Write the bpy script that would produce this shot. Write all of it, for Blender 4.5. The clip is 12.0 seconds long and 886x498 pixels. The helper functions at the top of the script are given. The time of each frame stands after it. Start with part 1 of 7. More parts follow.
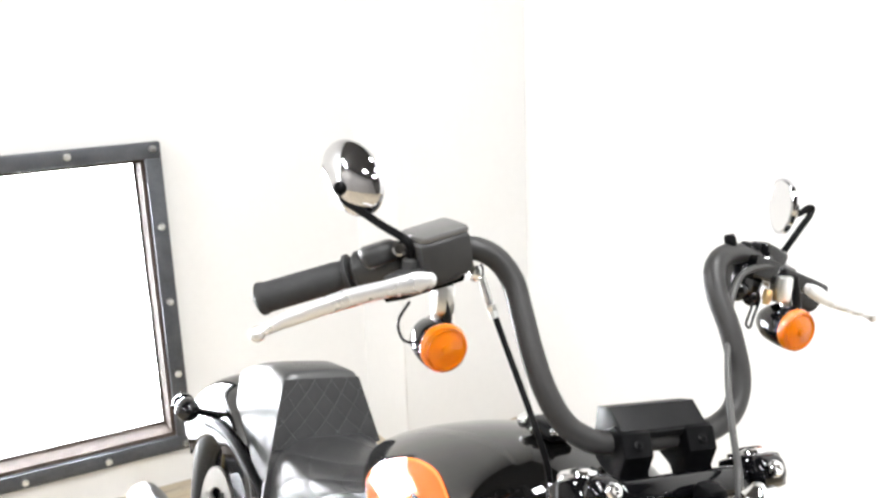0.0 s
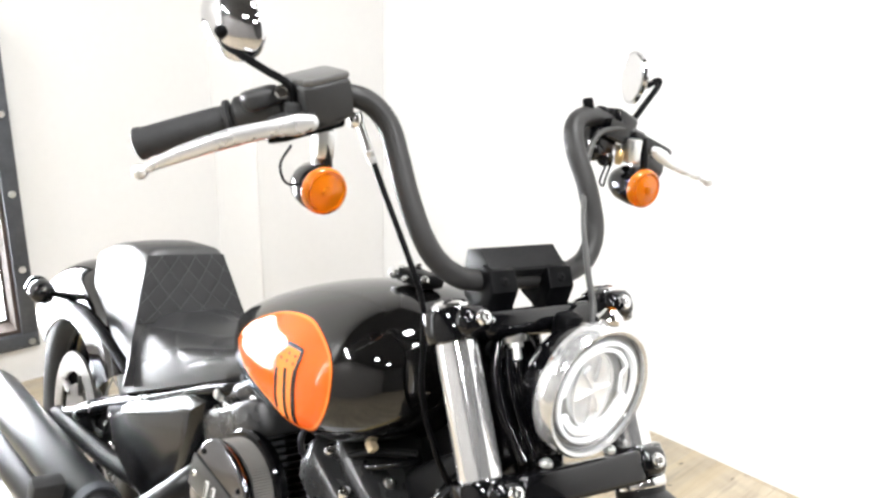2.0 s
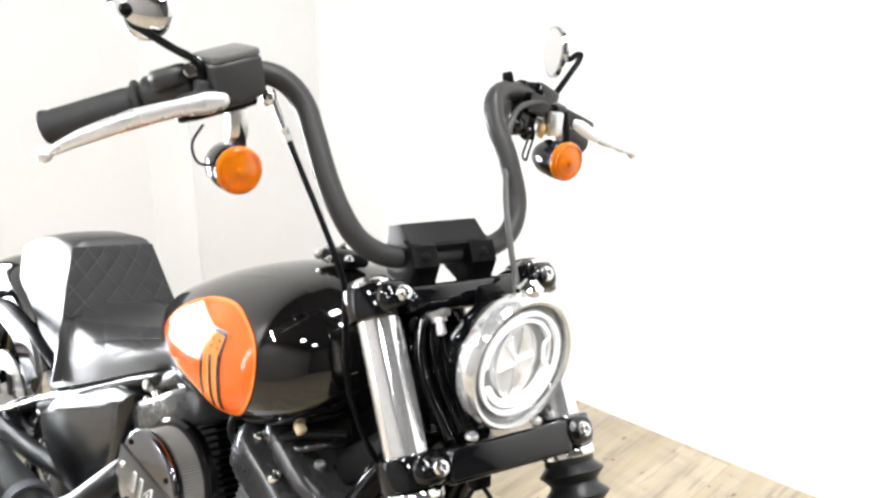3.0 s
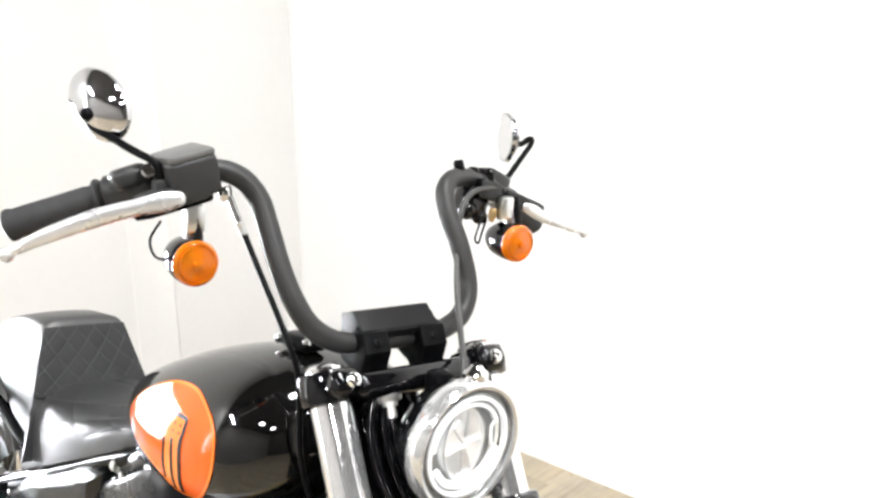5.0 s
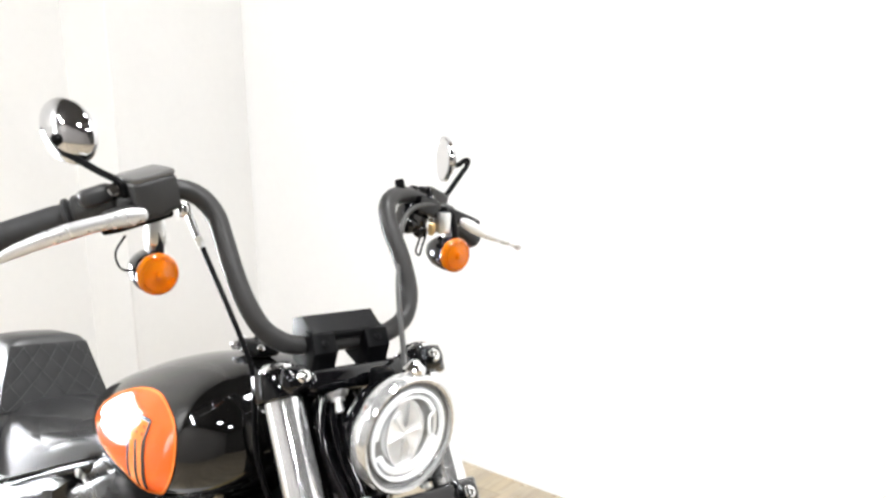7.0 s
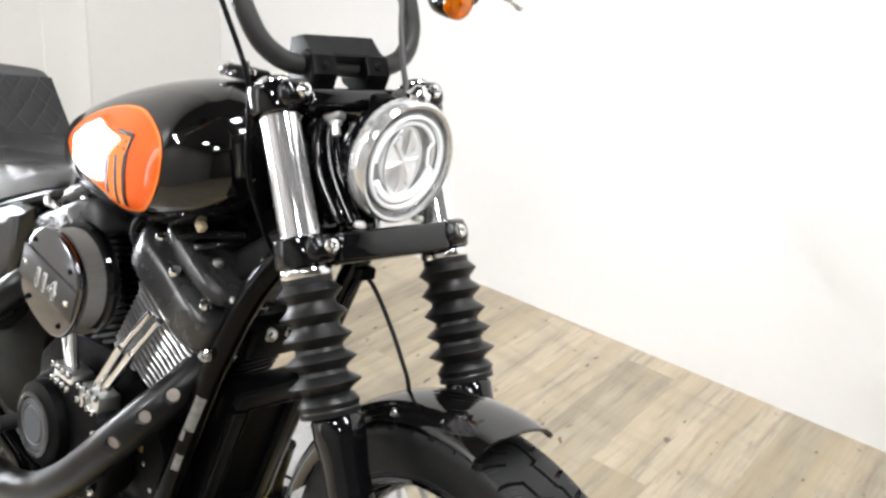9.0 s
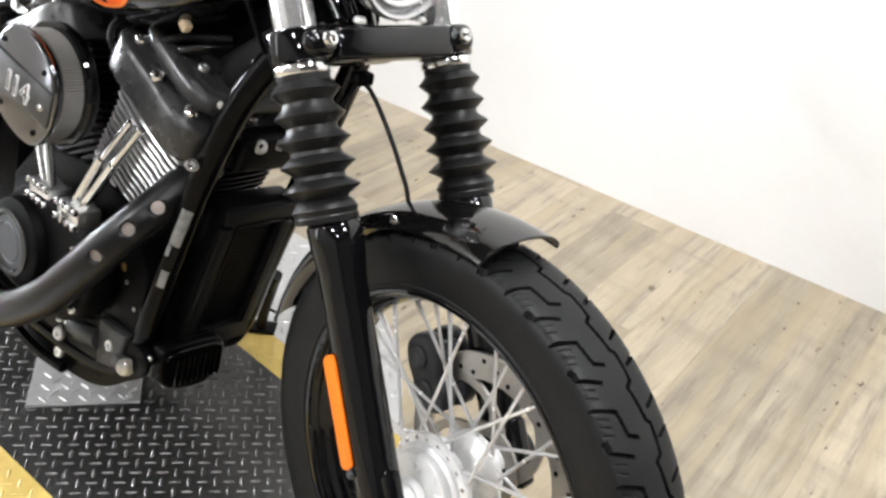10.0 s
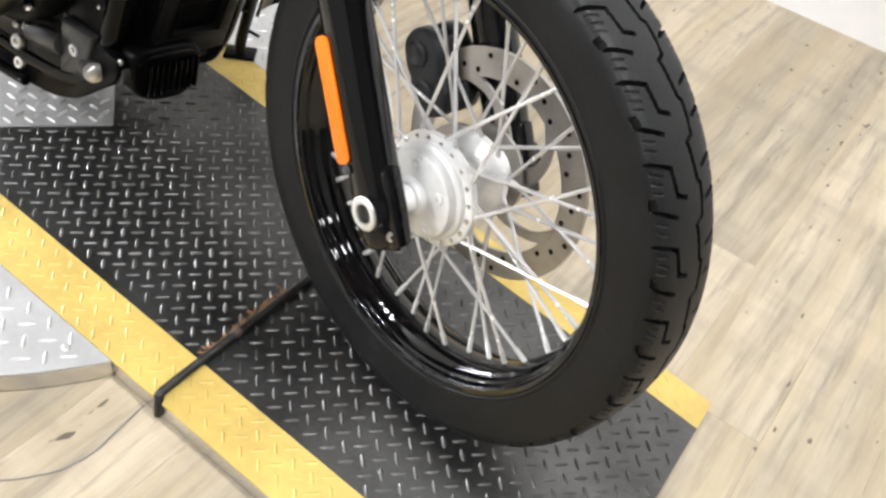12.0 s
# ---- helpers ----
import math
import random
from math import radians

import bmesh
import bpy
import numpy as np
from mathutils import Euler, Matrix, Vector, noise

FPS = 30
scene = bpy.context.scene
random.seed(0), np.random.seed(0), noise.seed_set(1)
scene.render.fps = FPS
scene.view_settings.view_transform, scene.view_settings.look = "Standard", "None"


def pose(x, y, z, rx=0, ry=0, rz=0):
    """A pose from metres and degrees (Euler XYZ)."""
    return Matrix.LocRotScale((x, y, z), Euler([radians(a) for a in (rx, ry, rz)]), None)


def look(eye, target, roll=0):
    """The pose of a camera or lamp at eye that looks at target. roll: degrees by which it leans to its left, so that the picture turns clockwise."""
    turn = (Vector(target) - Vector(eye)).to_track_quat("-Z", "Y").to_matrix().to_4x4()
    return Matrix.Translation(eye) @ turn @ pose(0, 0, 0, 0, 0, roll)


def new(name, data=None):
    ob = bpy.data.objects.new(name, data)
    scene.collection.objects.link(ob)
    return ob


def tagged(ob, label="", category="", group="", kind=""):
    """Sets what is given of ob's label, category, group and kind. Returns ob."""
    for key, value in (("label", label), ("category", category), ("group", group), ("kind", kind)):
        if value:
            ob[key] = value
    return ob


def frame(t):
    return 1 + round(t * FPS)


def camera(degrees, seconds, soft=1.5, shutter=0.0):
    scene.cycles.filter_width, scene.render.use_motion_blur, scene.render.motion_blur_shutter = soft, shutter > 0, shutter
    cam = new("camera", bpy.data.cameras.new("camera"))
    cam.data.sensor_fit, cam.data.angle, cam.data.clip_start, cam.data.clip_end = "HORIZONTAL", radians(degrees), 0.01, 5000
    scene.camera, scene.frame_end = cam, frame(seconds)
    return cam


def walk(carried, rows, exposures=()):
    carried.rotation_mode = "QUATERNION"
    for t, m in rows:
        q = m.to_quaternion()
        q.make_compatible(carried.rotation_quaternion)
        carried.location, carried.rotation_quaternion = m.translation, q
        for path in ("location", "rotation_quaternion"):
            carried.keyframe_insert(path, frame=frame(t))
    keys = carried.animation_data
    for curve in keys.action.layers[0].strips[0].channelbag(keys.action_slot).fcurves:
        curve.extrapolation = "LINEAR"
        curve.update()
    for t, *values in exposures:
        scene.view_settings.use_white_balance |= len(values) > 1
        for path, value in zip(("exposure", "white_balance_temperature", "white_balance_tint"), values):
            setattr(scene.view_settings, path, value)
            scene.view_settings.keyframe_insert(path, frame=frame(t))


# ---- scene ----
cam = camera(51.55, 12.0, soft=2.7)
PATH = [
    (0.0, 0.3152, -0.4888, 1.5129, 75.81, 2.10, 60.81),
    (0.2, 0.3303, -0.5393, 1.5274, 75.73, 2.71, 58.15),
    (0.5, 0.3477, -0.6102, 1.5295, 75.75, 2.93, 54.13),
    (0.7, 0.3613, -0.6111, 1.5350, 76.04, 1.24, 53.89),
    (1.0, 0.3621, -0.5934, 1.5130, 74.86, 0.94, 53.51),
    (1.2, 0.3556, -0.5757, 1.4995, 73.70, -0.20, 53.10),
    (1.5, 0.3500, -0.5715, 1.4741, 72.72, -1.31, 52.35),
    (1.7, 0.3553, -0.5618, 1.4651, 71.65, -1.33, 52.40),
    (2.0, 0.3586, -0.5627, 1.4417, 70.94, -1.04, 51.76),
    (2.2, 0.3696, -0.5522, 1.4373, 70.20, -1.02, 51.78),
    (2.5, 0.3732, -0.5517, 1.4230, 69.97, -0.76, 50.29),
    (3.0, 0.3819, -0.5335, 1.4245, 70.32, -0.27, 48.29),
    (3.2, 0.3878, -0.5270, 1.4302, 70.62, 0.13, 47.55),
    (4.8, 0.4302, -0.5160, 1.4706, 72.73, -0.14, 46.94),
    (5.0, 0.4389, -0.5193, 1.4767, 73.74, 0.34, 47.37),
    (5.2, 0.4611, -0.5112, 1.5011, 74.00, 0.52, 48.30),
    (5.5, 0.4815, -0.5236, 1.5041, 75.47, 1.02, 48.02),
    (6.0, 0.5040, -0.5415, 1.5080, 76.73, 1.39, 47.11),
    (6.5, 0.5296, -0.5593, 1.5101, 76.94, 1.28, 46.19),
    (6.7, 0.5374, -0.5646, 1.5053, 76.60, 1.32, 45.52),
    (7.0, 0.5496, -0.5856, 1.4833, 75.55, 0.56, 44.72),
    (7.2, 0.5626, -0.5942, 1.4566, 75.24, 0.73, 44.52),
    (8.8, 0.5187, -0.6368, 1.3438, 66.88, -4.47, 43.18),
    (9.0, 0.5073, -0.6434, 1.3326, 65.71, -5.32, 43.13),
    (9.5, 0.4932, -0.6445, 1.2790, 62.15, -6.61, 43.15),
    (10.0, 0.4795, -0.6536, 1.2242, 58.21, -7.28, 42.15),
    (10.5, 0.4783, -0.6599, 1.1790, 55.19, -8.16, 41.85),
    (11.0, 0.4770, -0.6627, 1.1414, 51.84, -8.46, 41.39),
    (11.5, 0.4666, -0.6537, 1.1045, 48.78, -8.39, 41.35),
    (12.0, 0.4639, -0.6533, 1.0724, 45.09, -8.60, 41.31),
]
EXPOSURES = [(0.0, 0.42), (1.0, 0.40), (2.5, 0.38), (3.2, 0.38), (5.0, 0.38), (7.0, 0.28), (9.0, 0.04), (10.5, 0.05), (12.0, 0.13)]
walk(cam, [(t, pose(x, y, z, rx, ry, rz)) for t, x, y, z, rx, ry, rz in PATH], EXPOSURES)

# ---- light ----
world = bpy.data.worlds.new("world")
scene.world = world
world.use_nodes = True
wn = world.node_tree
sky = wn.nodes.new("ShaderNodeTexSky")
sky.sky_type, sky.sun_disc, sky.sun_elevation, sky.sun_rotation = "NISHITA", False, radians(35), radians(200)
wn.links.new(sky.outputs[0], wn.nodes["Background"].inputs[0])
wn.nodes["Background"].inputs[1].default_value = 0.12

# the room: floor at z = 0, the window wall at x = WX, the long wall along y = WALL_Y + WALL_M * x
WX, WALL_Y, WALL_M, CEIL = -2.65, 1.620, 0.098, 3.6
EAST, SOUTH = 4.2, -4.2
PLAT = 0.035            # top of the turntable and runway


def area_lamp(name, m, sx, sy, watts, colour):
    data = bpy.data.lights.new(name, "AREA")
    data.shape, data.size, data.size_y, data.energy, data.color = "RECTANGLE", sx, sy, watts, colour
    ob = new(name, data)
    ob.matrix_world = m
    return ob


WARM, DAY = (0.985, 0.995, 1.0), (0.93, 0.96, 1.0)
CEILING_LIGHTS = [(-0.05, 0.40), (1.1, 0.40), (2.3, 0.40), (1.0, -2.4), (2.6, -2.4)]
SPOTS = [(-2.10, -2.70), (-1.90, -3.00), (-1.70, -3.30), (-1.50, -3.60)]
for lx, ly in CEILING_LIGHTS:
    area_lamp("ceiling_lamp", look((lx, ly, CEIL - 0.075), (lx, ly, 0)), 0.36, 0.36, 50, WARM)
for lx, ly in SPOTS:
    area_lamp("spot_lamp", look((lx, ly, CEIL - 0.185), (lx + 1.0, ly + 1.3, 0)), 0.13, 0.13, 34, WARM)
# daylight in the window
area_lamp("window_daylight", look((WX - 0.70, -0.4, 0.65), (2, -0.4, 0.65)), 1.2, 1.2, 100, DAY)

# ---- materials ----
def material(name, base, rough=0.5, metal=0.0, coat=0.0, var=0.12, scale=8.0, fine=90.0, bump=0.0, bump_scale=0.0, rough_var=0.1, stretch=(1, 1, 1), random_amount=0.0, spec=0.5, trans=0.0, ior=1.45):
    m = bpy.data.materials.new(name)
    m.use_nodes = True
    nt = m.node_tree
    b = nt.nodes["Principled BSDF"]
    lk = nt.links.new
    co = nt.nodes.new("ShaderNodeTexCoord")
    mp = nt.nodes.new("ShaderNodeMapping")
    mp.inputs["Scale"].default_value = stretch
    lk(co.outputs["Object"], mp.inputs[0])
    n1 = nt.nodes.new("ShaderNodeTexNoise")
    n1.inputs["Scale"].default_value, n1.inputs["Detail"].default_value = scale, 5
    n2 = nt.nodes.new("ShaderNodeTexNoise")
    n2.inputs["Scale"].default_value, n2.inputs["Detail"].default_value = fine, 4
    lk(mp.outputs[0], n1.inputs[0])
    lk(mp.outputs[0], n2.inputs[0])
    mixn = nt.nodes.new("ShaderNodeMath")
    mixn.operation = "MULTIPLY_ADD"
    lk(n2.outputs[0], mixn.inputs[0])
    mixn.inputs[1].default_value = 0.4
    lk(n1.outputs[0], mixn.inputs[2])
    source = mixn.outputs[0]
    if random_amount:
        inf = nt.nodes.new("ShaderNodeObjectInfo")
        ra = nt.nodes.new("ShaderNodeMath")
        ra.operation = "MULTIPLY_ADD"
        lk(inf.outputs["Random"], ra.inputs[0])
        ra.inputs[1].default_value = random_amount
        lk(source, ra.inputs[2])
        source = ra.outputs[0]
    ramp = nt.nodes.new("ShaderNodeMapRange")
    ramp.inputs["From Min"].default_value, ramp.inputs["From Max"].default_value = 0.35, 1.05 + random_amount
    lk(source, ramp.inputs[0])
    mix = nt.nodes.new("ShaderNodeMix")
    mix.data_type = "RGBA"
    mix.inputs[6].default_value = (*[max(0, c * (1 - var)) for c in base], 1)
    mix.inputs[7].default_value = (*[min(1, c * (1 + var)) for c in base], 1)
    lk(ramp.outputs[0], mix.inputs[0])
    lk(mix.outputs[2], b.inputs["Base Color"])
    rr = nt.nodes.new("ShaderNodeMapRange")
    rr.inputs["To Min"].default_value, rr.inputs["To Max"].default_value = max(0.02, rough - rough_var / 2), min(1, rough + rough_var / 2)
    lk(n1.outputs[0], rr.inputs[0])
    lk(rr.outputs[0], b.inputs["Roughness"])
    b.inputs["Metallic"].default_value = metal
    b.inputs["Specular IOR Level"].default_value = spec
    b.inputs["Coat Weight"].default_value, b.inputs["Coat Roughness"].default_value = coat, 0.03
    b.inputs["Transmission Weight"].default_value, b.inputs["IOR"].default_value = trans, ior
    if bump:
        n3 = nt.nodes.new("ShaderNodeTexNoise")
        n3.inputs["Scale"].default_value, n3.inputs["Detail"].default_value = bump_scale or fine, 3
        lk(mp.outputs[0], n3.inputs[0])
        bp = nt.nodes.new("ShaderNodeBump")
        bp.inputs["Strength"].default_value, bp.inputs["Distance"].default_value = bump, 0.002
        lk(n3.outputs[0], bp.inputs["Height"])
        lk(bp.outputs[0], b.inputs["Normal"])
    return m


def plank_material():
    """Worn oak-look boards: grain along the board, grey patches and dark knots."""
    m = material("worn_oak_plank", (0.350, 0.298, 0.223), rough=0.36, var=0.56, scale=3.2, fine=42, bump=0.12, bump_scale=60, stretch=(0.30, 4.0, 1), random_amount=0.42)
    nt = m.node_tree
    lk = nt.links.new
    b = nt.nodes["Principled BSDF"]
    co = nt.nodes.new("ShaderNodeTexCoord")
    inf = nt.nodes.new("ShaderNodeObjectInfo")
    off = nt.nodes.new("ShaderNodeVectorMath")
    off.operation = "SCALE"
    off.inputs[0].default_value = (37.0, 19.0, 11.0)
    lk(inf.outputs["Random"], off.inputs["Scale"])
    add = nt.nodes.new("ShaderNodeVectorMath")
    lk(co.outputs["Object"], add.inputs[0])
    lk(off.outputs[0], add.inputs[1])
    for node in [n for n in nt.nodes if n.type == "MAPPING"]:
        lk(add.outputs[0], node.inputs[0])
    mp = nt.nodes.new("ShaderNodeMapping")
    mp.inputs["Scale"].default_value = (0.55, 7.0, 1)
    lk(add.outputs[0], mp.inputs[0])
    grey = nt.nodes.new("ShaderNodeTexNoise")
    grey.inputs["Scale"].default_value, grey.inputs["Detail"].default_value, grey.inputs["Roughness"].default_value = 5.5, 10, 0.68
    lk(mp.outputs[0], grey.inputs[0])
    gr = nt.nodes.new("ShaderNodeMapRange")
    gr.inputs["From Min"].default_value, gr.inputs["From Max"].default_value = 0.50, 0.68
    gr.inputs["To Max"].default_value = 0.85
    lk(grey.outputs[0], gr.inputs[0])
    first = [n for n in nt.nodes if n.type == "MIX"][0]
    mg = nt.nodes.new("ShaderNodeMix")
    mg.data_type = "RGBA"
    mg.inputs[7].default_value = (0.170, 0.146, 0.117, 1)
    lk(first.outputs[2], mg.inputs[6])
    lk(gr.outputs[0], mg.inputs[0])
    spot = nt.nodes.new("ShaderNodeTexNoise")
    spot.inputs["Scale"].default_value, spot.inputs["Detail"].default_value = 14, 2
    mp2 = nt.nodes.new("ShaderNodeMapping")
    mp2.inputs["Scale"].default_value = (1.0, 1.8, 1)
    lk(add.outputs[0], mp2.inputs[0])
    lk(mp2.outputs[0], spot.inputs[0])
    sr = nt.nodes.new("ShaderNodeMapRange")
    sr.inputs["From Min"].default_value, sr.inputs["From Max"].default_value = 0.70, 0.78
    lk(spot.outputs[0], sr.inputs[0])
    ms = nt.nodes.new("ShaderNodeMix")
    ms.data_type = "RGBA"
    ms.inputs[7].default_value = (0.14, 0.105, 0.075, 1)
    lk(mg.outputs[2], ms.inputs[6])
    lk(sr.outputs[0], ms.inputs[0])
    geo = nt.nodes.new("ShaderNodeNewGeometry")
    mp3 = nt.nodes.new("ShaderNodeMapping")
    mp3.inputs["Rotation"].default_value, mp3.inputs["Scale"].default_value = (0, 0, radians(-95)), (0.5, 3.6, 1)
    lk(geo.outputs["Position"], mp3.inputs[0])
    big = nt.nodes.new("ShaderNodeTexNoise")
    big.inputs["Scale"].default_value, big.inputs["Detail"].default_value, big.inputs["Roughness"].default_value = 2.6, 7, 0.6
    lk(mp3.outputs[0], big.inputs[0])
    br = nt.nodes.new("ShaderNodeMapRange")
    br.inputs["From Min"].default_value, br.inputs["From Max"].default_value, br.inputs["To Max"].default_value = 0.48, 0.74, 0.45
    lk(big.outputs[0], br.inputs[0])
    mb = nt.nodes.new("ShaderNodeMix")
    mb.data_type = "RGBA"
    mb.inputs[7].default_value = (0.165, 0.140, 0.112, 1)
    lk(ms.outputs[2], mb.inputs[6])
    lk(br.outputs[0], mb.inputs[0])
    # honey-coloured streaks and small dark knots
    honey = nt.nodes.new("ShaderNodeTexNoise")
    honey.inputs["Scale"].default_value, honey.inputs["Detail"].default_value = 2.4, 6
    lk(mp.outputs[0], honey.inputs[0])
    hr = nt.nodes.new("ShaderNodeMapRange")
    hr.inputs["From Min"].default_value, hr.inputs["From Max"].default_value, hr.inputs["To Max"].default_value = 0.47, 0.64, 0.55
    lk(honey.outputs[0], hr.inputs[0])
    mh = nt.nodes.new("ShaderNodeMix")
    mh.data_type = "RGBA"
    mh.inputs[7].default_value = (0.400, 0.320, 0.205, 1)
    lk(mb.outputs[2], mh.inputs[6])
    lk(hr.outputs[0], mh.inputs[0])
    knot = nt.nodes.new("ShaderNodeTexNoise")
    knot.inputs["Scale"].default_value, knot.inputs["Detail"].default_value = 26, 1
    mp4 = nt.nodes.new("ShaderNodeMapping")
    mp4.inputs["Scale"].default_value = (1.0, 2.2, 1)
    lk(add.outputs[0], mp4.inputs[0])
    lk(mp4.outputs[0], knot.inputs[0])
    kr = nt.nodes.new("ShaderNodeMapRange")
    kr.inputs["From Min"].default_value, kr.inputs["From Max"].default_value, kr.inputs["To Max"].default_value = 0.745, 0.775, 0.85
    lk(knot.outputs[0], kr.inputs[0])
    mk = nt.nodes.new("ShaderNodeMix")
    mk.data_type = "RGBA"
    mk.inputs[7].default_value = (0.060, 0.048, 0.036, 1)
    lk(mh.outputs[2], mk.inputs[6])
    lk(kr.outputs[0], mk.inputs[0])
    lk(mk.outputs[2], b.inputs["Base Color"])
    return m


WALL = material("white_wall_paint", (0.795, 0.791, 0.785), 0.6, var=0.035, scale=1.3, fine=40, bump=0.05, bump_scale=180)
# the white paint again, darker and warmer: west wall and pillar shade as colour
DIM_WALL = material("dimmed_white_wall_paint", (0.750, 0.743, 0.730), 0.6, var=0.04, scale=1.1, fine=40, bump=0.05, bump_scale=180)
CEILING_PAINT = material("dark_ceiling_paint", (0.055, 0.052, 0.050), 0.8, var=0.15, scale=2)
BACK_WALL = material("grey_back_wall", (0.055, 0.052, 0.050), 0.7, var=0.12, scale=1.5)
PALE_WALL = material("pale_grey_wall", (0.26, 0.25, 0.24), 0.7, var=0.1, scale=1.5)
FIXTURE = material("white_fixture", (0.7, 0.7, 0.69), 0.5, var=0.03)
PLANK = plank_material()
SUBFLOOR = material("dark_joint", (0.23, 0.185, 0.135), 0.8)
BLACK_PLATE = material("black_tread_plate", (0.080, 0.079, 0.078), 0.36, metal=0.85, var=0.5, scale=6, fine=120, bump=0.15, rough_var=0.25, spec=0.38)
# lighter than the plate: the sheen on the lugs is put into the colour
LUG_DARK = material("sheen_black_lug", (0.110, 0.110, 0.108), 0.41, metal=0.85, var=0.5, scale=9, fine=150, rough_var=0.2)
YELLOW = material("yellow_safety_paint", (0.47, 0.340, 0.095), 0.42, var=0.22, scale=11, fine=80, bump=0.1)
SILVER_PLATE = material("silver_tread_plate", (0.50, 0.50, 0.50), 0.42, metal=0.5, var=0.2, scale=5, fine=90, rough_var=0.2)
SKIRT = material("bent_plate_skirt", (0.62, 0.60, 0.56), 0.24, metal=0.95, var=0.12, scale=8, fine=90, rough_var=0.15)
SEAM_CORD = material("grey_seam_cord", (0.20, 0.19, 0.18), 0.6)
STEEL_DARK = material("dark_steel", (0.085, 0.09, 0.10), 0.5, metal=0.5, var=0.3, scale=15)
RUST = material("rusted_steel", (0.060, 0.044, 0.036), 0.8, metal=0.2, var=0.5, scale=18, fine=120, bump=0.4)
RUST_FLAKE = material("rust_flake", (0.16, 0.085, 0.042), 0.9, var=0.6, scale=90, fine=300)
WORN_ROD = material("worn_black_rod", (0.022, 0.021, 0.0205), 0.42, metal=0.4, var=0.7, scale=40, fine=220, rough_var=0.3)
BLACK_PAINT = material("gloss_black_paint", (0.0025, 0.0025, 0.003), 0.05, coat=0.0, var=0.1, rough_var=0.03, spec=0.55)
ORANGE_PAINT = material("gloss_orange_paint", (0.74, 0.103, 0.006), 0.08, coat=0.0, var=0.05, rough_var=0.03)
PALE_ORANGE = material("pale_orange_paint", (0.78, 0.21, 0.035), 0.08, coat=0.0, var=0.05, rough_var=0.03)
DOT_RED = material("brown_red_dot", (0.20, 0.035, 0.012), 0.15, var=0.05)
LABEL_FOIL = material("scuffed_foil_label", (0.22, 0.22, 0.225), 0.42, metal=0.2, var=0.6, scale=60, fine=220)
PLUG_BEIGE = material("beige_plug_plastic", (0.62, 0.50, 0.33), 0.4, var=0.1)
FLAG_BLACK = material("black_decal", (0.008, 0.007, 0.007), 0.2, spec=0.2)
SATIN_BLACK = material("satin_black", (0.0022, 0.0022, 0.0026), 0.32, var=0.25, scale=20, rough_var=0.1, spec=0.09)
EXHAUST_BLACK = material("satin_exhaust_coat", (0.0042, 0.0043, 0.0049), 0.33, var=0.3, scale=14, fine=160, rough_var=0.12, spec=0.32)
BODY_PAINT = material("deep_gloss_black_paint", (0.0025, 0.0024, 0.0024), 0.05, coat=0.0, var=0.1, rough_var=0.03, spec=0.92)
FRAME_BLACK = material("black_frame_coat", (0.0018, 0.0018, 0.0020), 0.12, var=0.2, scale=20, rough_var=0.06, spec=0.15)
COVER_BLACK = material("black_side_cover_coat", (0.0030, 0.0030, 0.0033), 0.20, var=0.25, scale=12, rough_var=0.1, spec=0.75)
BAR_BLACK = material("satin_bar_coat", (0.026, 0.0252, 0.0252), 0.40, var=0.15, scale=20, spec=0.30)
WRINKLE_BLACK = material("wrinkle_black", (0.0028, 0.0028, 0.0032), 0.44, var=0.25, scale=30, bump=0.35, bump_scale=700, spec=0.09)
GREY_BLACK = material("charcoal_casting", (0.036, 0.0363, 0.037), 0.27, metal=0.2, var=0.25, scale=20, bump=0.15, bump_scale=500, spec=0.65)
PLASTIC_BLACK = material("black_plastic", (0.0065, 0.0065, 0.0070), 0.42, var=0.2, scale=25, bump=0.15, bump_scale=900, spec=0.16)
CONTROL_GREY = material("satin_charcoal_control", (0.027, 0.0268, 0.0272), 0.40, var=0.15, scale=25, bump=0.1, bump_scale=700, spec=0.45)
QUILT = material("matte_quilted_vinyl", (0.025, 0.025, 0.026), 0.62, var=0.25, scale=14, fine=160, bump=0.25, bump_scale=420, spec=0.3)
BAND = material("brushed_dark_band", (0.060, 0.060, 0.061), 0.30, metal=0.6, var=0.2, scale=18, fine=120, stretch=(1, 1, 6))
SPOKE = material("stainless_spoke", (0.78, 0.78, 0.79), 0.26, metal=0.5, var=0.1, scale=40)
HUB = material("bright_cast_alloy", (0.88, 0.88, 0.88), 0.33, metal=0.28, var=0.18, scale=25, fine=140, rough_var=0.15)
LAMP_RING = material("satin_trim_ring", (0.66, 0.66, 0.665), 0.15, metal=0.75, var=0.06, scale=30)
CHROME = material("chrome", (0.83, 0.83, 0.83), 0.06, metal=1.0, var=0.04, rough_var=0.04)
FORK_CHROME = material("bright_fork_chrome", (0.88, 0.88, 0.89), 0.08, metal=0.88, var=0.03, rough_var=0.04)
SMOKED_CHROME = material("smoked_chrome", (0.62, 0.62, 0.635), 0.06, metal=1.0, var=0.05, rough_var=0.03)
BLACK_CHROME = material("black_chrome", (0.17, 0.17, 0.18), 0.12, metal=1.0, var=0.05, rough_var=0.03)
ALLOY = material("polished_alloy", (0.80, 0.80, 0.79), 0.30, metal=1.0, var=0.1, scale=18, rough_var=0.12)
LEVER_ALLOY = material("bright_lever_alloy", (0.76, 0.76, 0.77), 0.28, metal=0.72, var=0.1, scale=18, rough_var=0.12)
FIN_ALLOY = material("machined_fin", (0.55, 0.55, 0.56), 0.34, metal=0.7, var=0.1)
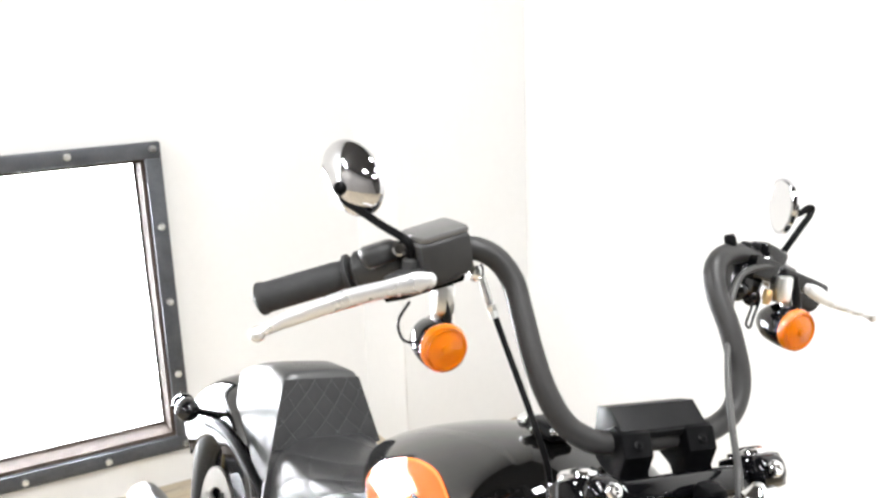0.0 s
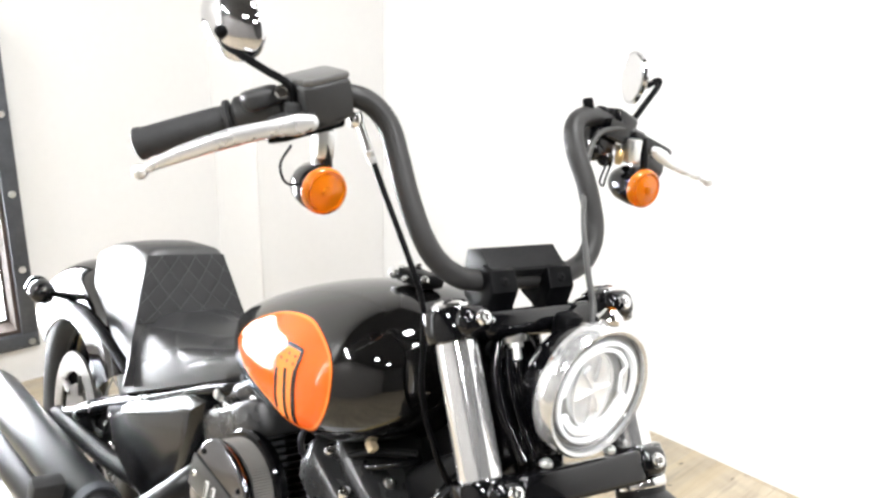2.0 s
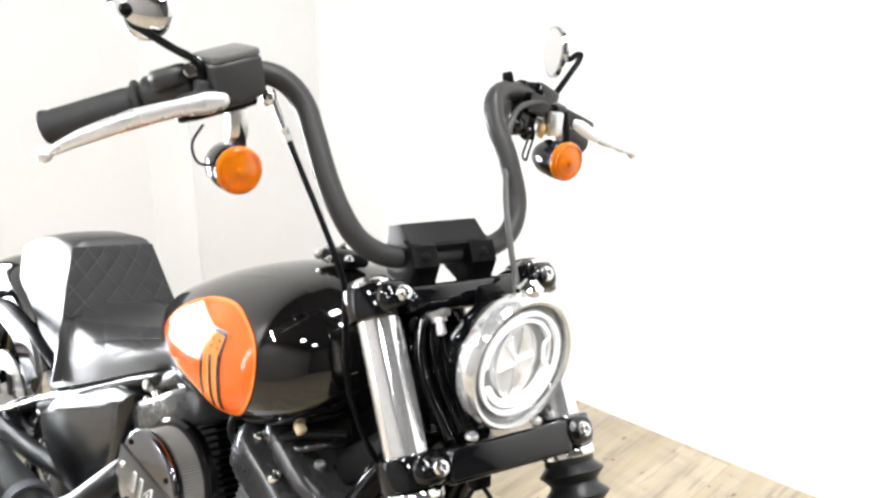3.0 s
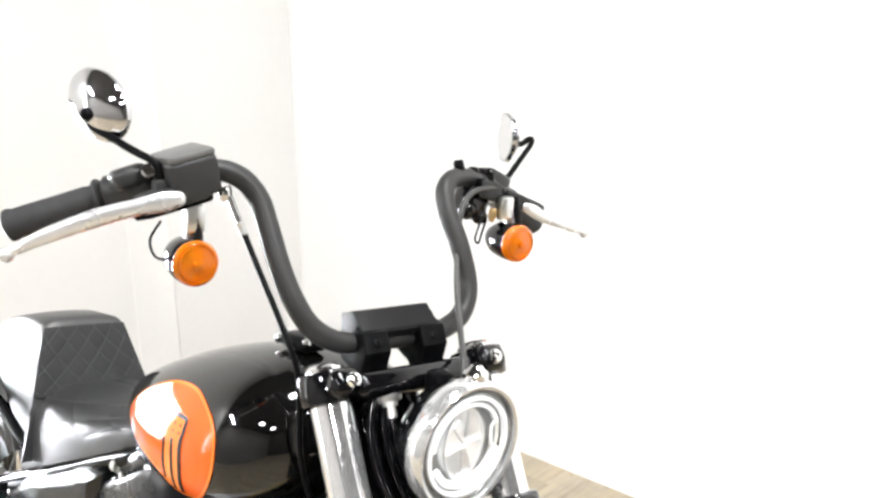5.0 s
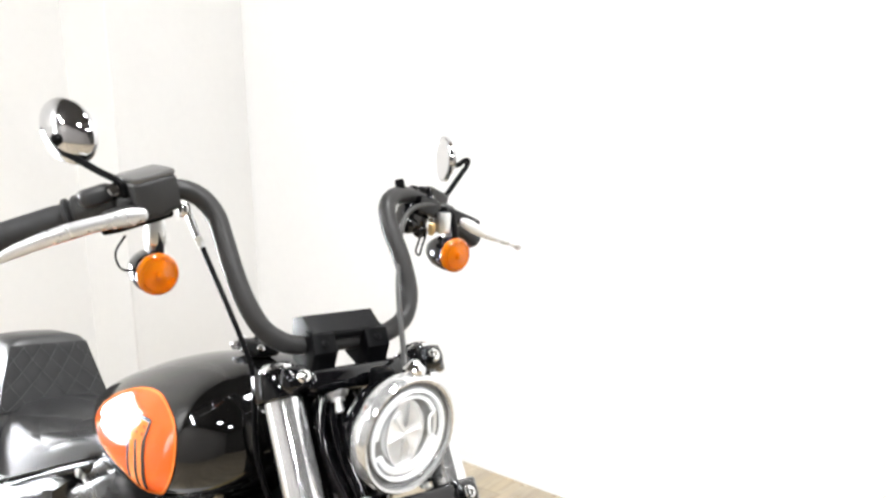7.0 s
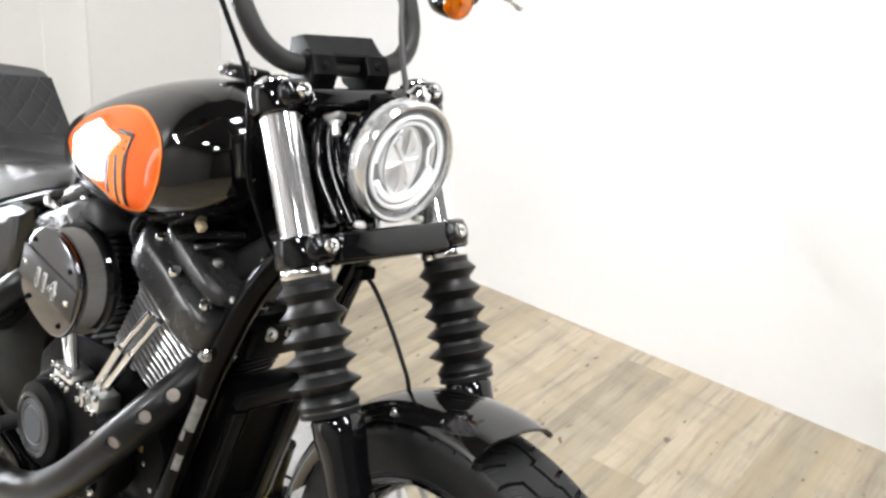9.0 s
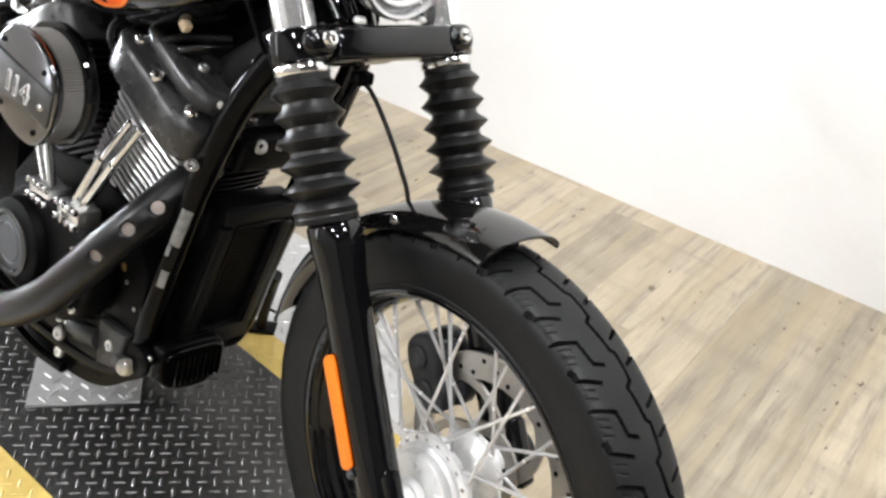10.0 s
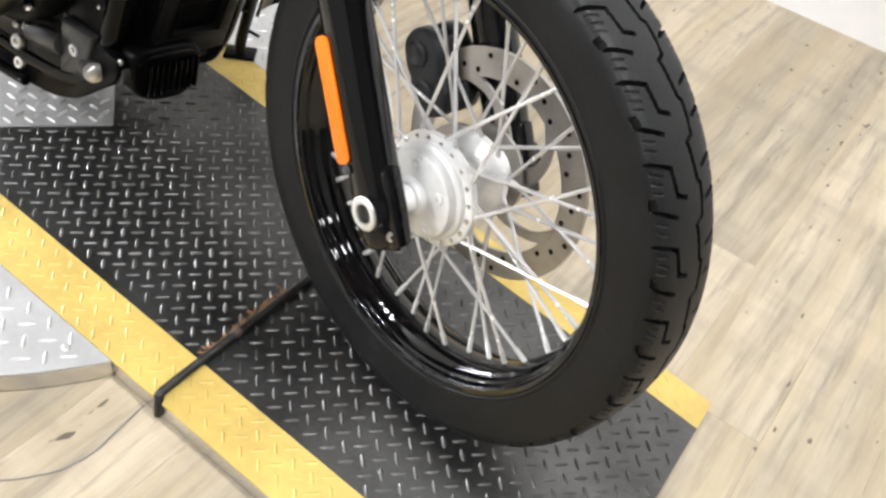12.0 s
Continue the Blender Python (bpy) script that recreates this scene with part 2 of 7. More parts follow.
CALIPER = material("dark_grey_caliper", (0.017, 0.018, 0.021), 0.40, var=0.2, scale=30, bump=0.1, bump_scale=500, spec=0.4)
STEEL = material("disc_steel", (0.36, 0.345, 0.325), 0.32, metal=1.0, var=0.15, scale=30, stretch=(1, 1, 1))
RUBBER = material("tyre_rubber", (0.0060, 0.0063, 0.0069), 0.46, var=0.35, scale=25, fine=200, bump=0.15, bump_scale=300, spec=0.30)
SIDEWALL = material("tyre_sidewall_rubber", (0.0070, 0.0074, 0.0082), 0.47, var=0.45, scale=30, fine=260, bump=0.2, bump_scale=160, spec=0.26, rough_var=0.2)
GAITER = material("gaiter_rubber", (0.0055, 0.0055, 0.0058), 0.38, var=0.3, scale=30, bump=0.1, spec=0.40)
GRIP_RUBBER = material("grip_rubber", (0.028, 0.028, 0.029), 0.6, var=0.2, scale=40, bump=0.3, bump_scale=400, spec=0.30)
LEATHER = material("black_vinyl_leather", (0.026, 0.026, 0.027), 0.32, var=0.25, scale=14, fine=150, bump=0.25, bump_scale=420, rough_var=0.12, spec=0.95)
THREAD = material("grey_thread", (0.075, 0.075, 0.078), 0.7)
AMBER = material("amber_lens", (1.0, 0.290, 0.004), 0.08, coat=0.4, var=0.1, scale=60, trans=0.62)
AMBER_CORE = material("amber_bulb", (1.0, 0.58, 0.10), 0.3, var=0.1)
REFLECTOR_ORANGE = material("orange_reflector", (0.95, 0.20, 0.012), 0.16, coat=1.0, var=0.05, scale=200)
GLASS = material("clear_glass", (1.0, 1.0, 1.0), 0.02, var=0.0, trans=1.0, rough_var=0.0)
LAMP_BOWL = material("lamp_reflector", (0.86, 0.87, 0.88), 0.14, metal=0.55, var=0.05, scale=40)
LAMP_WHITE = material("frosted_light_guide", (0.78, 0.79, 0.80), 0.22, var=0.04, coat=0.5)
LID_GREY = material("satin_grey_lid", (0.13, 0.128, 0.126), 0.34, metal=0.3, var=0.1, scale=30)
LAMP_GREY = material("lamp_grey_trim", (0.15, 0.155, 0.16), 0.3, metal=0.3, var=0.15)
MIRROR = material("mirror_glass", (0.92, 0.92, 0.93), 0.015, metal=1.0, var=0.0, rough_var=0.0)
GREY_HOSE = material("grey_cable_sheath", (0.040, 0.039, 0.0385), 0.42, var=0.15, scale=40)
BRASS = material("brass_fitting", (0.62, 0.43, 0.20), 0.3, metal=1.0)
FILTER = material("pleated_filter", (0.19, 0.183, 0.172), 0.7, var=0.15, scale=30)
HEADER_STEEL = material("heat_tinted_header", (0.30, 0.26, 0.235), 0.42, metal=0.5, var=0.25, scale=30)
OUTSIDE = bpy.data.materials.new("bright_daylight")
OUTSIDE.use_nodes = True
onode = OUTSIDE.node_tree.nodes["Principled BSDF"]
onode.inputs["Base Color"].default_value = (0.9, 0.93, 1.0, 1)
onode.inputs["Emission Color"].default_value = (0.95, 0.97, 1.0, 1)
onode.inputs["Emission Strength"].default_value = 6.0
DIFFUSER = bpy.data.materials.new("light_diffuser")
DIFFUSER.use_nodes = True
dnode = DIFFUSER.node_tree.nodes["Principled BSDF"]
dnode.inputs["Emission Color"].default_value = (1.0, 0.97, 0.92, 1)
dnode.inputs["Emission Strength"].default_value = 8.0

# ---- mesh tools ----
class G:
    """A growing mesh: points and faces."""

    def __init__(self):
        self.v, self.f = [], []

    def add(self, vs, fs, m=None):
        k = len(self.v)
        self.v += [(m @ Vector(p)) if m else Vector(p) for p in vs]
        self.f += [tuple(i + k for i in q) for q in fs]
        return self

    def loft(self, rings, closed=True, cap0=True, cap1=True):
        n = len(rings[0])
        vs = [p for r in rings for p in r]
        fs = []
        for i in range(len(rings) - 1):
            for j in range(n if closed else n - 1):
                a, b = i * n + j, i * n + (j + 1) % n
                fs.append((a, b, b + n, a + n))
        if closed and cap0:
            fs.append(tuple(reversed(range(n))))
        if closed and cap1:
            fs.append(tuple(range((len(rings) - 1) * n, len(rings) * n)))
        return self.add(vs, fs)

    def tube(self, pts, r, seg=12, caps=True, closed=False):
        pts = [Vector(p) for p in pts]
        n = len(pts)
        rs = r if isinstance(r, (list, tuple)) else [r] * n
        tang = []
        for i in range(n):
            a, b = (pts[(i - 1) % n], pts[(i + 1) % n]) if closed else (pts[max(i - 1, 0)], pts[min(i + 1, n - 1)])
            tang.append((b - a).normalized())
        side = tang[0].orthogonal().normalized()
        rings = []
        for i in range(n):
            side = (side - side.dot(tang[i]) * tang[i]).normalized()
            up = tang[i].cross(side)
            rings.append([pts[i] + rs[i] * (math.cos(2 * math.pi * k / seg) * side + math.sin(2 * math.pi * k / seg) * up) for k in range(seg)])
        if closed:
            rings.append(rings[0])
        return self.loft(rings, True, caps and not closed, caps and not closed)

    def lathe(self, prof, o=(0, 0, 0), axis=(0, 0, 1), seg=32, caps=True):
        o, ax = Vector(o), Vector(axis).normalized()
        sx = ax.orthogonal().normalized()
        sy = ax.cross(sx)
        rings = [[o + ax * h + max(r, 1e-5) * (math.cos(2 * math.pi * k / seg) * sx + math.sin(2 * math.pi * k / seg) * sy) for k in range(seg)] for r, h in prof]
        return self.loft(rings, True, caps, caps)

    def box(self, c, size, m=None, bev=0.0, seg=2):
        bm = bmesh.new()
        bmesh.ops.create_cube(bm, size=1)
        bmesh.ops.scale(bm, vec=size, verts=bm.verts)
        if bev:
            bmesh.ops.bevel(bm, geom=bm.edges, offset=bev, segments=seg, affect="EDGES", profile=0.5)
        return self.take(bm, Matrix.Translation(c) @ (m or Matrix()))

    def prism(self, poly, d0, d1, m, bev=0.0, seg=2):
        """A plate: outline in the m frame's xy, from d0 to d1 along its z."""
        bm = bmesh.new()
        a = [bm.verts.new((x, y, d0)) for x, y in poly]
        b = [bm.verts.new((x, y, d1)) for x, y in poly]
        n = len(poly)
        bm.faces.new(list(reversed(a)))
        top = bm.faces.new(b)
        for i in range(n):
            bm.faces.new((a[i], a[(i + 1) % n], b[(i + 1) % n], b[i]))
        bmesh.ops.recalc_face_normals(bm, faces=bm.faces)
        if bev:
            edges = {e for f in bm.faces if len(f.verts) == n and n > 4 or f is top for e in f.edges}
            bmesh.ops.bevel(bm, geom=list(edges), offset=bev, segments=seg, affect="EDGES", profile=0.5)
        return self.take(bm, m)

    def ball(self, c, r, m=None, u=16, w=10):
        bm = bmesh.new()
        bmesh.ops.create_uvsphere(bm, u_segments=u, v_segments=w, radius=r)
        return self.take(bm, Matrix.Translation(c) @ (m or Matrix()))

    def take(self, bm, m):
        bm.verts.ensure_lookup_table()
        self.add([v.co.copy() for v in bm.verts], [[v.index for v in f.verts] for f in bm.faces], m)
        bm.free()
        return self

    def data(self, name, mat, m=None, sharp=38):
        me = bpy.data.meshes.new(name)
        me.from_pydata([(m @ p) if m else p for p in self.v], [], self.f)
        for mm in mat if isinstance(mat, (list, tuple)) else [mat]:
            me.materials.append(mm)
        me.polygons.foreach_set("use_smooth", [True] * len(me.polygons))
        bm = bmesh.new()
        bm.from_mesh(me)
        bmesh.ops.recalc_face_normals(bm, faces=bm.faces)
        bm.to_mesh(me)
        bm.free()
        me.set_sharp_from_angle(angle=radians(sharp))
        me.update()
        return me


def part(name, g, mat, parent, label="", m=None, sharp=38):
    """One mesh object under a thing or a part (or a top-level one where parent is None)."""
    ob = new(name, g.data(name, mat, m, sharp) if isinstance(g, G) else g)
    if parent:
        ob.parent = parent
    return tagged(ob, label)


def thing(name, label, category, m=Matrix(), group="", kind=""):
    ob = tagged(new(name), label, category, group, kind)
    ob.matrix_world = m
    return ob


def spline(pts, n=8):
    """A smooth line through the points."""
    p = [Vector(q) for q in pts]
    p = [2 * p[0] - p[1]] + p + [2 * p[-1] - p[-2]]
    out = []
    for i in range(1, len(p) - 2):
        for k in range(n):
            t = k / n
            out.append(0.5 * ((2 * p[i]) + (p[i + 1] - p[i - 1]) * t + (2 * p[i - 1] - 5 * p[i] + 4 * p[i + 1] - p[i + 2]) * t * t + (3 * p[i] - p[i - 1] - 3 * p[i + 1] + p[i + 2]) * t ** 3))
    return out + [p[-2]]


def frame_m(o, ex, ey):
    """A frame at o with x along ex and y near ey."""
    ex = Vector(ex).normalized()
    ez = ex.cross(Vector(ey)).normalized()
    ey = ez.cross(ex)
    return Matrix.Translation(o) @ Matrix((ex, ey, ez)).transposed().to_4x4()


def lerp(table, x):
    for (a, fa), (b, fb) in zip(table, table[1:]):
        if x <= b:
            t = max(0.0, (x - a) / (b - a))
            return fa + (fb - fa) * t
    return table[-1][1]


def smooth_lerp(table, x):
    """A smooth curve through the table's points."""
    xs = [a for a, _ in table]
    i = max(0, min(len(table) - 2, sum(1 for a in xs[1:-1] if x >= a)))
    p = [table[max(0, min(len(table) - 1, i + k))] for k in (-1, 0, 1, 2)]
    h = p[2][0] - p[1][0]
    t = max(0.0, min(1.0, (x - p[1][0]) / h))
    m1 = (p[2][1] - p[0][1]) / max(1e-9, p[2][0] - p[0][0]) * h
    m2 = (p[3][1] - p[1][1]) / max(1e-9, p[3][0] - p[1][0]) * h
    return (2 * t ** 3 - 3 * t ** 2 + 1) * p[1][1] + (t ** 3 - 2 * t ** 2 + t) * m1 + (3 * t ** 2 - 2 * t ** 3) * p[2][1] + (t ** 3 - t ** 2) * m2


def hexbolt(g, p, d, r=0.006, h=0.006):
    """A flanged bolt head at p that points along d."""
    d = Vector(d).normalized()
    g.lathe([(r * 1.45, 0), (r * 1.45, h * 0.25), (r * 1.1, h * 0.3)], p, d, 16)
    g.lathe([(r, h * 0.3), (r, h * 0.9), (r * 0.86, h)], p, d, 6)
    return g


def domebolt(g, p, d, r=0.008, h=0.006):
    """A round socket screw with a dimple."""
    g.lathe([(r, 0), (r, h * 0.5), (r * 0.8, h * 0.9), (r * 0.45, h), (r * 0.42, h * 0.45), (0.0003, h * 0.4)], p, Vector(d), 16)
    return g

# ---- the room ----
def slab(name, x0, y0, z0, x1, y1, z1, mat, label, category, parent=None):
    g = G().box(((x0 + x1) / 2, (y0 + y1) / 2, (z0 + z1) / 2), (x1 - x0, y1 - y0, z1 - z0))
    ob = part(name, g, mat, parent)
    return tagged(ob, label, category, kind="structure")


# the window in the far wall: the steel frame's outer edges
WIN_Y0, WIN_Y1, WIN_Z0, WIN_Z1 = -0.93, 0.122, 0.128, 1.168
g = G()
ax, th = WX - 0.09, 0.18
# the opening from y -3.42 to -2.78 is unseen, added for a tank reflection
for y0, y1, z0, z1 in ((SOUTH - 0.2, -3.42, 0, CEIL), (-3.42, -2.78, 0, 0.3), (-3.42, -2.78, 2.2, CEIL), (-2.78, WIN_Y0 + 0.05, 0, CEIL), (WIN_Y0 + 0.05, WIN_Y1 - 0.05, 0, WIN_Z0 + 0.05), (WIN_Y0 + 0.05, WIN_Y1 - 0.05, WIN_Z1 - 0.05, CEIL), (WIN_Y1 - 0.05, 1.75, 0, CEIL)):
    g.box((ax, (y0 + y1) / 2, (z0 + z1) / 2), (th, y1 - y0, z1 - z0))
tagged(part("wall_west", g, DIM_WALL, None), "white painted wall with a low window and an added unseen opening", "wall", kind="structure")
g = G().box((0, 0, 0), (0.44, 0.70, CEIL), Matrix.Translation((-2.385, 0.820, CEIL / 2)) @ Matrix.Rotation(radians(6.5), 4, "Z") @ Matrix.Translation((-0.22, 0.35, 0)), bev=0.004, seg=1)
tagged(part("pillar", g, DIM_WALL, None), "white painted square pillar near the room's corner, darkened for shade", "pillar", kind="structure")
g = G()
hw = Vector((1, WALL_M, 0)).normalized()
g.box((0, 0, 0), (7.6, 0.15, CEIL), Matrix.Translation((1.0, WALL_Y + WALL_M * 1.0 + 0.075, CEIL / 2)) @ Matrix.Rotation(math.atan(WALL_M), 4, "Z"))
tagged(part("wall_north", g, WALL, None), "plain white painted wall beside the motorcycle", "wall", kind="structure")
slab("wall_east", EAST, SOUTH - 0.2, 0, EAST + 0.15, 2.1, CEIL, BACK_WALL, "plain grey wall", "wall")
slab("wall_south", WX - 0.18, SOUTH - 0.18, 0, EAST, SOUTH, CEIL, PALE_WALL, "plain pale grey wall", "wall")
slab("ceiling", WX - 0.18, SOUTH - 0.2, CEIL, EAST + 0.15, 2.2, CEIL + 0.12, CEILING_PAINT, "plain dark ceiling", "ceiling")
slab("ground", -14, -14, -0.25, 14, 14, -0.012, SUBFLOOR, "dark floor slab beneath the boards", "ground")

tagged(part("pavement", G().box((WX - 0.62, -1.6, -0.004), (0.8, 7.4, 0.012)), FIXTURE, None), "sunlit pale pavement outside the window", "pavement", kind="structure")

# ceiling lights
for lx, ly in CEILING_LIGHTS:
    t = thing("ceiling_light", "flat square white ceiling light with a bright diffuser", "lamp", Matrix.Translation((lx, ly, CEIL)), "ceiling lights")
    fr = G()
    for sx, sy, wx, wy in ((0, 0.20, 0.43, 0.03), (0, -0.20, 0.43, 0.03), (0.20, 0, 0.03, 0.37), (-0.20, 0, 0.03, 0.37)):
        fr.box((sx, sy, -0.03), (wx, wy, 0.06))
    part("frame", fr, FIXTURE, t)
    part("diffuser", G().box((0, 0, -0.03), (0.37, 0.37, 0.03)), DIFFUSER, t)

# a row of small spot lamps
for lx, ly in SPOTS:
    d = Vector((1.0, 1.3, 0.185 - CEIL)).normalized()
    t = thing("spot_light", "small black ceiling spot light with a bright face", "lamp", Matrix.Translation((lx, ly, CEIL)), "ceiling spots")
    part("stem", G().tube([(0, 0, 0), (0, 0, -0.12)], 0.012, 10), SATIN_BLACK, t)
    part("can", G().lathe([(0.05, -0.16), (0.075, -0.14), (0.085, -0.03), (0.078, -0.03), (0.07, -0.10)], Vector((0, 0, -0.185)) + d * 0.02, d, 24, False), SATIN_BLACK, t)

# the window: a bolted flat-bar frame, a rusted reveal, expanded metal behind it
window = thing("window_1", "dark bolted steel window frame with rusty reveal and mesh", "window", Matrix.Translation((WX, 0, 0)), kind="structure")
B = 0.05
bars = [(WIN_Y0, WIN_Y1, WIN_Z1 - B, WIN_Z1), (WIN_Y0, WIN_Y1, WIN_Z0, WIN_Z0 + B), (WIN_Y0, WIN_Y0 + B, WIN_Z0 + B, WIN_Z1 - B), (WIN_Y1 - B, WIN_Y1, WIN_Z0 + B, WIN_Z1 - B)]
for y0, y1, z0, z1 in bars:
    part("frame_bar", G().box((0.015, (y0 + y1) / 2, (z0 + z1) / 2), (0.03, y1 - y0, z1 - z0), bev=0.003), STEEL_DARK, window)
for k in range(5):
    for yy, zz in ((WIN_Y1 - 0.024, WIN_Z0 + 0.02 + k * 0.25), (WIN_Y0 + 0.024, WIN_Z0 + 0.02 + k * 0.25), (WIN_Y1 - 0.024 - k * 0.251, WIN_Z1 - 0.02), (WIN_Y1 - 0.024 - k * 0.251, WIN_Z0 + 0.02)):
        if k or yy == WIN_Y1 - 0.024:
            part("bolt", domebolt(G(), (0.030, yy, zz), (1, 0, 0), 0.011, 0.007), ALLOY, window)
iy0, iy1, iz0, iz1 = WIN_Y0 + B, WIN_Y1 - B, WIN_Z0 + B, WIN_Z1 - B
for k, (y0, y1, z0, z1) in enumerate(((iy0, iy1, iz1 - 0.012, iz1), (iy0, iy1, iz0, iz0 + 0.012), (iy0, iy0 + 0.012, iz0, iz1), (iy1 - 0.012, iy1, iz0, iz1))):
    part("reveal", G().box((-0.040, (y0 + y1) / 2, (z0 + z1) / 2), (0.10, y1 - y0, z1 - z0 - (0.026 if k > 1 else 0))), RUST, window, "brown rusted reveal plate")
# scalloped edge strip of the expanded metal
strip = G()
nn_s = 84
for side in range(4):
    for k in range(nn_s):
        a = (k + 0.5) / nn_s
        if side < 2:
            p = (-0.080, (iy0, iy1)[side] + (0.014, -0.014)[side], iz0 + a * (iz1 - iz0))
            strip.ball(p, 0.0085, Matrix.Diagonal((0.35, 1.0, 1.1, 1)), 8, 6)
        else:
            p = (-0.080, iy0 + a * (iy1 - iy0), (iz0, iz1)[side - 2] + (0.014, -0.014)[side - 2])
            strip.ball(p, 0.0085, Matrix.Diagonal((0.35, 1.1, 1.0, 1)), 8, 6)
part("mesh_edge", strip, RUST, window)
mesh = G()
pw, ph = 0.031, 0.0135
for i in range(int((iz1 - iz0) / ph)):
    z = iz0 + i * ph
    pts = []
    for j in range(int((iy1 - iy0) / pw * 2) + 1):
        pts.append((-0.080 + (0.0015 if j % 2 else -0.0015), iy0 + j * pw / 2, z + (ph * 0.5 if (j + i) % 2 else 0)))
    mesh.tube(pts, 0.0014, 4, False)
tagged(part("wire_mesh", mesh, STEEL_DARK, window), kind="stuff")
part("pane", G().box((-0.105, (iy0 + iy1) / 2, (iz0 + iz1) / 2), (0.005, iy1 - iy0, iz1 - iz0)), GLASS, window).visible_shadow = False
out = part("backdrop", G().box((WX - 0.9, -1.6, 1.3), (0.05, 7.4, 3.4)), OUTSIDE, None)
tagged(out, "overbright daylight outside the window", "backdrop", kind="structure")
# ---- turntable, runway ----
TT_R = 0.686
NEAR_O, NEAR_I = (lambda x: -0.2545 + 0.054 * x), (lambda x: -0.1745 + 0.048 * x)
FAR_I, FAR_O = (lambda x: 0.2555 - 0.012 * x), (lambda x: 0.318 - 0.030 * x)
FRONT_X, REAR_X = (lambda y: 0.395 - 0.12 * y), -2.15


def quad_slab(g, pts, z0, z1):
    n = len(pts)
    return g.add([(x, y, z1) for x, y in pts] + [(x, y, z0) for x, y in pts], [tuple(range(n))] + [tuple(reversed(range(n, 2 * n)))] + [(i, i + n, (i + 1) % n + n, (i + 1) % n) for i in range(n)])


def front_pt(f):
    x = 0.36
    for _ in range(6):
        x = FRONT_X(f(x))
    return (x, f(x))


def lug(g, x, y, z, a, size=0.0118, h=0.0024):
    """One raised lens-shaped lug of tread plate."""
    c, s = math.cos(a), math.sin(a)
    loc = [(-1, 0, 0), (-0.5, 0.23, 0), (0.5, 0.23, 0), (1, 0, 0), (0.5, -0.23, 0), (-0.5, -0.23, 0), (-0.5, 0, h), (0.5, 0, h)]
    vs = [(x + size * (px * c - py * s), y + size * (px * s + py * c), z + pz) for px, py, pz in loc]
    g.add(vs, [(0, 6, 1), (1, 6, 7, 2), (2, 7, 3), (3, 7, 4), (4, 7, 6, 5), (5, 6, 0)])


def lug_grid(o, pitch, a, n):
    """Places and directions of tread lugs: a chequer of two crossed directions."""
    for i in range(-n, n + 1):
        for j in range(-n, n + 1):
            x, y = i * pitch, j * pitch
            yield o[0] + x * math.cos(a) - y * math.sin(a), o[1] + x * math.sin(a) + y * math.cos(a), a + (0 if (i + j) % 2 else math.pi / 2)


RUNWAY_GRID = list(lug_grid((-0.341, -0.043), 0.0221, radians(50), 100))
turntable = thing("turntable", "round silver tread-plate motorcycle turntable with a black runway", "turntable", Matrix.Translation((0, 0, 0)))
disc = G()
for side, TT_C in ((0, (-0.885, 0.03)), (1, (-0.900, -0.045))):
    ring = [(TT_C[0] + TT_R * math.cos(2 * math.pi * k / 128), TT_C[1] + TT_R * math.sin(2 * math.pi * k / 128)) for k in range(128)]
    pts = [p for p in ring if (p[1] < NEAR_O(p[0]) - 0.001 if side == 0 else p[1] > FAR_O(p[0]) + 0.001)]
    ang = (lambda p: math.atan2(p[1] - TT_C[1], p[0] - TT_C[0]) % (2 * math.pi))
    pts.sort(key=ang)
    edge = NEAR_O if side == 0 else FAR_O
    ends = []
    for sgn in (-1, 1):
        x = TT_C[0] + sgn * 0.6
        for _ in range(8):
            dy = edge(x) - TT_C[1]
            x = TT_C[0] + sgn * math.sqrt(TT_R ** 2 - dy ** 2)
        ends.append((x, edge(x) + (-0.001 if side == 0 else 0.001)))
    poly = [ends[0]] + pts + [ends[1]] if side == 0 else [ends[1]] + pts + [ends[0]]
    gg = quad_slab(G(), poly, PLAT - 0.003, PLAT)
    plate = part("deck_plate", gg, SILVER_PLATE, turntable, "silver tread plate deck")
    part("skirt", quad_slab(G(), poly, 0.001, PLAT - 0.0031), SKIRT, turntable, "bent silver plate skirt")
    gl = G()
    for x, y, q in lug_grid(TT_C, 0.030, radians(52), 36):
        if (x - TT_C[0]) ** 2 + (y - TT_C[1]) ** 2 < (TT_R - 0.014) ** 2 and (y < NEAR_O(x) - 0.013 if side == 0 else y > FAR_O(x) + 0.013):
            lug(gl, x, y, PLAT, q, 0.0135, 0.0028)
    tagged(part("tread", gl, SILVER_PLATE, plate, "raised tread lugs"), kind="stuff")
    part("screw", domebolt(G(), (-0.325, -0.30, PLAT) if side == 0 else (-0.40, 0.40, PLAT), (0, 0, 1), 0.006, 0.0015), ALLOY, plate)
runway = part("runway", quad_slab(G(), [(REAR_X, NEAR_I(REAR_X)), front_pt(NEAR_I), front_pt(FAR_I), (REAR_X, FAR_I(REAR_X))], 0.002, PLAT), BLACK_PLATE, turntable, "black tread plate runway")
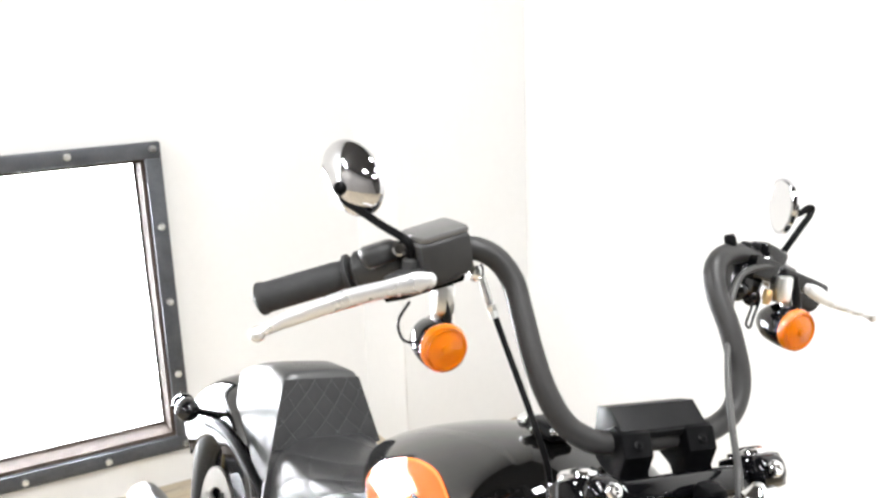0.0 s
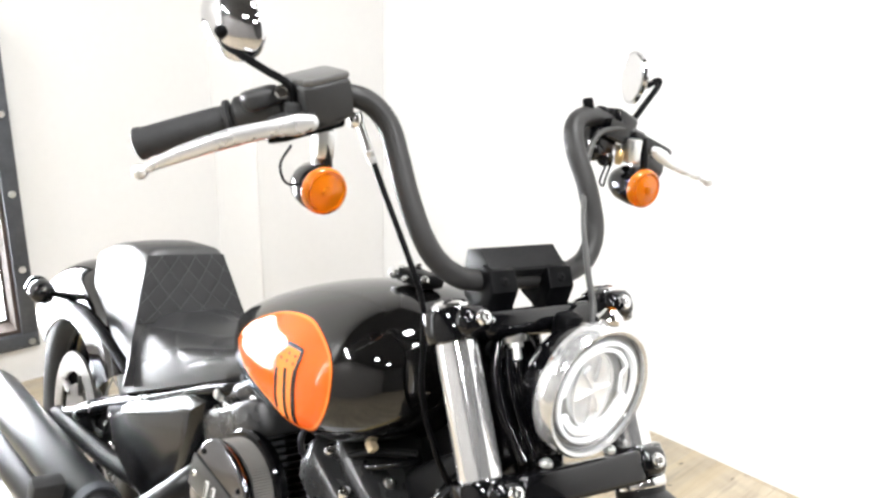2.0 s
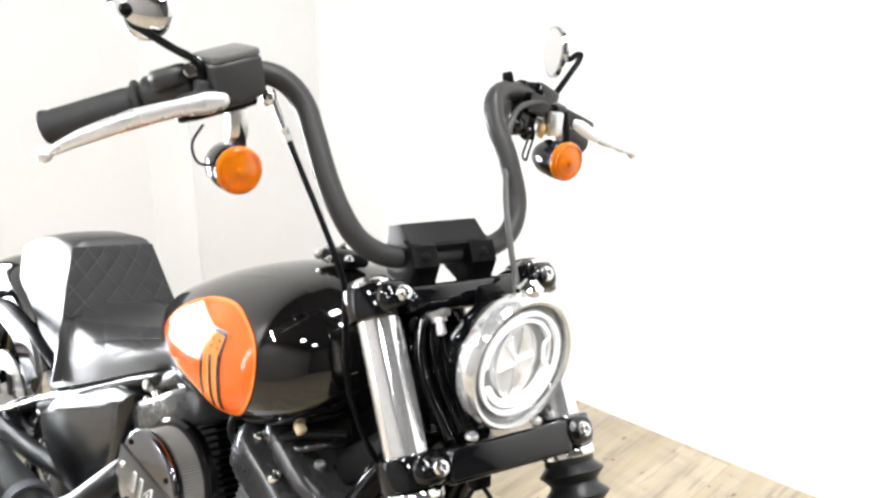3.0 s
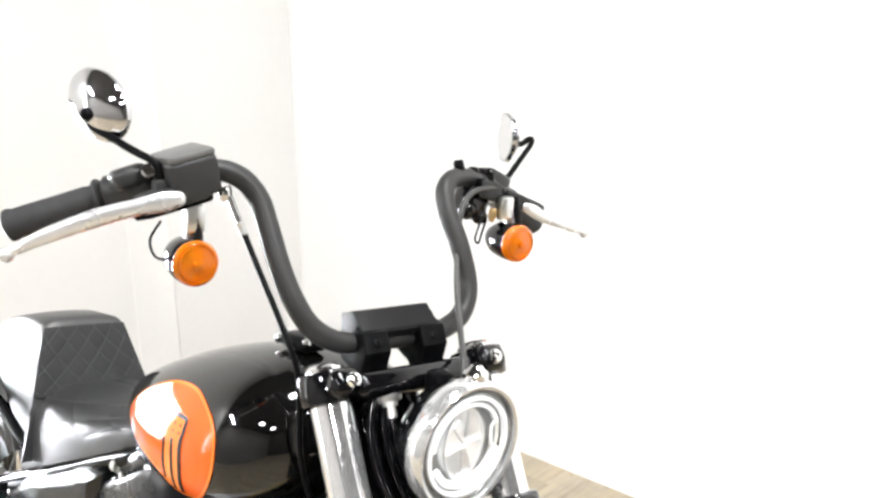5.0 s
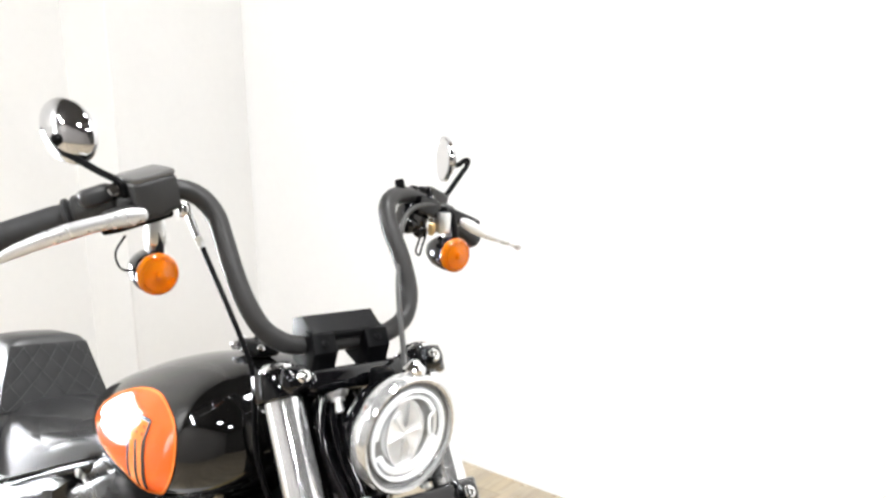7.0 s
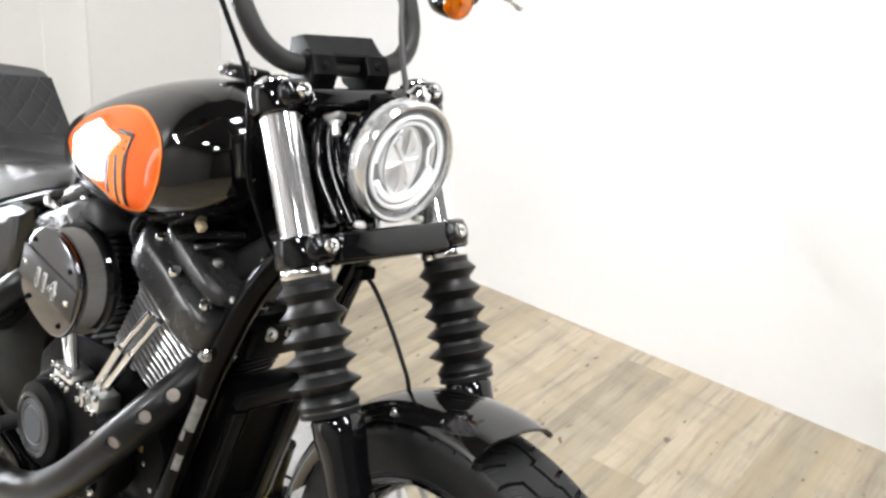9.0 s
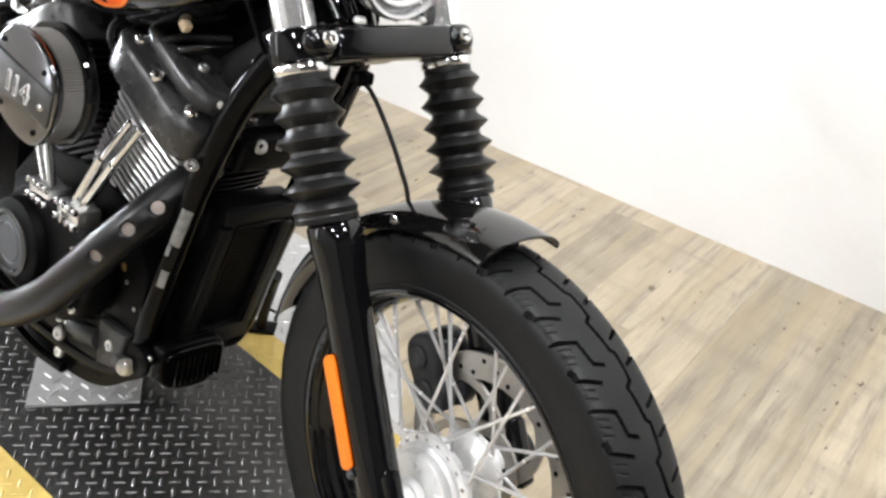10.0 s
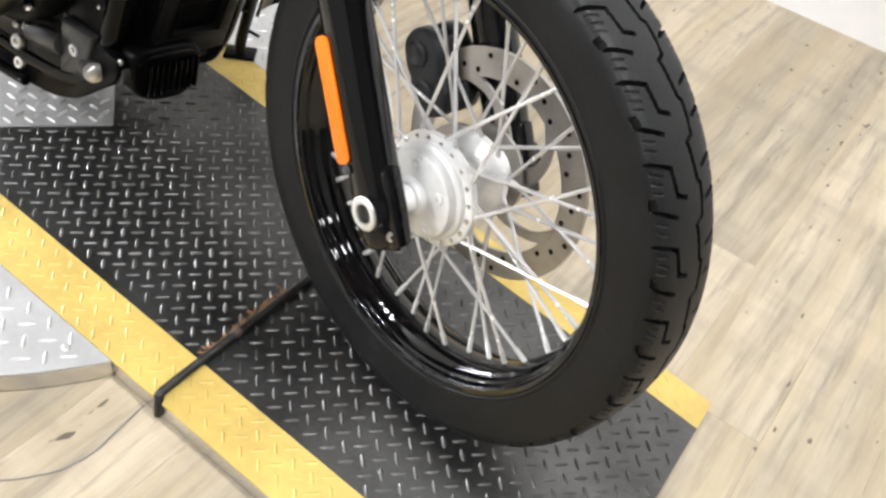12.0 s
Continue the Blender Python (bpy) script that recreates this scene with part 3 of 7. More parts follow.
for fo, fi in ((NEAR_O, NEAR_I), (FAR_I, FAR_O)):
    st = part("edge_stripe", quad_slab(G(), [(REAR_X, fo(REAR_X)), front_pt(fo), front_pt(fi), (REAR_X, fi(REAR_X))], PLAT - 0.003, PLAT + 0.0004), YELLOW, turntable, "yellow painted tread plate edge")
    part("skirt", quad_slab(G(), [(REAR_X, fo(REAR_X)), front_pt(fo), front_pt(fi), (REAR_X, fi(REAR_X))], 0.001, PLAT - 0.0031), SKIRT, turntable, "bent silver plate skirt")
    gl = G()
    for x, y, q in RUNWAY_GRID:
        if fo(x) + 0.008 < y < fi(x) - 0.008 and REAR_X < x < FRONT_X(y) - 0.012:
            lug(gl, x, y, PLAT + 0.0004, q, 0.0108, 0.0013)
    tagged(part("tread", gl, YELLOW, st, "raised yellow lugs"), kind="stuff")
gl = G()
for x, y, q in RUNWAY_GRID:
    if NEAR_I(x) + 0.008 < y < FAR_I(x) - 0.008 and REAR_X < x < FRONT_X(y) - 0.012:
        lug(gl, x, y, PLAT, q, 0.0112, 0.0022)
tagged(part("tread", gl, LUG_DARK, runway, "raised black lugs, lightened for their sheen"), kind="stuff")

# a loose square of silver tread plate under the engine
sq = thing("tread_plate", "small square of bright silver tread plate on the black runway", "plate", Matrix.Translation((-0.683, 0.022, PLAT)) @ Matrix.Rotation(math.atan2(-0.81, -0.59), 4, "Z"))
gp = G().prism([(0, 0), (0.195, 0), (0.195, -0.30), (0, -0.30)], 0.0018, 0.0055, Matrix())
part("sheet", gp, SILVER_PLATE, sq)
gl = G()
for x, y, q in lug_grid((0.10, -0.15), 0.0240, radians(45), 14):
    if 0.012 < x < 0.183 and -0.288 < y < -0.012:
        lug(gl, x, y, 0.0055, q, 0.0125, 0.0030)
tagged(part("tread", gl, SILVER_PLATE, sq, "raised tread lugs"), kind="stuff")
part("screw", domebolt(G(), (0.02, -0.016, 0.0055), (0, 0, 1), 0.006, 0.0025), ALLOY, sq)

# the black rod across the runway
rod = thing("locking_rod", "thin black steel rod with a bent end lying across the runway", "rod", Matrix.Translation((-0.19, 0, PLAT)))
part("bar", G().tube(spline([(-0.035, 0.27, 0.0082), (-0.012, 0.05, 0.0082), (0.0, -0.10, 0.0082), (0.012, -0.245, 0.0082), (0.017, -0.262, 0.004), (0.018, -0.267, -0.026)], 6), 0.0062, 10), WORN_ROD, rod)
part("collar", G().lathe([(0.0064, -0.004), (0.0076, -0.002), (0.0074, 0.006), (0.0064, 0.008)], (0.0012, -0.118, 0.0082), (0.08, -1, 0), 14), RUST, rod)
random.seed(5)
crust = G()
for k in range(150):
    q = random.random() ** 0.8
    yy = -0.175 + 0.165 * q
    side_x = -0.0065 - abs(random.gauss(0, 0.0055)) - 0.0015
    size = 0.0012 + 0.0030 * random.random()
    crust.box((0.0 - 0.09 * (yy + 0.10) + side_x, yy, 0.0010), (size * 2.2, size, 0.0022), Matrix.Rotation(random.random() * 3.1, 4, "Z") @ Matrix.Rotation(0.3 * random.random(), 4, "X"))
tagged(part("rust_crust", crust, RUST_FLAKE, rod, "flaking brown rust beside the rod"), kind="stuff")

# a thin floor seam beside the turntable, modelled as a raised cord
cord = tagged(part("cord", G().tube(spline([(-0.201, -0.268, 0.0012), (-0.197, -0.289, 0.0012), (-0.190, -0.325, 0.0012), (-0.184, -0.358, 0.0012), (-0.189, -0.399, 0.0012), (-0.203, -0.428, 0.0012), (-0.225, -0.460, 0.0012), (-0.30, -0.54, 0.0012)], 6), 0.0012, 8), SEAM_CORD, None), "thin grey seam in the plank floor, modelled as a cord", "cord")

# ---- the motorcycle ----
# its own frame: x ahead, y to its left, z up, from the front tyre's contact; it leans on its stand with the bars turned a little
LEAN_DEG, STEER_DEG = -10.37, -8.56
BIKE_M = Matrix.Translation((0, 0, PLAT)) @ Matrix.Rotation(radians(LEAN_DEG), 4, "X")
U, N = Vector((-0.5, 0, 0.8660254)), Vector((0.8660254, 0, 0.5))
PIVOT = Vector((0.157, 0, 0))
STEER = Matrix.Translation(PIVOT) @ Matrix.Rotation(radians(STEER_DEG), 4, U) @ Matrix.Translation(-PIVOT)
AXLE = Vector((0, 0, 0.331))
FH = 0.1143
bike = thing("motorcycle", "gloss black cruiser motorcycle with orange tank panels and tall bars", "motorcycle", BIKE_M)


def leg(s, y, dn=0.0):
    """A point of the fork line, s metres up from the axle."""
    return AXLE + s * U + (-0.0105 + dn) * N + Vector((0, y, 0))


# -- front wheel --
wheel = part("front_wheel", G(), SATIN_BLACK, bike, "black wire-spoked front wheel")
wheel.matrix_local = STEER @ Matrix.Translation(AXLE)
half_rim = [(0.2570, -0.0475), (0.2592, -0.0455), (0.2560, -0.0440), (0.2520, -0.0425), (0.2495, -0.0395), (0.2488, -0.0365), (0.2468, -0.0345), (0.2486, -0.0325), (0.2480, -0.0285), (0.2455, -0.0255), (0.2440, -0.0225), (0.2405, -0.0205), (0.2385, -0.0170), (0.2350, -0.0110), (0.2335, -0.0060), (0.2332, 0.0)]
rim_prof = half_rim + [(r, -y) for r, y in reversed(half_rim[:-1])] + [(0.252, 0.0470), (0.2515, 0.030), (0.2470, 0.012), (0.2465, -0.012), (0.2515, -0.030), (0.252, -0.0470), (0.2570, -0.0475)]
wheel.data = G().lathe(rim_prof, (0, 0, 0), (0, 1, 0), 96, False).data("front_wheel", BLACK_PAINT)


def tyre_mesh(R, half, bead_r, bead_h, pattern, na=2000):
    """A tyre about the y axis with cut tread grooves."""
    prof = []
    crown = [(-1.0, 0.62), (-0.985, 0.78), (-0.93, 0.875), (-0.85, 0.925), (-0.75, 0.953), (-0.66, 0.967), (-0.58, 0.976), (-0.5, 0.983), (-0.42, 0.9885), (-0.34, 0.9925), (-0.26, 0.9955), (-0.18, 0.998), (-0.09, 0.9995), (0, 1.0)]
    fine = []
    for k in range(len(crown) - 1):
        (a, ra), (b, rb) = crown[k], crown[k + 1]
        steps = 4 if a > -0.94 else 2
        fine += [(a + (b - a) * q / steps, ra + (rb - ra) * q / steps) for q in range(steps)]
    fine.append(crown[-1])
    full = fine + [(-a, r) for a, r in reversed(fine[:-1])]
    side = [(-bead_h, bead_r), (-bead_h - 0.0012, bead_r + 0.004), (-bead_h - 0.0032, bead_r + 0.0055), (-bead_h - 0.0034, bead_r + 0.0080), (-bead_h - 0.0022, bead_r + 0.0095), (-half * 0.955, bead_r + 0.3 * (R - bead_r))]
    prof = [(y, r) for y, r in side] + [(half * a, bead_r + (R - bead_r) * r) for a, r in full] + [(-y, r) for y, r in reversed(side)]
    vs, fs = [], []
    n = len(prof)
    for i in range(na):
        th = 2 * math.pi * i / na
        for y, r in prof:
            d = pattern(th * R, y) if r > bead_r + 0.74 * (R - bead_r) else 0.0
            vs.append(((r - d) * math.cos(th), y, (r - d) * math.sin(th)))
    for i in range(na):
        for j in range(n - 1):
            a, b = i * n + j, ((i + 1) % na) * n + j
            fs.append((a, a + 1, b + 1, b))
    g = G()
    g.add(vs, fs)
    return g


def rounded(pts, n=5):
    """The outline through pts, closed and smoothed."""
    p = [Vector((*q, 0)) for q in pts]
    out = []
    m = len(p)
    for i in range(m):
        p0, p1, p2, p3 = p[i - 1], p[i], p[(i + 1) % m], p[(i + 2) % m]
        for k in range(n):
            t = k / n
            v = 0.5 * (2 * p1 + (p2 - p0) * t + (2 * p0 - 5 * p1 + 4 * p2 - p3) * t * t + (3 * p1 - p0 - 3 * p2 + p3) * t ** 3)
            out.append((v.x, v.y))
    return out


def seg_dist(px, py, a, b):
    ax, ay, bx, by = *a, *b
    dx, dy = bx - ax, by - ay
    t = max(0, min(1, ((px - ax) * dx + (py - ay) * dy) / (dx * dx + dy * dy)))
    return math.hypot(px - ax - t * dx, py - ay - t * dy)


PITCH = 2 * math.pi * 0.331 / 26
HOOKS = [[(0.005, 0.0475), (0.014, 0.0240), (0.041, 0.0205), (0.046, 0.0080)], [(0.039, 0.0480), (0.051, 0.0465), (0.062, 0.0240)]]
WAVE = [(0.0, 0.0085), (0.031, 0.0125), (0.036, 0.0175), (0.068, 0.0165), (0.074, 0.0065), (0.080, 0.0085)]
SIPES = [[(0.014, 0.0465), (0.018, 0.0370)], [(0.023, 0.0465), (0.027, 0.0370)], [(0.032, 0.0465), (0.035, 0.0390)], [(0.062, 0.0465), (0.066, 0.0370)], [(0.071, 0.0465), (0.075, 0.0380)]]


def tread(s, y):
    side = 1 if y >= 0 else -1
    p = (-s + 0.0735 + (PITCH * 0.5 if side > 0 else 0)) % PITCH
    a = abs(y)
    best = 1.0
    if side > 0 and a < 0.024:
        w = (0.2309 - s) % PITCH
        best = min(seg_dist(w, a, q0, q1) for q0, q1 in zip(WAVE, WAVE[1:]))
    for line in HOOKS if side < 0 else [[(0.005, 0.0475), (0.014, 0.0260)], HOOKS[1]]:
        for q0, q1 in zip(line, line[1:]):
            best = min(best, seg_dist(p, a, q0, q1))
    if best < 0.0020:
        return 0.008
    for q0, q1 in SIPES:
        if seg_dist(p, a, q0, q1) < 0.0012:
            return 0.0012
    return 0.0


tyre_me = tyre_mesh(0.331, 0.0525, 0.2555, 0.0455, tread).data("tyre", [RUBBER, SIDEWALL], None, 30)
for poly in tyre_me.polygons:
    poly.material_index = 1 if math.hypot(poly.center.x, poly.center.z) < 0.3155 else 0
tyre = part("tyre", tyre_me, RUBBER, wheel, "black tyre with hooked tread grooves")
hub = G().lathe([(0.012, -0.074), (0.021, -0.074), (0.0235, -0.071), (0.0235, -0.064), (0.030, -0.0615), (0.049, -0.0605), (0.0535, -0.058), (0.0550, -0.054), (0.0555, -0.047), (0.0585, -0.046), (0.0605, -0.044), (0.0610, -0.0385), (0.067, -0.0375), (0.0705, -0.036), (0.0715, -0.033), (0.0715, -0.029), (0.064, -0.026), (0.040, -0.022), (0.029, -0.012), (0.028, 0.014), (0.036, 0.026), (0.050, 0.032), (0.0525, 0.036), (0.0525, 0.042), (0.046, 0.047), (0.030, 0.052), (0.012, 0.060)], (0, 0, 0), (0, 1, 0), 56)
for k in range(5):
    a = 2 * math.pi * k / 5 + 0.5
    part("hub_boss", G().lathe([(0.0075, -0.050), (0.0075, -0.0615), (0.0062, -0.0632), (0.0034, -0.0632), (0.0030, -0.0610)], (0.0415 * math.cos(a), 0, 0.0415 * math.sin(a)), (0, 1, 0), 14), HUB, wheel)
part("hub", hub, HUB, wheel, "polished alloy hub")
for k in range(20):
    a = 2 * math.pi * k / 20
    part("rivet", G().lathe([(0.0036, 0), (0.0036, 0.0012), (0.002, 0.0022)], (0.0655 * math.cos(a), -0.0380, 0.0655 * math.sin(a)), (0, -1, 0), 8), CHROME, wheel)


def spoke_mesh(y_hub, r_hub, twist):
    g = G()
    a = radians(twist)
    p0 = Vector((r_hub, y_hub, 0))
    p1 = Vector((0.2325 * math.cos(a), y_hub * 0.12, 0.2325 * math.sin(a)))
    d = (p1 - p0).normalized()
    g.tube([p0, p0.lerp(p1, 0.06), p0.lerp(p1, 0.90)], [0.0027, 0.0025, 0.0023], 8)
    g.tube([p0.lerp(p1, 0.90), p0.lerp(p1, 0.905), p1 + d * 0.004], [0.0026, 0.0034, 0.0034], 8)
    return g


kinds = [(-0.033, 0.064, 34), (-0.033, 0.064, -34), (0.038, 0.047, 34), (0.038, 0.047, -34)]
spoke_me = [spoke_mesh(*k).data("spoke", SPOKE) for k in kinds]
for k in range(40):
    sp = new("spoke", spoke_me[k % 4])
    sp.parent = wheel
    sp.matrix_local = Matrix.Rotation(radians(9 * k + (4 if k % 4 in (1, 3) else 0)), 4, "Y")

# front brake disc and caliper, on the left
disc_g = G().lathe([(0.113, 0.067), (0.150, 0.067), (0.150, 0.072), (0.113, 0.072), (0.113, 0.067)], (0, 0, 0), (0, 1, 0), 72, False)
part("brake_disc", disc_g, STEEL, wheel, "drilled steel brake disc")
carrier = G().lathe([(0.040, 0.060), (0.058, 0.062), (0.058, 0.066), (0.040, 0.066), (0.040, 0.060)], (0, 0, 0), (0, 1, 0), 36, False)
for k in range(5):
    a = 2 * math.pi * k / 5 + 0.3
    left, right = [], []
    for q in range(9):
        rr = 0.050 + 0.070 * q / 8
        aa = a + 0.75 * (q / 8) ** 1.4
        hw = (0.017 - 0.008 * math.sin(math.pi * q / 8)) / rr
        left.append((rr * math.cos(aa - hw), rr * math.sin(aa - hw)))
        right.append((rr * math.cos(aa + hw), rr * math.sin(aa + hw)))
    carrier.prism(left + right[::-1], -0.0715, -0.0665, frame_m((0, 0, 0), (1, 0, 0), (0, 0, 1)), 0.0008, 1)
part("disc_carrier", carrier, STEEL, wheel)
# black plugs for the dark inside the drilled holes; nothing is cut
for k in range(36):
    a = 2 * math.pi * k / 36
    r = (0.122, 0.131, 0.140)[k % 3]
    part("disc_hole_plug", G().lathe([(0.0036, 0.0665), (0.0036, 0.0725)], (r * math.cos(a), 0, r * math.sin(a)), (0, 1, 0), 10), SATIN_BLACK, wheel)
CAL_M = frame_m((-0.122, 0.072, 0.402), U.cross(Vector((0, 1, 0))), U)
cal_out = rounded([(-0.022, -0.052), (0.012, -0.056), (0.032, -0.030), (0.030, -0.008), (0.034, 0.014), (0.028, 0.042), (0.004, 0.056), (-0.022, 0.048), (-0.032, 0.018), (-0.026, -0.006), (-0.034, -0.026)])
cal = G().prism(cal_out, 0.006, 0.034, CAL_M, 0.007, 3).prism(cal_out, -0.032, -0.006, CAL_M, 0.007, 3)
for q in (-0.030, 0.030):
    cal.box(CAL_M @ Vector((-0.020, q, 0)), (0.020, 0.020, 0.030), CAL_M.to_3x3().to_4x4(), 0.004)
cal_ob = part("front_brake_caliper", cal, CALIPER, bike, "dark grey brake caliper on the far fork leg", STEER)
for q in (-0.024, 0.024):
    part("piston_cap", G().lathe([(0.017, 0.0), (0.0165, 0.004), (0.013, 0.0055), (0.011, 0.004)], CAL_M @ Vector((0.004, q, -0.032)), CAL_M.to_3x3() @ Vector((0, 0, -1)), 24), CALIPER, cal_ob, m=STEER)
for s in (-0.03, 0.03):
    part("bolt", domebolt(G(), Vector((-0.138, 0.106, 0.395)) + s * U, (0, 1, 0), 0.008, 0.006), CHROME, cal_ob, m=STEER)

# -- fork --
for sd, y in (("right", -FH), ("left", FH)):
    sg = 1 if y > 0 else -1
    low = G().lathe([(0.010, -0.050), (0.019, -0.047), (0.0265, -0.038), (0.0285, -0.020), (0.0290, 0.10), (0.0285, 0.26), (0.0290, 0.295), (0.0325, 0.322), (0.0335, 0.345), (0.029, 0.352)], leg(0, y - sg * 0.005, 0.005), U, 40)
    low.lathe([(0.0235, 0.0), (0.0235, 0.0205), (0.0222, 0.0220), (0.0120, 0.0220)], AXLE + Vector((0, y, 0)), (0, sg, 0), 30)
    low.prism([(-0.022, -0.046), (0.017, -0.047), (0.026, -0.040), (0.028, 0.0), (0.026, 0.050), (-0.018, 0.050)], -0.014, 0.012, frame_m(AXLE + Vector((0.004, y - sg * 0.005, 0)), N, U), 0.008, 4)
    slider = part("fork_slider", low, BLACK_PAINT, bike, "gloss black fork lower leg", STEER)
    br = G().prism([(-0.012, 0.12), (0.010, 0.12), (0.016, 0.25), (0.030, 0.325), (-0.03, 0.325), (-0.014, 0.25)], -0.006, 0.006, frame_m(AXLE + Vector((-0.010, y * 0.80, 0)), N, U), 0.003)
    part("fender_bracket", br, BLACK_PAINT, slider, m=STEER)
    ax = G().lathe([(0.0105, -0.010), (0.0115, 0.0005), (0.0128, 0.0022), (0.0188, 0.0022), (0.0205, 0.0008), (0.0205, -0.004)], AXLE + Vector((0, y + sg * 0.0225, 0)), (0, sg, 0), 32, False)
    ax.lathe([(0.0106, -0.008), (0.0001, -0.009)], AXLE + Vector((0, y + sg * 0.0225, 0)), (0, sg, 0), 24, False)
    part("axle_end", ax, ALLOY, slider, "bright hollow axle end", m=STEER)
    part("axle_spacer", G().lathe([(0.0165, 0), (0.0185, 0.002), (0.0185, 0.018), (0.0165, 0.020), (0.0165, 0.026)], AXLE + Vector((0, y * 0.82, 0)), (0, -sg, 0), 24), HUB, slider, "short alloy axle spacer", m=STEER)
    part("pinch_bolt", domebolt(G(), AXLE + Vector((0.0315, y + sg * 0.004, -0.016)), (0.75, sg * 0.6, 0.2), 0.0068, 0.005), ALLOY, slider, m=STEER)
    if sg < 0:
        rp0, rp1 = leg(0.058, y - 0.0270, -0.003), leg(0.196, y - 0.0270, -0.003)
        rf = frame_m(rp0.lerp(rp1, 0.5), U, Vector((0.8, 0.55, 0.4)))
        outline = [(-0.0625, -0.0075), (0.0625, -0.0075)] + [(0.0625 + 0.0075 * math.cos(q), 0.0075 * math.sin(q)) for q in (-1.0, -0.5, 0, 0.5, 1.0)] + [(0.0625, 0.0075), (-0.0625, 0.0075)] + [(-0.0625 - 0.0075 * math.cos(q), -0.0075 * math.sin(q)) for q in (-1.0, -0.5, 0, 0.5, 1.0)]
        part("reflector", G().prism(outline, -0.005, 0.005, rf, 0.002), REFLECTOR_ORANGE, slider, "long orange side reflector", m=STEER)
        part("bolt", hexbolt(G(), leg(0.05, y - 0.0258, -0.003), (0, -1, 0), 0.004, 0.004), STEEL_DARK, slider, m=STEER)
    # gaiter with five folds
    prof = [(0.0350, 0.351), (0.0378, 0.352), (0.0385, 0.358), (0.0372, 0.360), (0.0395, 0.367), (0.0340, 0.3755)]
    s0, fold = 0.3765, 0.0285
    for k in range(5):
        ro = 0.0465 - 0.0013 * k
        b = s0 + k * fold
        prof += [(0.0300, b + 0.002), (0.0312, b + 0.0045), (ro - 0.001, b + 0.0135), (ro, b + 0.0148), (ro - 0.001, b + 0.0161), (0.0312, b + 0.0258)]
    prof += [(0.0315, s0 + 5 * fold), (0.0315, s0 + 5 * fold + 0.006)]
    part("fork_gaiter", G().lathe(prof, leg(0, y), U, 40), GAITER, bike, "ribbed black rubber fork gaiter", STEER)
    part("gaiter_clamp", G().lathe([(0.0325, 0.524), (0.034, 0.526), (0.034, 0.534), (0.0325, 0.536)], leg(0, y), U, 32), CHROME, bike, "chrome band", STEER)
    part("fork_tube", G().lathe([(0.0225, 0.33), (0.0225, 0.568), (0.0255, 0.570), (0.0255, 0.735), (0.0225, 0.737), (0.0225, 0.768)], leg(0, y), U, 32), FORK_CHROME, bike, "chrome fork tube", STEER)
    # clamp rings
    for nm, s, h, r in (("lower_clamp_ring", 0.536, 0.040, 0.0365), ("upper_clamp_ring", 0.731, 0.040, 0.0355)):
        ring_g = G().lathe([(r - 0.006, s), (r - 0.001, s + 0.002), (r, s + 0.006), (r, s + h - 0.006), (r - 0.001, s + h - 0.002), (r - 0.006, s + h)], leg(0, y), U, 36)
        ring_g.box((0, 0, 0), (0.036, 0.044, h * 0.92), frame_m(leg(s + h / 2, y * 0.95, 0.031), N, Vector((0, 1, 0))), 0.015, 4)
        ob = part(nm, ring_g, BLACK_PAINT, bike, "", STEER)
        part("pinch_bolt", domebolt(G(), leg(s + h / 2, y * 0.92, 0.0505), N, 0.0095, 0.007), CHROME, ob, "chrome pinch bolt", m=STEER)
    part("fork_cap", G().lathe([(0.024, 0.769), (0.024, 0.775), (0.019, 0.780), (0.0165, 0.7805), (0.0165, 0.7765), (0.0001, 0.7765)], leg(0, y), U, 24), CHROME, bike, "chrome fork cap", STEER)

# triple clamp beams
ub = G().box((0, 0, 0), (0.040, 2 * FH - 0.05, 0.034), frame_m(leg(0.745, 0, 0.014), N, Vector((0, 1, 0))), 0.013, 4)
part("upper_triple_clamp", ub, BLACK_PAINT, bike, "", STEER)
lb = G().box((0, 0, 0), (0.034, 2 * FH - 0.05, 0.040), frame_m(leg(0.553, 0, 0.030), N, Vector((0, 1, 0))), 0.007, 3)
lb.box((0, 0, 0), (0.07, 0.11, 0.030), frame_m(leg(0.556, 0, -0.02), N, Vector((0, 1, 0))), 0.006)
part("lower_triple_clamp", lb, BLACK_PAINT, bike, "", STEER)
neck = G().lathe([(0.030, 0.57), (0.034, 0.58), (0.034, 0.60), (0.028, 0.61), (0.028, 0.70), (0.034, 0.71), (0.034, 0.735)], leg(0, 0, -0.045), U, 28)
part("steering_neck", neck, BLACK_PAINT, bike, "", STEER)
# ribbed shrouds and cable guides between the fork legs
for k, (yy, dn, w) in enumerate(((-0.072, 0.008, 0.007), (-0.054, 0.010, 0.006), (0.054, 0.010, 0.006), (0.072, 0.008, 0.007), (-0.036, 0.0, 0.005), (0.036, 0.0, 0.005))):
    part("cable_guide", G().tube(spline([leg(0.585, yy * 0.9, dn + 0.012), leg(0.64, yy, dn), leg(0.69, yy * 0.97, dn - 0.004), leg(0.733, yy * 0.8, dn)], 5), w, 10), BLACK_PAINT, bike, "", STEER)
part("fork_shroud", G().box((0, 0, 0), (0.006, 0.050, 0.150), frame_m(leg(0.66, -0.064, -0.018), N, Vector((0, 1, 0))), 0.002), BLACK_PAINT, bike, "", STEER)
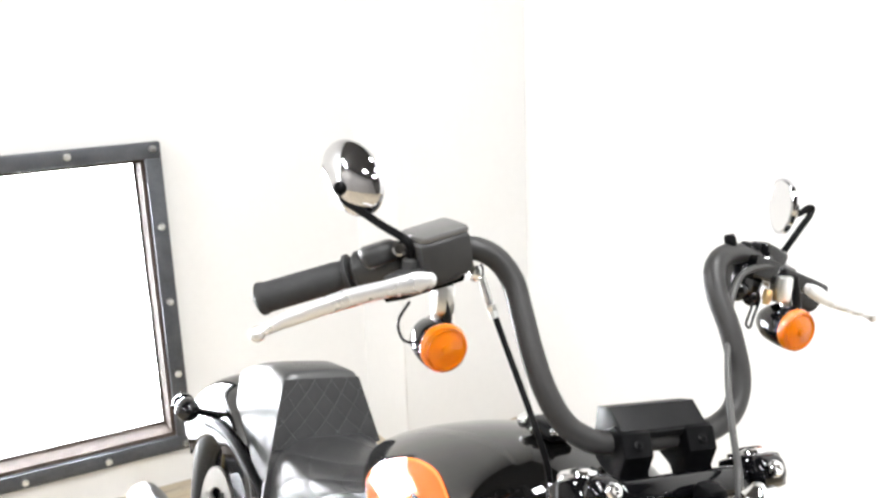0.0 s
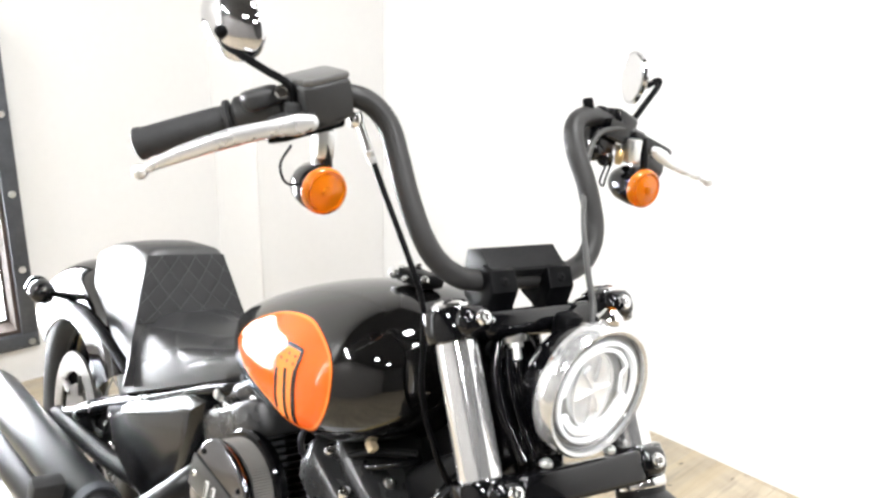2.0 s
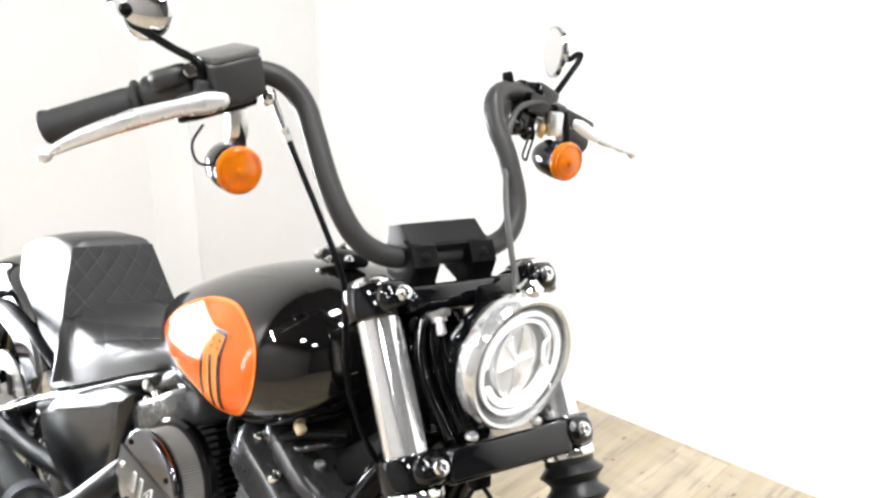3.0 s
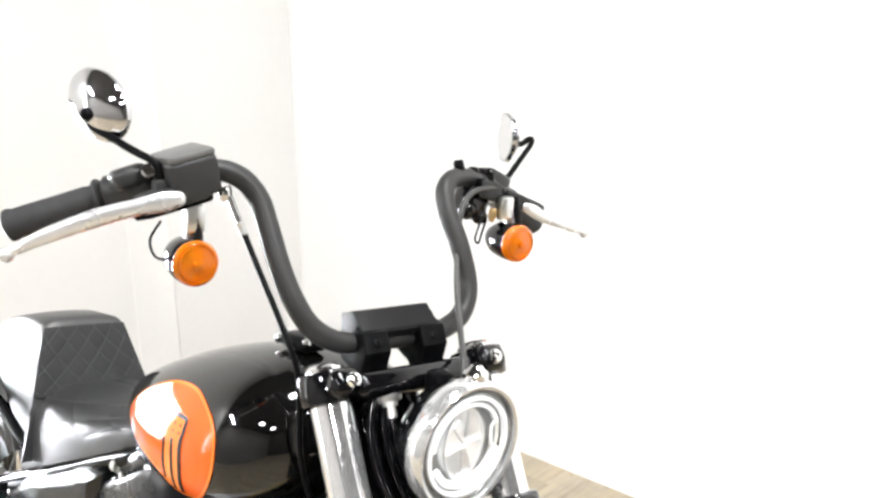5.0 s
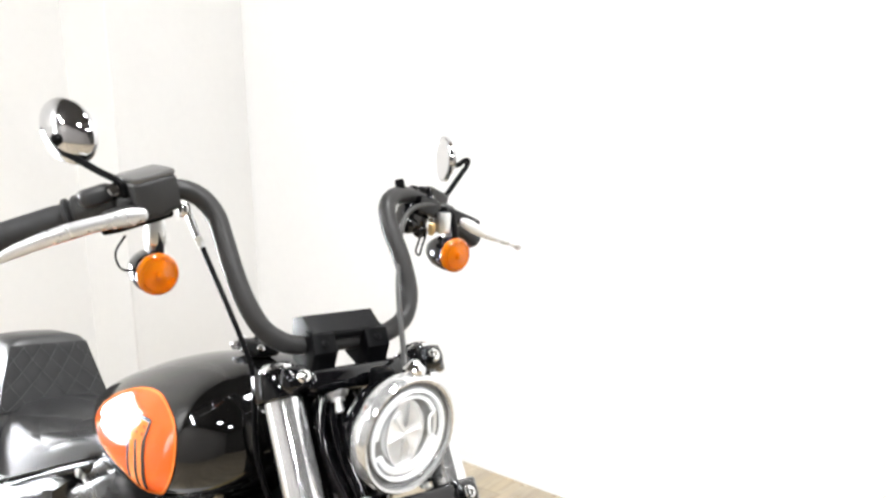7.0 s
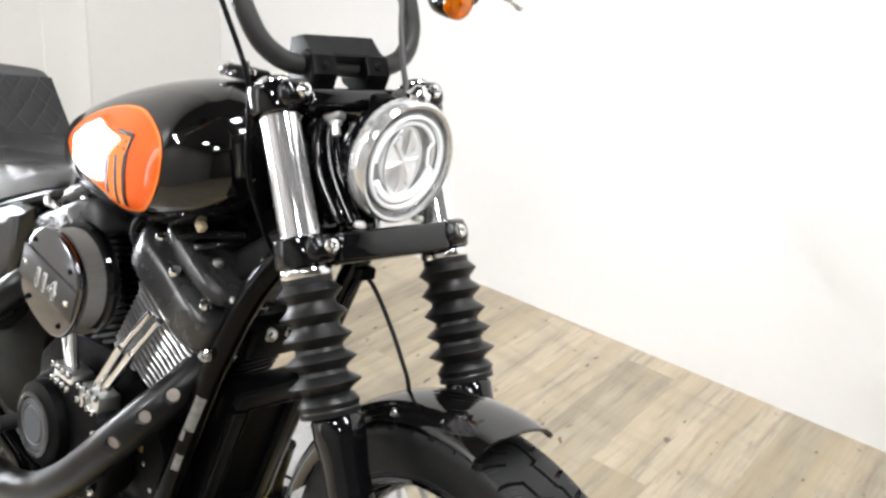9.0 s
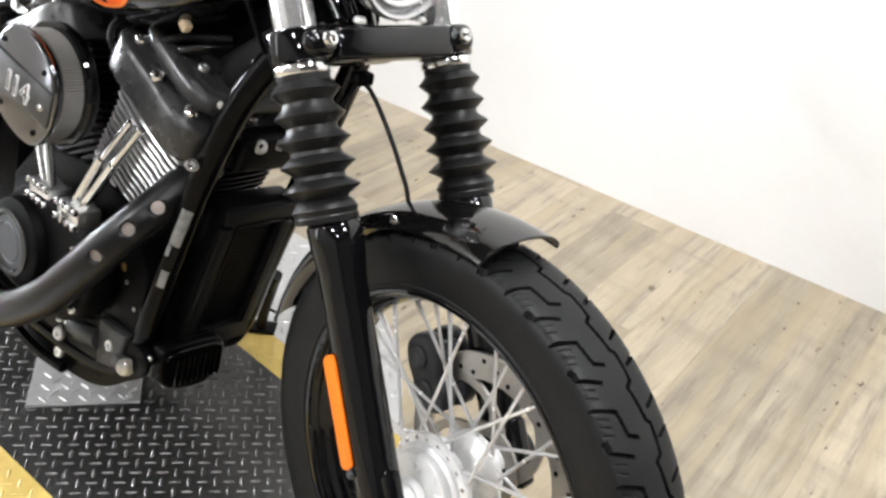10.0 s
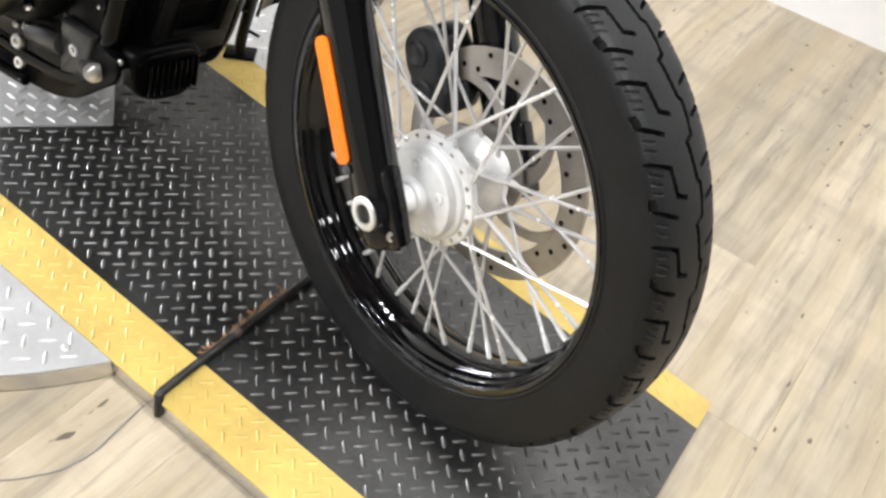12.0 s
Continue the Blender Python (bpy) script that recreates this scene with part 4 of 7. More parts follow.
for yy in (-0.041, 0.041):
    rb = G().lathe([(0.0, -0.034), (0.007, -0.032), (0.007, -0.018), (0.011, -0.018), (0.011, -0.012), (0.016, -0.012), (0.018, -0.006), (0.018, 0.0)], leg(0.734, yy, 0.010), U, 16)
    part("riser_bolt", rb, ALLOY, bike, "bright riser bolt and washers", STEER)
    part("clamp_bolt", domebolt(G(), leg(0.578, yy * 1.15, 0.036), U + N * 0.6, 0.008, 0.006), ALLOY, bike, "", STEER)
part("hose_junction", G().box((-0.303, 0.0, 0.760), (0.020, 0.026, 0.018), None, 0.004), SATIN_BLACK, bike, "", STEER)
part("brake_hose", G().tube(spline([(-0.300, 0.003, 0.754), (-0.281, 0.002, 0.747), (-0.255, 0.002, 0.728), (-0.222, 0.002, 0.698), (-0.201, 0.002, 0.675), (-0.182, 0.002, 0.652), (-0.176, 0.004, 0.62)], 6), 0.0031, 8), PLASTIC_BLACK, bike, "thin black brake hose", STEER)
part("brake_hose", G().tube(spline([(-0.301, -0.006, 0.754), (-0.296, -0.018, 0.748), (-0.293, -0.030, 0.732), (-0.303, -0.032, 0.705), (-0.32, -0.05, 0.68)], 6), 0.0031, 8), PLASTIC_BLACK, bike, "thin black brake hose", STEER)

# -- front fender: a short skirt over the tyre --
rings = []
for k in range(37):
    a = radians(87 + (170 - 87) * k / 36)
    e = Vector((math.cos(a), 0, math.sin(a)))
    row = []
    for j in range(25):
        q = -1 + 2 * j / 24
        yy = 0.0645 * math.sin(q * 1.45) / math.sin(1.45)
        rr = 0.3595 - 0.0225 * (1 - math.cos(q * 1.45)) / (1 - math.cos(1.45))
        row.append(AXLE + e * rr + Vector((0, yy, 0)))
    inner = []
    for j in range(24, -1, -1):
        q = -1 + 2 * j / 24
        inner.append(AXLE + e * (0.3565 - 0.0225 * (1 - math.cos(q * 1.45)) / (1 - math.cos(1.45))) + Vector((0, 0.0628 * math.sin(q * 1.45) / math.sin(1.45), 0)))
    rings.append(row + inner)
fender = part("front_fender", G().loft(rings), BODY_PAINT, bike, "short gloss black front fender", STEER)
edge_pts = [r[0] for r in rings] + [p for p in rings[-1][1:24]] + [r[24] for r in reversed(rings)] + [p for p in reversed(rings[0][1:24])]
part("rolled_edge", G().tube(edge_pts, 0.0013, 6, False, True), BODY_PAINT, fender, m=STEER)
for yy in (-0.066, 0.066):
    for a in (112, 128):
        part("bolt", domebolt(G(), AXLE + Vector((0.345 * math.cos(radians(a)), yy * 0.93, 0.345 * math.sin(radians(a)))), (0, 1 if yy > 0 else -1, 0), 0.006, 0.004), CHROME, fender, m=STEER)

# -- headlamp --
LC = Vector((-0.260, 0.010, 0.927))
lax = Vector((1, 0.10, -0.03)).normalized()
LAMP_M = STEER @ Matrix.Translation(LC) @ Matrix.Scale(0.98, 4) @ Matrix.Translation(-LC)
shell = G().lathe([(0.020, -0.078), (0.045, -0.074), (0.064, -0.060), (0.074, -0.040), (0.078, -0.018), (0.078, -0.004)], LC, lax, 48, False)
lamp = part("headlamp", shell, BLACK_PAINT, bike, "round headlamp with a bright trim ring", LAMP_M)
part("trim_ring", G().lathe([(0.077, -0.026), (0.0820, -0.022), (0.0838, -0.010), (0.0825, 0.000), (0.0785, 0.0045), (0.0745, 0.003), (0.0725, -0.004)], LC, lax, 64, False), LAMP_RING, lamp, "satin bright trim ring", m=LAMP_M)
part("dark_groove", G().lathe([(0.0728, -0.004), (0.0715, -0.008), (0.066, -0.0085), (0.0650, -0.003)], LC, lax, 64, False), LAMP_GREY, lamp, m=LAMP_M)
part("inner_ring", G().lathe([(0.0652, -0.005), (0.0640, 0.000), (0.0600, 0.0005), (0.0585, -0.006)], LC, lax, 64, False), LAMP_WHITE, lamp, "pale inner ring", m=LAMP_M)
part("back_plate", G().lathe([(0.0590, -0.010), (0.052, -0.014), (0.0001, -0.016)], LC, lax, 48, False), LAMP_BOWL, lamp, m=LAMP_M)
lz = lax.cross(Vector((0, 1, 0))).normalized() * -1
ly = lz.cross(lax)
LM = Matrix.Translation(LC) @ Matrix((ly, lz, lax)).transposed().to_4x4()


def lamp_arc(r0, r1, a0, a1, d0, d1, n=20):
    pts = [(r1 * math.cos(radians(a0 + (a1 - a0) * k / n)), r1 * math.sin(radians(a0 + (a1 - a0) * k / n))) for k in range(n + 1)]
    pts += [(r0 * math.cos(radians(a1 + (a0 - a1) * k / n)), r0 * math.sin(radians(a1 + (a0 - a1) * k / n))) for k in range(n + 1)]
    return pts, d0, d1


for a0, a1, r0, r1 in ((28, 166, 0.0462, 0.0560), (206, 357, 0.0500, 0.0556)):
    pts, d0, d1 = lamp_arc(r0, r1, a0, a1, -0.012, -0.003)
    part("light_guide", G().prism(pts, d0, d1, LM, 0.0015), LAMP_WHITE, lamp, "frosted curved light guide", m=LAMP_M)
pts, d0, d1 = lamp_arc(0.0395, 0.0572, 0, 359.5, -0.0150, -0.0125, 64)
part("guide_bed", G().prism(pts, d0, d1, LM), LAMP_GREY, lamp, "grey bed behind the light guides", m=LAMP_M)
notch = [(0.0525, 206), (0.0470, 204), (0.0430, 201), (0.0415, 196), (0.0410, 186), (0.0415, 176), (0.0430, 171), (0.0470, 168), (0.0520, 166)]
part("guide_notch", G().tube(spline([LM @ Vector((r * math.cos(radians(q)), r * math.sin(radians(q)), -0.006)) for r, q in notch], 4), 0.0024, 10), LAMP_WHITE, lamp, "frosted notch joining the light guides", m=LAMP_M)
pts = [(0.0305 * math.cos(2 * math.pi * k / 40), 0.0465 * math.sin(2 * math.pi * k / 40), -0.0105) for k in range(40)]
part("oval_lip", G().tube([LM @ Vector(p) for p in pts], 0.0016, 8, False, True), LAMP_BOWL, lamp, "bright oval lip", m=LAMP_M)
oval = [(0.030 * math.cos(2 * math.pi * k / 32), 0.046 * math.sin(2 * math.pi * k / 32)) for k in range(32)]
part("reflector_bowl", G().prism(oval, -0.015, -0.012, LM), LAMP_BOWL, lamp, "chrome projector surround", m=LAMP_M)
for cx, cz in ((0.004, 0.022), (-0.004, -0.022)):
    part("projector_lens", G().ball(LM @ Vector((cx, cz, -0.012)), 0.0155, LM.to_3x3().to_4x4() @ Matrix.Diagonal((1, 1, 0.6, 1))), GLASS, lamp, m=LAMP_M)
for pts in ([(-0.028, -0.004), (0.0, -0.001), (0.028, 0.008), (0.0, 0.004)], [(-0.004, -0.042), (0.003, 0.0), (0.006, 0.042), (0.0, 0.0)], [(-0.020, 0.024), (-0.003, 0.002), (0.0, 0.006), (-0.012, 0.034)], [(0.020, -0.024), (0.003, -0.002), (0.0, -0.006), (0.012, -0.034)]):
    part("reflector_facet", G().prism(pts, -0.013, -0.007, LM, 0.001), LAMP_BOWL, lamp, m=LAMP_M)
lens_g = G().lathe([(0.0725, -0.002), (0.066, 0.003), (0.045, 0.0095), (0.022, 0.0125), (0.0001, 0.0135), (0.0001, 0.0117), (0.022, 0.0107), (0.045, 0.0077), (0.066, 0.0012), (0.0715, -0.0035), (0.0725, -0.002)], LC, lax, 48, False)
part("lens_cover", lens_g, GLASS, lamp, "clear domed lens", m=LAMP_M).visible_shadow = False
part("mount_block", G().box(LC + Vector((-0.070, 0, 0.050)), (0.03, 0.03, 0.05), None, 0.008), SATIN_BLACK, lamp, m=LAMP_M)
part("top_clip", G().lathe([(0.016, 0), (0.016, 0.006), (0.011, 0.010), (0.006, 0.016)], LC + Vector((-0.014, 0.012, 0.083)), (0, 0, 1), 20), CHROME, lamp, m=LAMP_M)

# -- bars --
bar_r = [(-0.420, 0.0, 1.016), (-0.420, -0.045, 1.016), (-0.424, -0.083, 1.0205), (-0.434, -0.113, 1.040), (-0.449, -0.131, 1.072), (-0.470, -0.141, 1.112), (-0.493, -0.1465, 1.155), (-0.511, -0.152, 1.188), (-0.524, -0.170, 1.212), (-0.533, -0.198, 1.2215), (-0.547, -0.240, 1.2150), (-0.582, -0.296, 1.192), (-0.650, -0.411, 1.141)]
bar_l = [(-0.420, 0.0, 1.016), (-0.420, 0.045, 1.016), (-0.424, 0.082, 1.018), (-0.434, 0.118, 1.033), (-0.448, 0.136, 1.068), (-0.470, 0.133, 1.120), (-0.494, 0.127, 1.160), (-0.512, 0.132, 1.188), (-0.526, 0.152, 1.203), (-0.541, 0.188, 1.204), (-0.558, 0.232, 1.192), (-0.582, 0.296, 1.163), (-0.640, 0.418, 1.104)]
line = spline(bar_r, 6)
bar_pts = list(reversed(spline(bar_l, 6)[1:])) + list(line)
handlebar = part("handlebar", G().tube(bar_pts, 0.0138, 18), BAR_BLACK, bike, "tall satin black ape-style handlebar", STEER)
for sg in (-1, 1):
    a, b = (Vector((-0.594, -0.316, 1.183)), Vector((-0.650, -0.411, 1.141))) if sg < 0 else (Vector((-0.591, 0.314, 1.154)), Vector((-0.640, 0.418, 1.104)))
    d = (b - a).normalized()
    gp = G().lathe([(0.0145, 0.0), (0.0225, 0.002), (0.0225, 0.006), (0.0172, 0.008), (0.0172, 0.016), (0.0180, 0.018), (0.0184, 0.110), (0.0200, 0.113), (0.0200, 0.118), (0.0150, 0.121), (0.0001, 0.1212)], a, d, 28)
    part("grip", gp, GRIP_RUBBER, handlebar, "black rubber grip", m=STEER)
# riser, clamp and cover block
cover = G()
sec = [(-0.034, 0.002), (0.024, 0.000), (0.031, 0.006), (0.014, 0.040), (-0.014, 0.046), (-0.036, 0.012)]
CB = frame_m((-0.424, 0, 1.013), N, U)
cover.prism(sec, -0.0575, 0.0575, CB, 0.003)
riser = part("riser_cover", cover, PLASTIC_BLACK, bike, "matte black riser cover block", STEER)
for yy in (-0.043, 0.043):
    rg = G().prism([(-0.010, -0.056), (0.012, -0.058), (0.016, -0.036), (0.033, -0.020), (0.034, 0.006), (0.020, 0.018), (-0.030, 0.016), (-0.032, -0.010), (-0.014, -0.030)], -0.0195, 0.0195, frame_m((-0.424, yy, 1.013), N, U), 0.004)
    part("riser", rg, SATIN_BLACK, riser, "", m=STEER)
    part("bolt", domebolt(G(), Vector((-0.424, yy, 1.013)) + N * 0.033 + U * -0.008, N, 0.006, 0.002), SATIN_BLACK, riser, m=STEER)
part("lid_seam", G().prism([(0.0285, 0.0075), (0.0305, 0.0075), (0.0300, 0.0095), (0.0280, 0.0095)], -0.056, 0.056, CB), SATIN_BLACK, riser, m=STEER)

# right-hand control: switch pod, reservoir, brake lever
ra, rb_ = Vector((-0.570, -0.276, 1.200)), Vector((-0.592, -0.313, 1.185))
along = (rb_ - ra).normalized()
fwd = Vector((0.93, -0.10, 0.10))
pod = G().tube([ra - along * 0.014, ra - along * 0.010, rb_ - along * 0.004, rb_], [0.018, 0.0225, 0.0225, 0.019], 20)
pod.box(ra + along * 0.020 + Vector((0.020, -0.004, 0.018)), (0.034, 0.044, 0.024), frame_m((0, 0, 0), fwd, along).to_3x3().to_4x4(), 0.008, 3)
ctrl = part("right_switch_housing", pod, CONTROL_GREY, handlebar, "black switch housing", m=STEER)
res = G()
RM = frame_m((-0.531, -0.245, 1.219), Vector((0.16, -0.95, -0.22)), Vector((0.92, 0.2, 0)))
res.prism([(-0.036, -0.026), (0.020, -0.026), (0.025, -0.018), (0.023, 0.022), (0.015, 0.028), (-0.036, 0.028), (-0.039, 0.020), (-0.039, -0.020)], -0.030, 0.020, RM, 0.007, 3)
resob = part("brake_reservoir", res, CONTROL_GREY, handlebar, "black brake fluid reservoir", m=STEER)
part("switch_button", G().lathe([(0.0085, 0), (0.0085, 0.003), (0.006, 0.004), (0.0055, 0.0015), (0.0001, 0.0015)], ra + Vector((0.038, -0.006, 0.022)), (0.9, -0.3, 0.3), 18), CHROME, ctrl, "bright ringed button", m=STEER)

lid = G().prism([(-0.0355, -0.0255), (0.0195, -0.0255), (0.0245, -0.0178), (0.0225, 0.0215), (0.0145, 0.0275), (-0.0355, 0.0275), (-0.0385, 0.0197), (-0.0385, -0.0197)], 0.0180, 0.0262, RM, 0.0028, 2)
part("reservoir_lid", lid, LID_GREY, resob, "pale grey satin lid", m=STEER)
belly = G().prism(rounded([(-0.010, -0.008), (0.034, -0.010), (0.062, -0.004), (0.068, 0.008), (0.056, 0.018), (0.020, 0.026), (-0.020, 0.026), (-0.032, 0.008)]), -0.034, -0.010, RM, 0.009, 3)
part("lever_pivot", belly, CONTROL_GREY, resob, "rounded charcoal lever pivot", m=STEER)
part("mirror_boss", G().lathe([(0.011, -0.016), (0.012, -0.012), (0.012, 0.004), (0.009, 0.007)], (-0.527, -0.268, 1.206), (0, 0, 1), 18), CONTROL_GREY, resob, m=STEER)
perch = G().prism([(-0.030, -0.010), (0.020, -0.012), (0.066, -0.008), (0.070, 0.008), (0.050, 0.018), (-0.026, 0.022)], -0.040, -0.022, RM, 0.006)
part("lever_perch", perch, SATIN_BLACK, resob, m=STEER)


def lever(pts, ws, m):
    """A flattened lever blade along pts, ws: half widths."""
    line = spline(pts, 6)
    n = len(line)
    rings = []
    for i, p in enumerate(line):
        w = lerp([(k / (len(ws) - 1), v) for k, v in enumerate(ws)], i / (n - 1))
        t = (line[min(i + 1, n - 1)] - line[max(i - 1, 0)]).normalized()
        b = t.cross(Vector((1, 0, 0))).normalized()
        c = t.cross(b)
        rings.append([p + b * w * math.cos(2 * math.pi * k / 14) + c * 0.006 * math.sin(2 * math.pi * k / 14) for k in range(14)])
    g = G().loft(rings)
    g.ball(line[0], ws[0] * 0.98, Matrix.Diagonal((0.6, 1, 1, 1)))
    g.ball(line[-1], 0.0088)
    return g


LR = [(-0.500, -0.258, 1.193), (-0.501, -0.275, 1.190), (-0.505, -0.305, 1.184), (-0.515, -0.350, 1.171), (-0.530, -0.400, 1.150), (-0.547, -0.434, 1.129)]
part("brake_lever", lever(LR, [0.0095, 0.0125, 0.0100, 0.0110, 0.0090, 0.0045], None), LEVER_ALLOY, handlebar, "bright alloy brake lever", m=STEER)
LL = [(-0.508, 0.282, 1.162), (-0.510, 0.292, 1.158), (-0.512, 0.306, 1.152), (-0.516, 0.330, 1.141), (-0.528, 0.390, 1.122), (-0.538, 0.439, 1.108)]
part("clutch_lever", lever(LL, [0.0060, 0.0090, 0.0100, 0.0085, 0.0070, 0.004], None), LEVER_ALLOY, handlebar, "bright alloy clutch lever", m=STEER)
part("cable_fitting", G().lathe([(0.007, -0.004), (0.009, 0.0), (0.009, 0.010), (0.0065, 0.014)], (-0.526, -0.191, 1.199), (0.1, 0.15, -1), 14), CHROME, handlebar, "bright cable fitting", m=STEER)
part("cable_fitting", G().tube([(-0.520, -0.187, 1.190), (-0.505, -0.174, 1.148)], [0.0048, 0.0042], 10), CHROME, handlebar, m=STEER)
part("cable_nut", G().lathe([(0.0058, 0), (0.0058, 0.007), (0.0050, 0.008), (0.0058, 0.009), (0.0058, 0.016)], (-0.509, -0.178, 1.160), Vector((0.015, 0.013, -0.042)), 6), ALLOY, handlebar, m=STEER)
part("throttle_cable", G().tube(spline([(-0.506, -0.175, 1.152), (-0.485, -0.166, 1.115), (-0.455, -0.156, 1.070), (-0.428, -0.146, 1.025), (-0.415, -0.139, 0.990), (-0.410, -0.137, 0.945), (-0.400, -0.140, 0.900), (-0.385, -0.138, 0.860), (-0.365, -0.128, 0.815), (-0.375, -0.10, 0.77)], 6), 0.0038, 10), SATIN_BLACK, handlebar, "black control cable", m=STEER)
part("clutch_cable", G().tube(spline([(-0.520, 0.268, 1.182), (-0.518, 0.240, 1.189), (-0.516, 0.208, 1.191), (-0.512, 0.176, 1.182), (-0.494, 0.149, 1.157), (-0.466, 0.127, 1.114), (-0.430, 0.103, 1.073), (-0.380, 0.076, 1.030), (-0.335, 0.050, 1.008), (-0.318, 0.040, 0.985)], 6), 0.0041, 10), GREY_HOSE, handlebar, "black clutch cable", m=STEER)
# left-hand control
la, lb_ = Vector((-0.562, 0.240, 1.189)), Vector((-0.590, 0.312, 1.155))
al = (lb_ - la).normalized()
podl = G().tube([la - al * 0.012, la - al * 0.008, lb_ - al * 0.004, lb_], [0.018, 0.0225, 0.0225, 0.019], 20)
podl.box(la + al * 0.02 + Vector((0.006, 0, 0.010)), (0.036, 0.050, 0.036), frame_m((0, 0, 0), (0.93, 0.1, 0.1), al).to_3x3().to_4x4(), 0.008, 3)
podl.box((-0.545, 0.205, 1.166), (0.040, 0.052, 0.048), frame_m((0, 0, 0), (0.93, 0.1, 0.1), al).to_3x3().to_4x4(), 0.014, 3)
podl.ball((-0.534, 0.190, 1.157), 0.0155).ball((-0.533, 0.214, 1.146), 0.0125)
ctl = part("left_switch_housing", podl, BLACK_PAINT, handlebar, "black switch housing", m=STEER)
pl = G().prism([(-0.030, -0.018), (0.010, -0.020), (0.034, -0.012), (0.032, 0.008), (0.006, 0.016), (-0.030, 0.018)], -0.018, 0.012, frame_m((-0.529, 0.228, 1.180), (0.1, 0.93, -0.25), (0.95, -0.1, 0.1)), 0.005)
part("clutch_perch", pl, BLACK_PAINT, ctl, "gloss black clutch lever perch", m=STEER)
part("perch_arm", G().prism(rounded([(-0.010, -0.014), (0.040, -0.013), (0.078, -0.006), (0.082, 0.006), (0.050, 0.013), (-0.008, 0.014)]), -0.012, 0.010, frame_m((-0.524, 0.246, 1.177), (0.06, 0.93, -0.33), (0.95, -0.1, 0.1)), 0.005, 3), BLACK_PAINT, ctl, m=STEER)
part("knob", G().lathe([(0.006, 0), (0.008, 0.004), (0.008, 0.014), (0.006, 0.018)], (-0.533, 0.172, 1.213), (-0.2, -0.15, 0.95), 14), SATIN_BLACK, ctl, m=STEER)
part("brass_adjuster", G().lathe([(0.005, 0), (0.0065, 0.004), (0.0065, 0.012), (0.004, 0.020)], (-0.516, 0.226, 1.160), (0.1, -0.2, -0.9), 14), BRASS, ctl, "small brass fitting", m=STEER)
for k, q in enumerate(((-0.545, 0.205, 1.214), (-0.552, 0.228, 1.211), (-0.556, 0.250, 1.206))):
    part("switch_button", G().box(q, (0.012, 0.012, 0.010), None, 0.003), PLASTIC_BLACK, ctl, m=STEER)
part("switch_wire", G().tube(spline([(-0.53, -0.268, 1.162), (-0.523, -0.283, 1.142), (-0.52, -0.278, 1.122), (-0.52, -0.262, 1.118), (-0.522, -0.245, 1.130), (-0.525, -0.236, 1.132)], 5), 0.0018, 6), PLASTIC_BLACK, handlebar, "thin black wire loop", m=STEER)
part("switch_wire", G().tube(spline([(-0.525, 0.214, 1.150), (-0.520, 0.203, 1.130), (-0.518, 0.197, 1.115), (-0.520, 0.206, 1.108), (-0.525, 0.214, 1.120), (-0.53, 0.225, 1.14)], 5), 0.0018, 6), PLASTIC_BLACK, handlebar, "thin black wire loop", m=STEER)

# turn signals: bullet bodies with amber lenses
for (cx, cy, cz), nm in (((-0.512, -0.232, 1.112), "r"), ((-0.496, 0.260, 1.109), "l")):
    c = Vector((cx, cy, cz))
    ax = Vector((1, 0, 0))
    body = G().lathe([(0.0001, -0.064), (0.010, -0.062), (0.019, -0.054), (0.0265, -0.038), (0.0285, -0.018), (0.0285, -0.004), (0.0275, -0.002), (0.0268, -0.004), (0.0262, -0.020)], c, ax, 36)
    sig = part("turn_signal", body, BLACK_PAINT, bike, "black bullet turn signal with an amber lens", STEER)
    part("lens", G().lathe([(0.0275, -0.003), (0.0288, 0.001), (0.0278, 0.006), (0.0250, 0.0085), (0.0245, 0.0075), (0.0150, 0.0105), (0.0001, 0.0125), (0.0001, 0.0105), (0.0150, 0.0085), (0.0240, 0.0058), (0.0268, 0.0010), (0.0262, -0.003), (0.0275, -0.003)], c, ax, 40, False), AMBER, sig, "round amber lens", m=STEER)
    part("reflector_dish", G().lathe([(0.0262, -0.0032), (0.020, -0.0100), (0.010, -0.0150), (0.0001, -0.0165)], c, ax, 32, False), CHROME, sig, "bright reflector behind the lens", m=STEER)
    part("bulb", G().ball(c + Vector((-0.006, 0, 0)), 0.0062), AMBER_CORE, sig, m=STEER)
    part("lens_ring", G().lathe([(0.0215, 0.0080), (0.0222, 0.0105), (0.0230, 0.0080)], c, ax, 40, False), AMBER, sig, m=STEER)
    part("lens_centre", G().lathe([(0.0065, 0.0115), (0.0062, 0.0150), (0.0045, 0.0158), (0.0001, 0.0158)], c, ax, 20), AMBER, sig, m=STEER)
    top = c + Vector((-0.022, 0.0, 0.026))
    part("stalk", G().tube([top + Vector((0, 0, -0.004)), top + Vector((0, 0.003 if cy < 0 else -0.003, 0.040))], [0.0075, 0.0065], 12), ALLOY, sig, "bright mounting stud", m=STEER)
    part("mount_block", G().box(c + Vector((-0.018, 0.004 if cy < 0 else -0.016, 0.052)), (0.022, 0.024, 0.036), None, 0.005, 2), ALLOY, sig, "bright mounting clamp", m=STEER)
    part("stalk_nut", G().lathe([(0.0085, 0), (0.0085, 0.008), (0.007, 0.009)], top + Vector((0, 0, 0.010)), (0, 0, 1), 6), ALLOY, sig, m=STEER)
    part("wire", G().tube(spline([c + Vector((-0.010, 0.008, 0.026)), c + Vector((-0.012, 0.006, 0.045)), c + Vector((-0.014, 0.000, 0.070))], 5), 0.0058, 8), PLASTIC_BLACK, sig, "black wire sleeve", m=STEER)

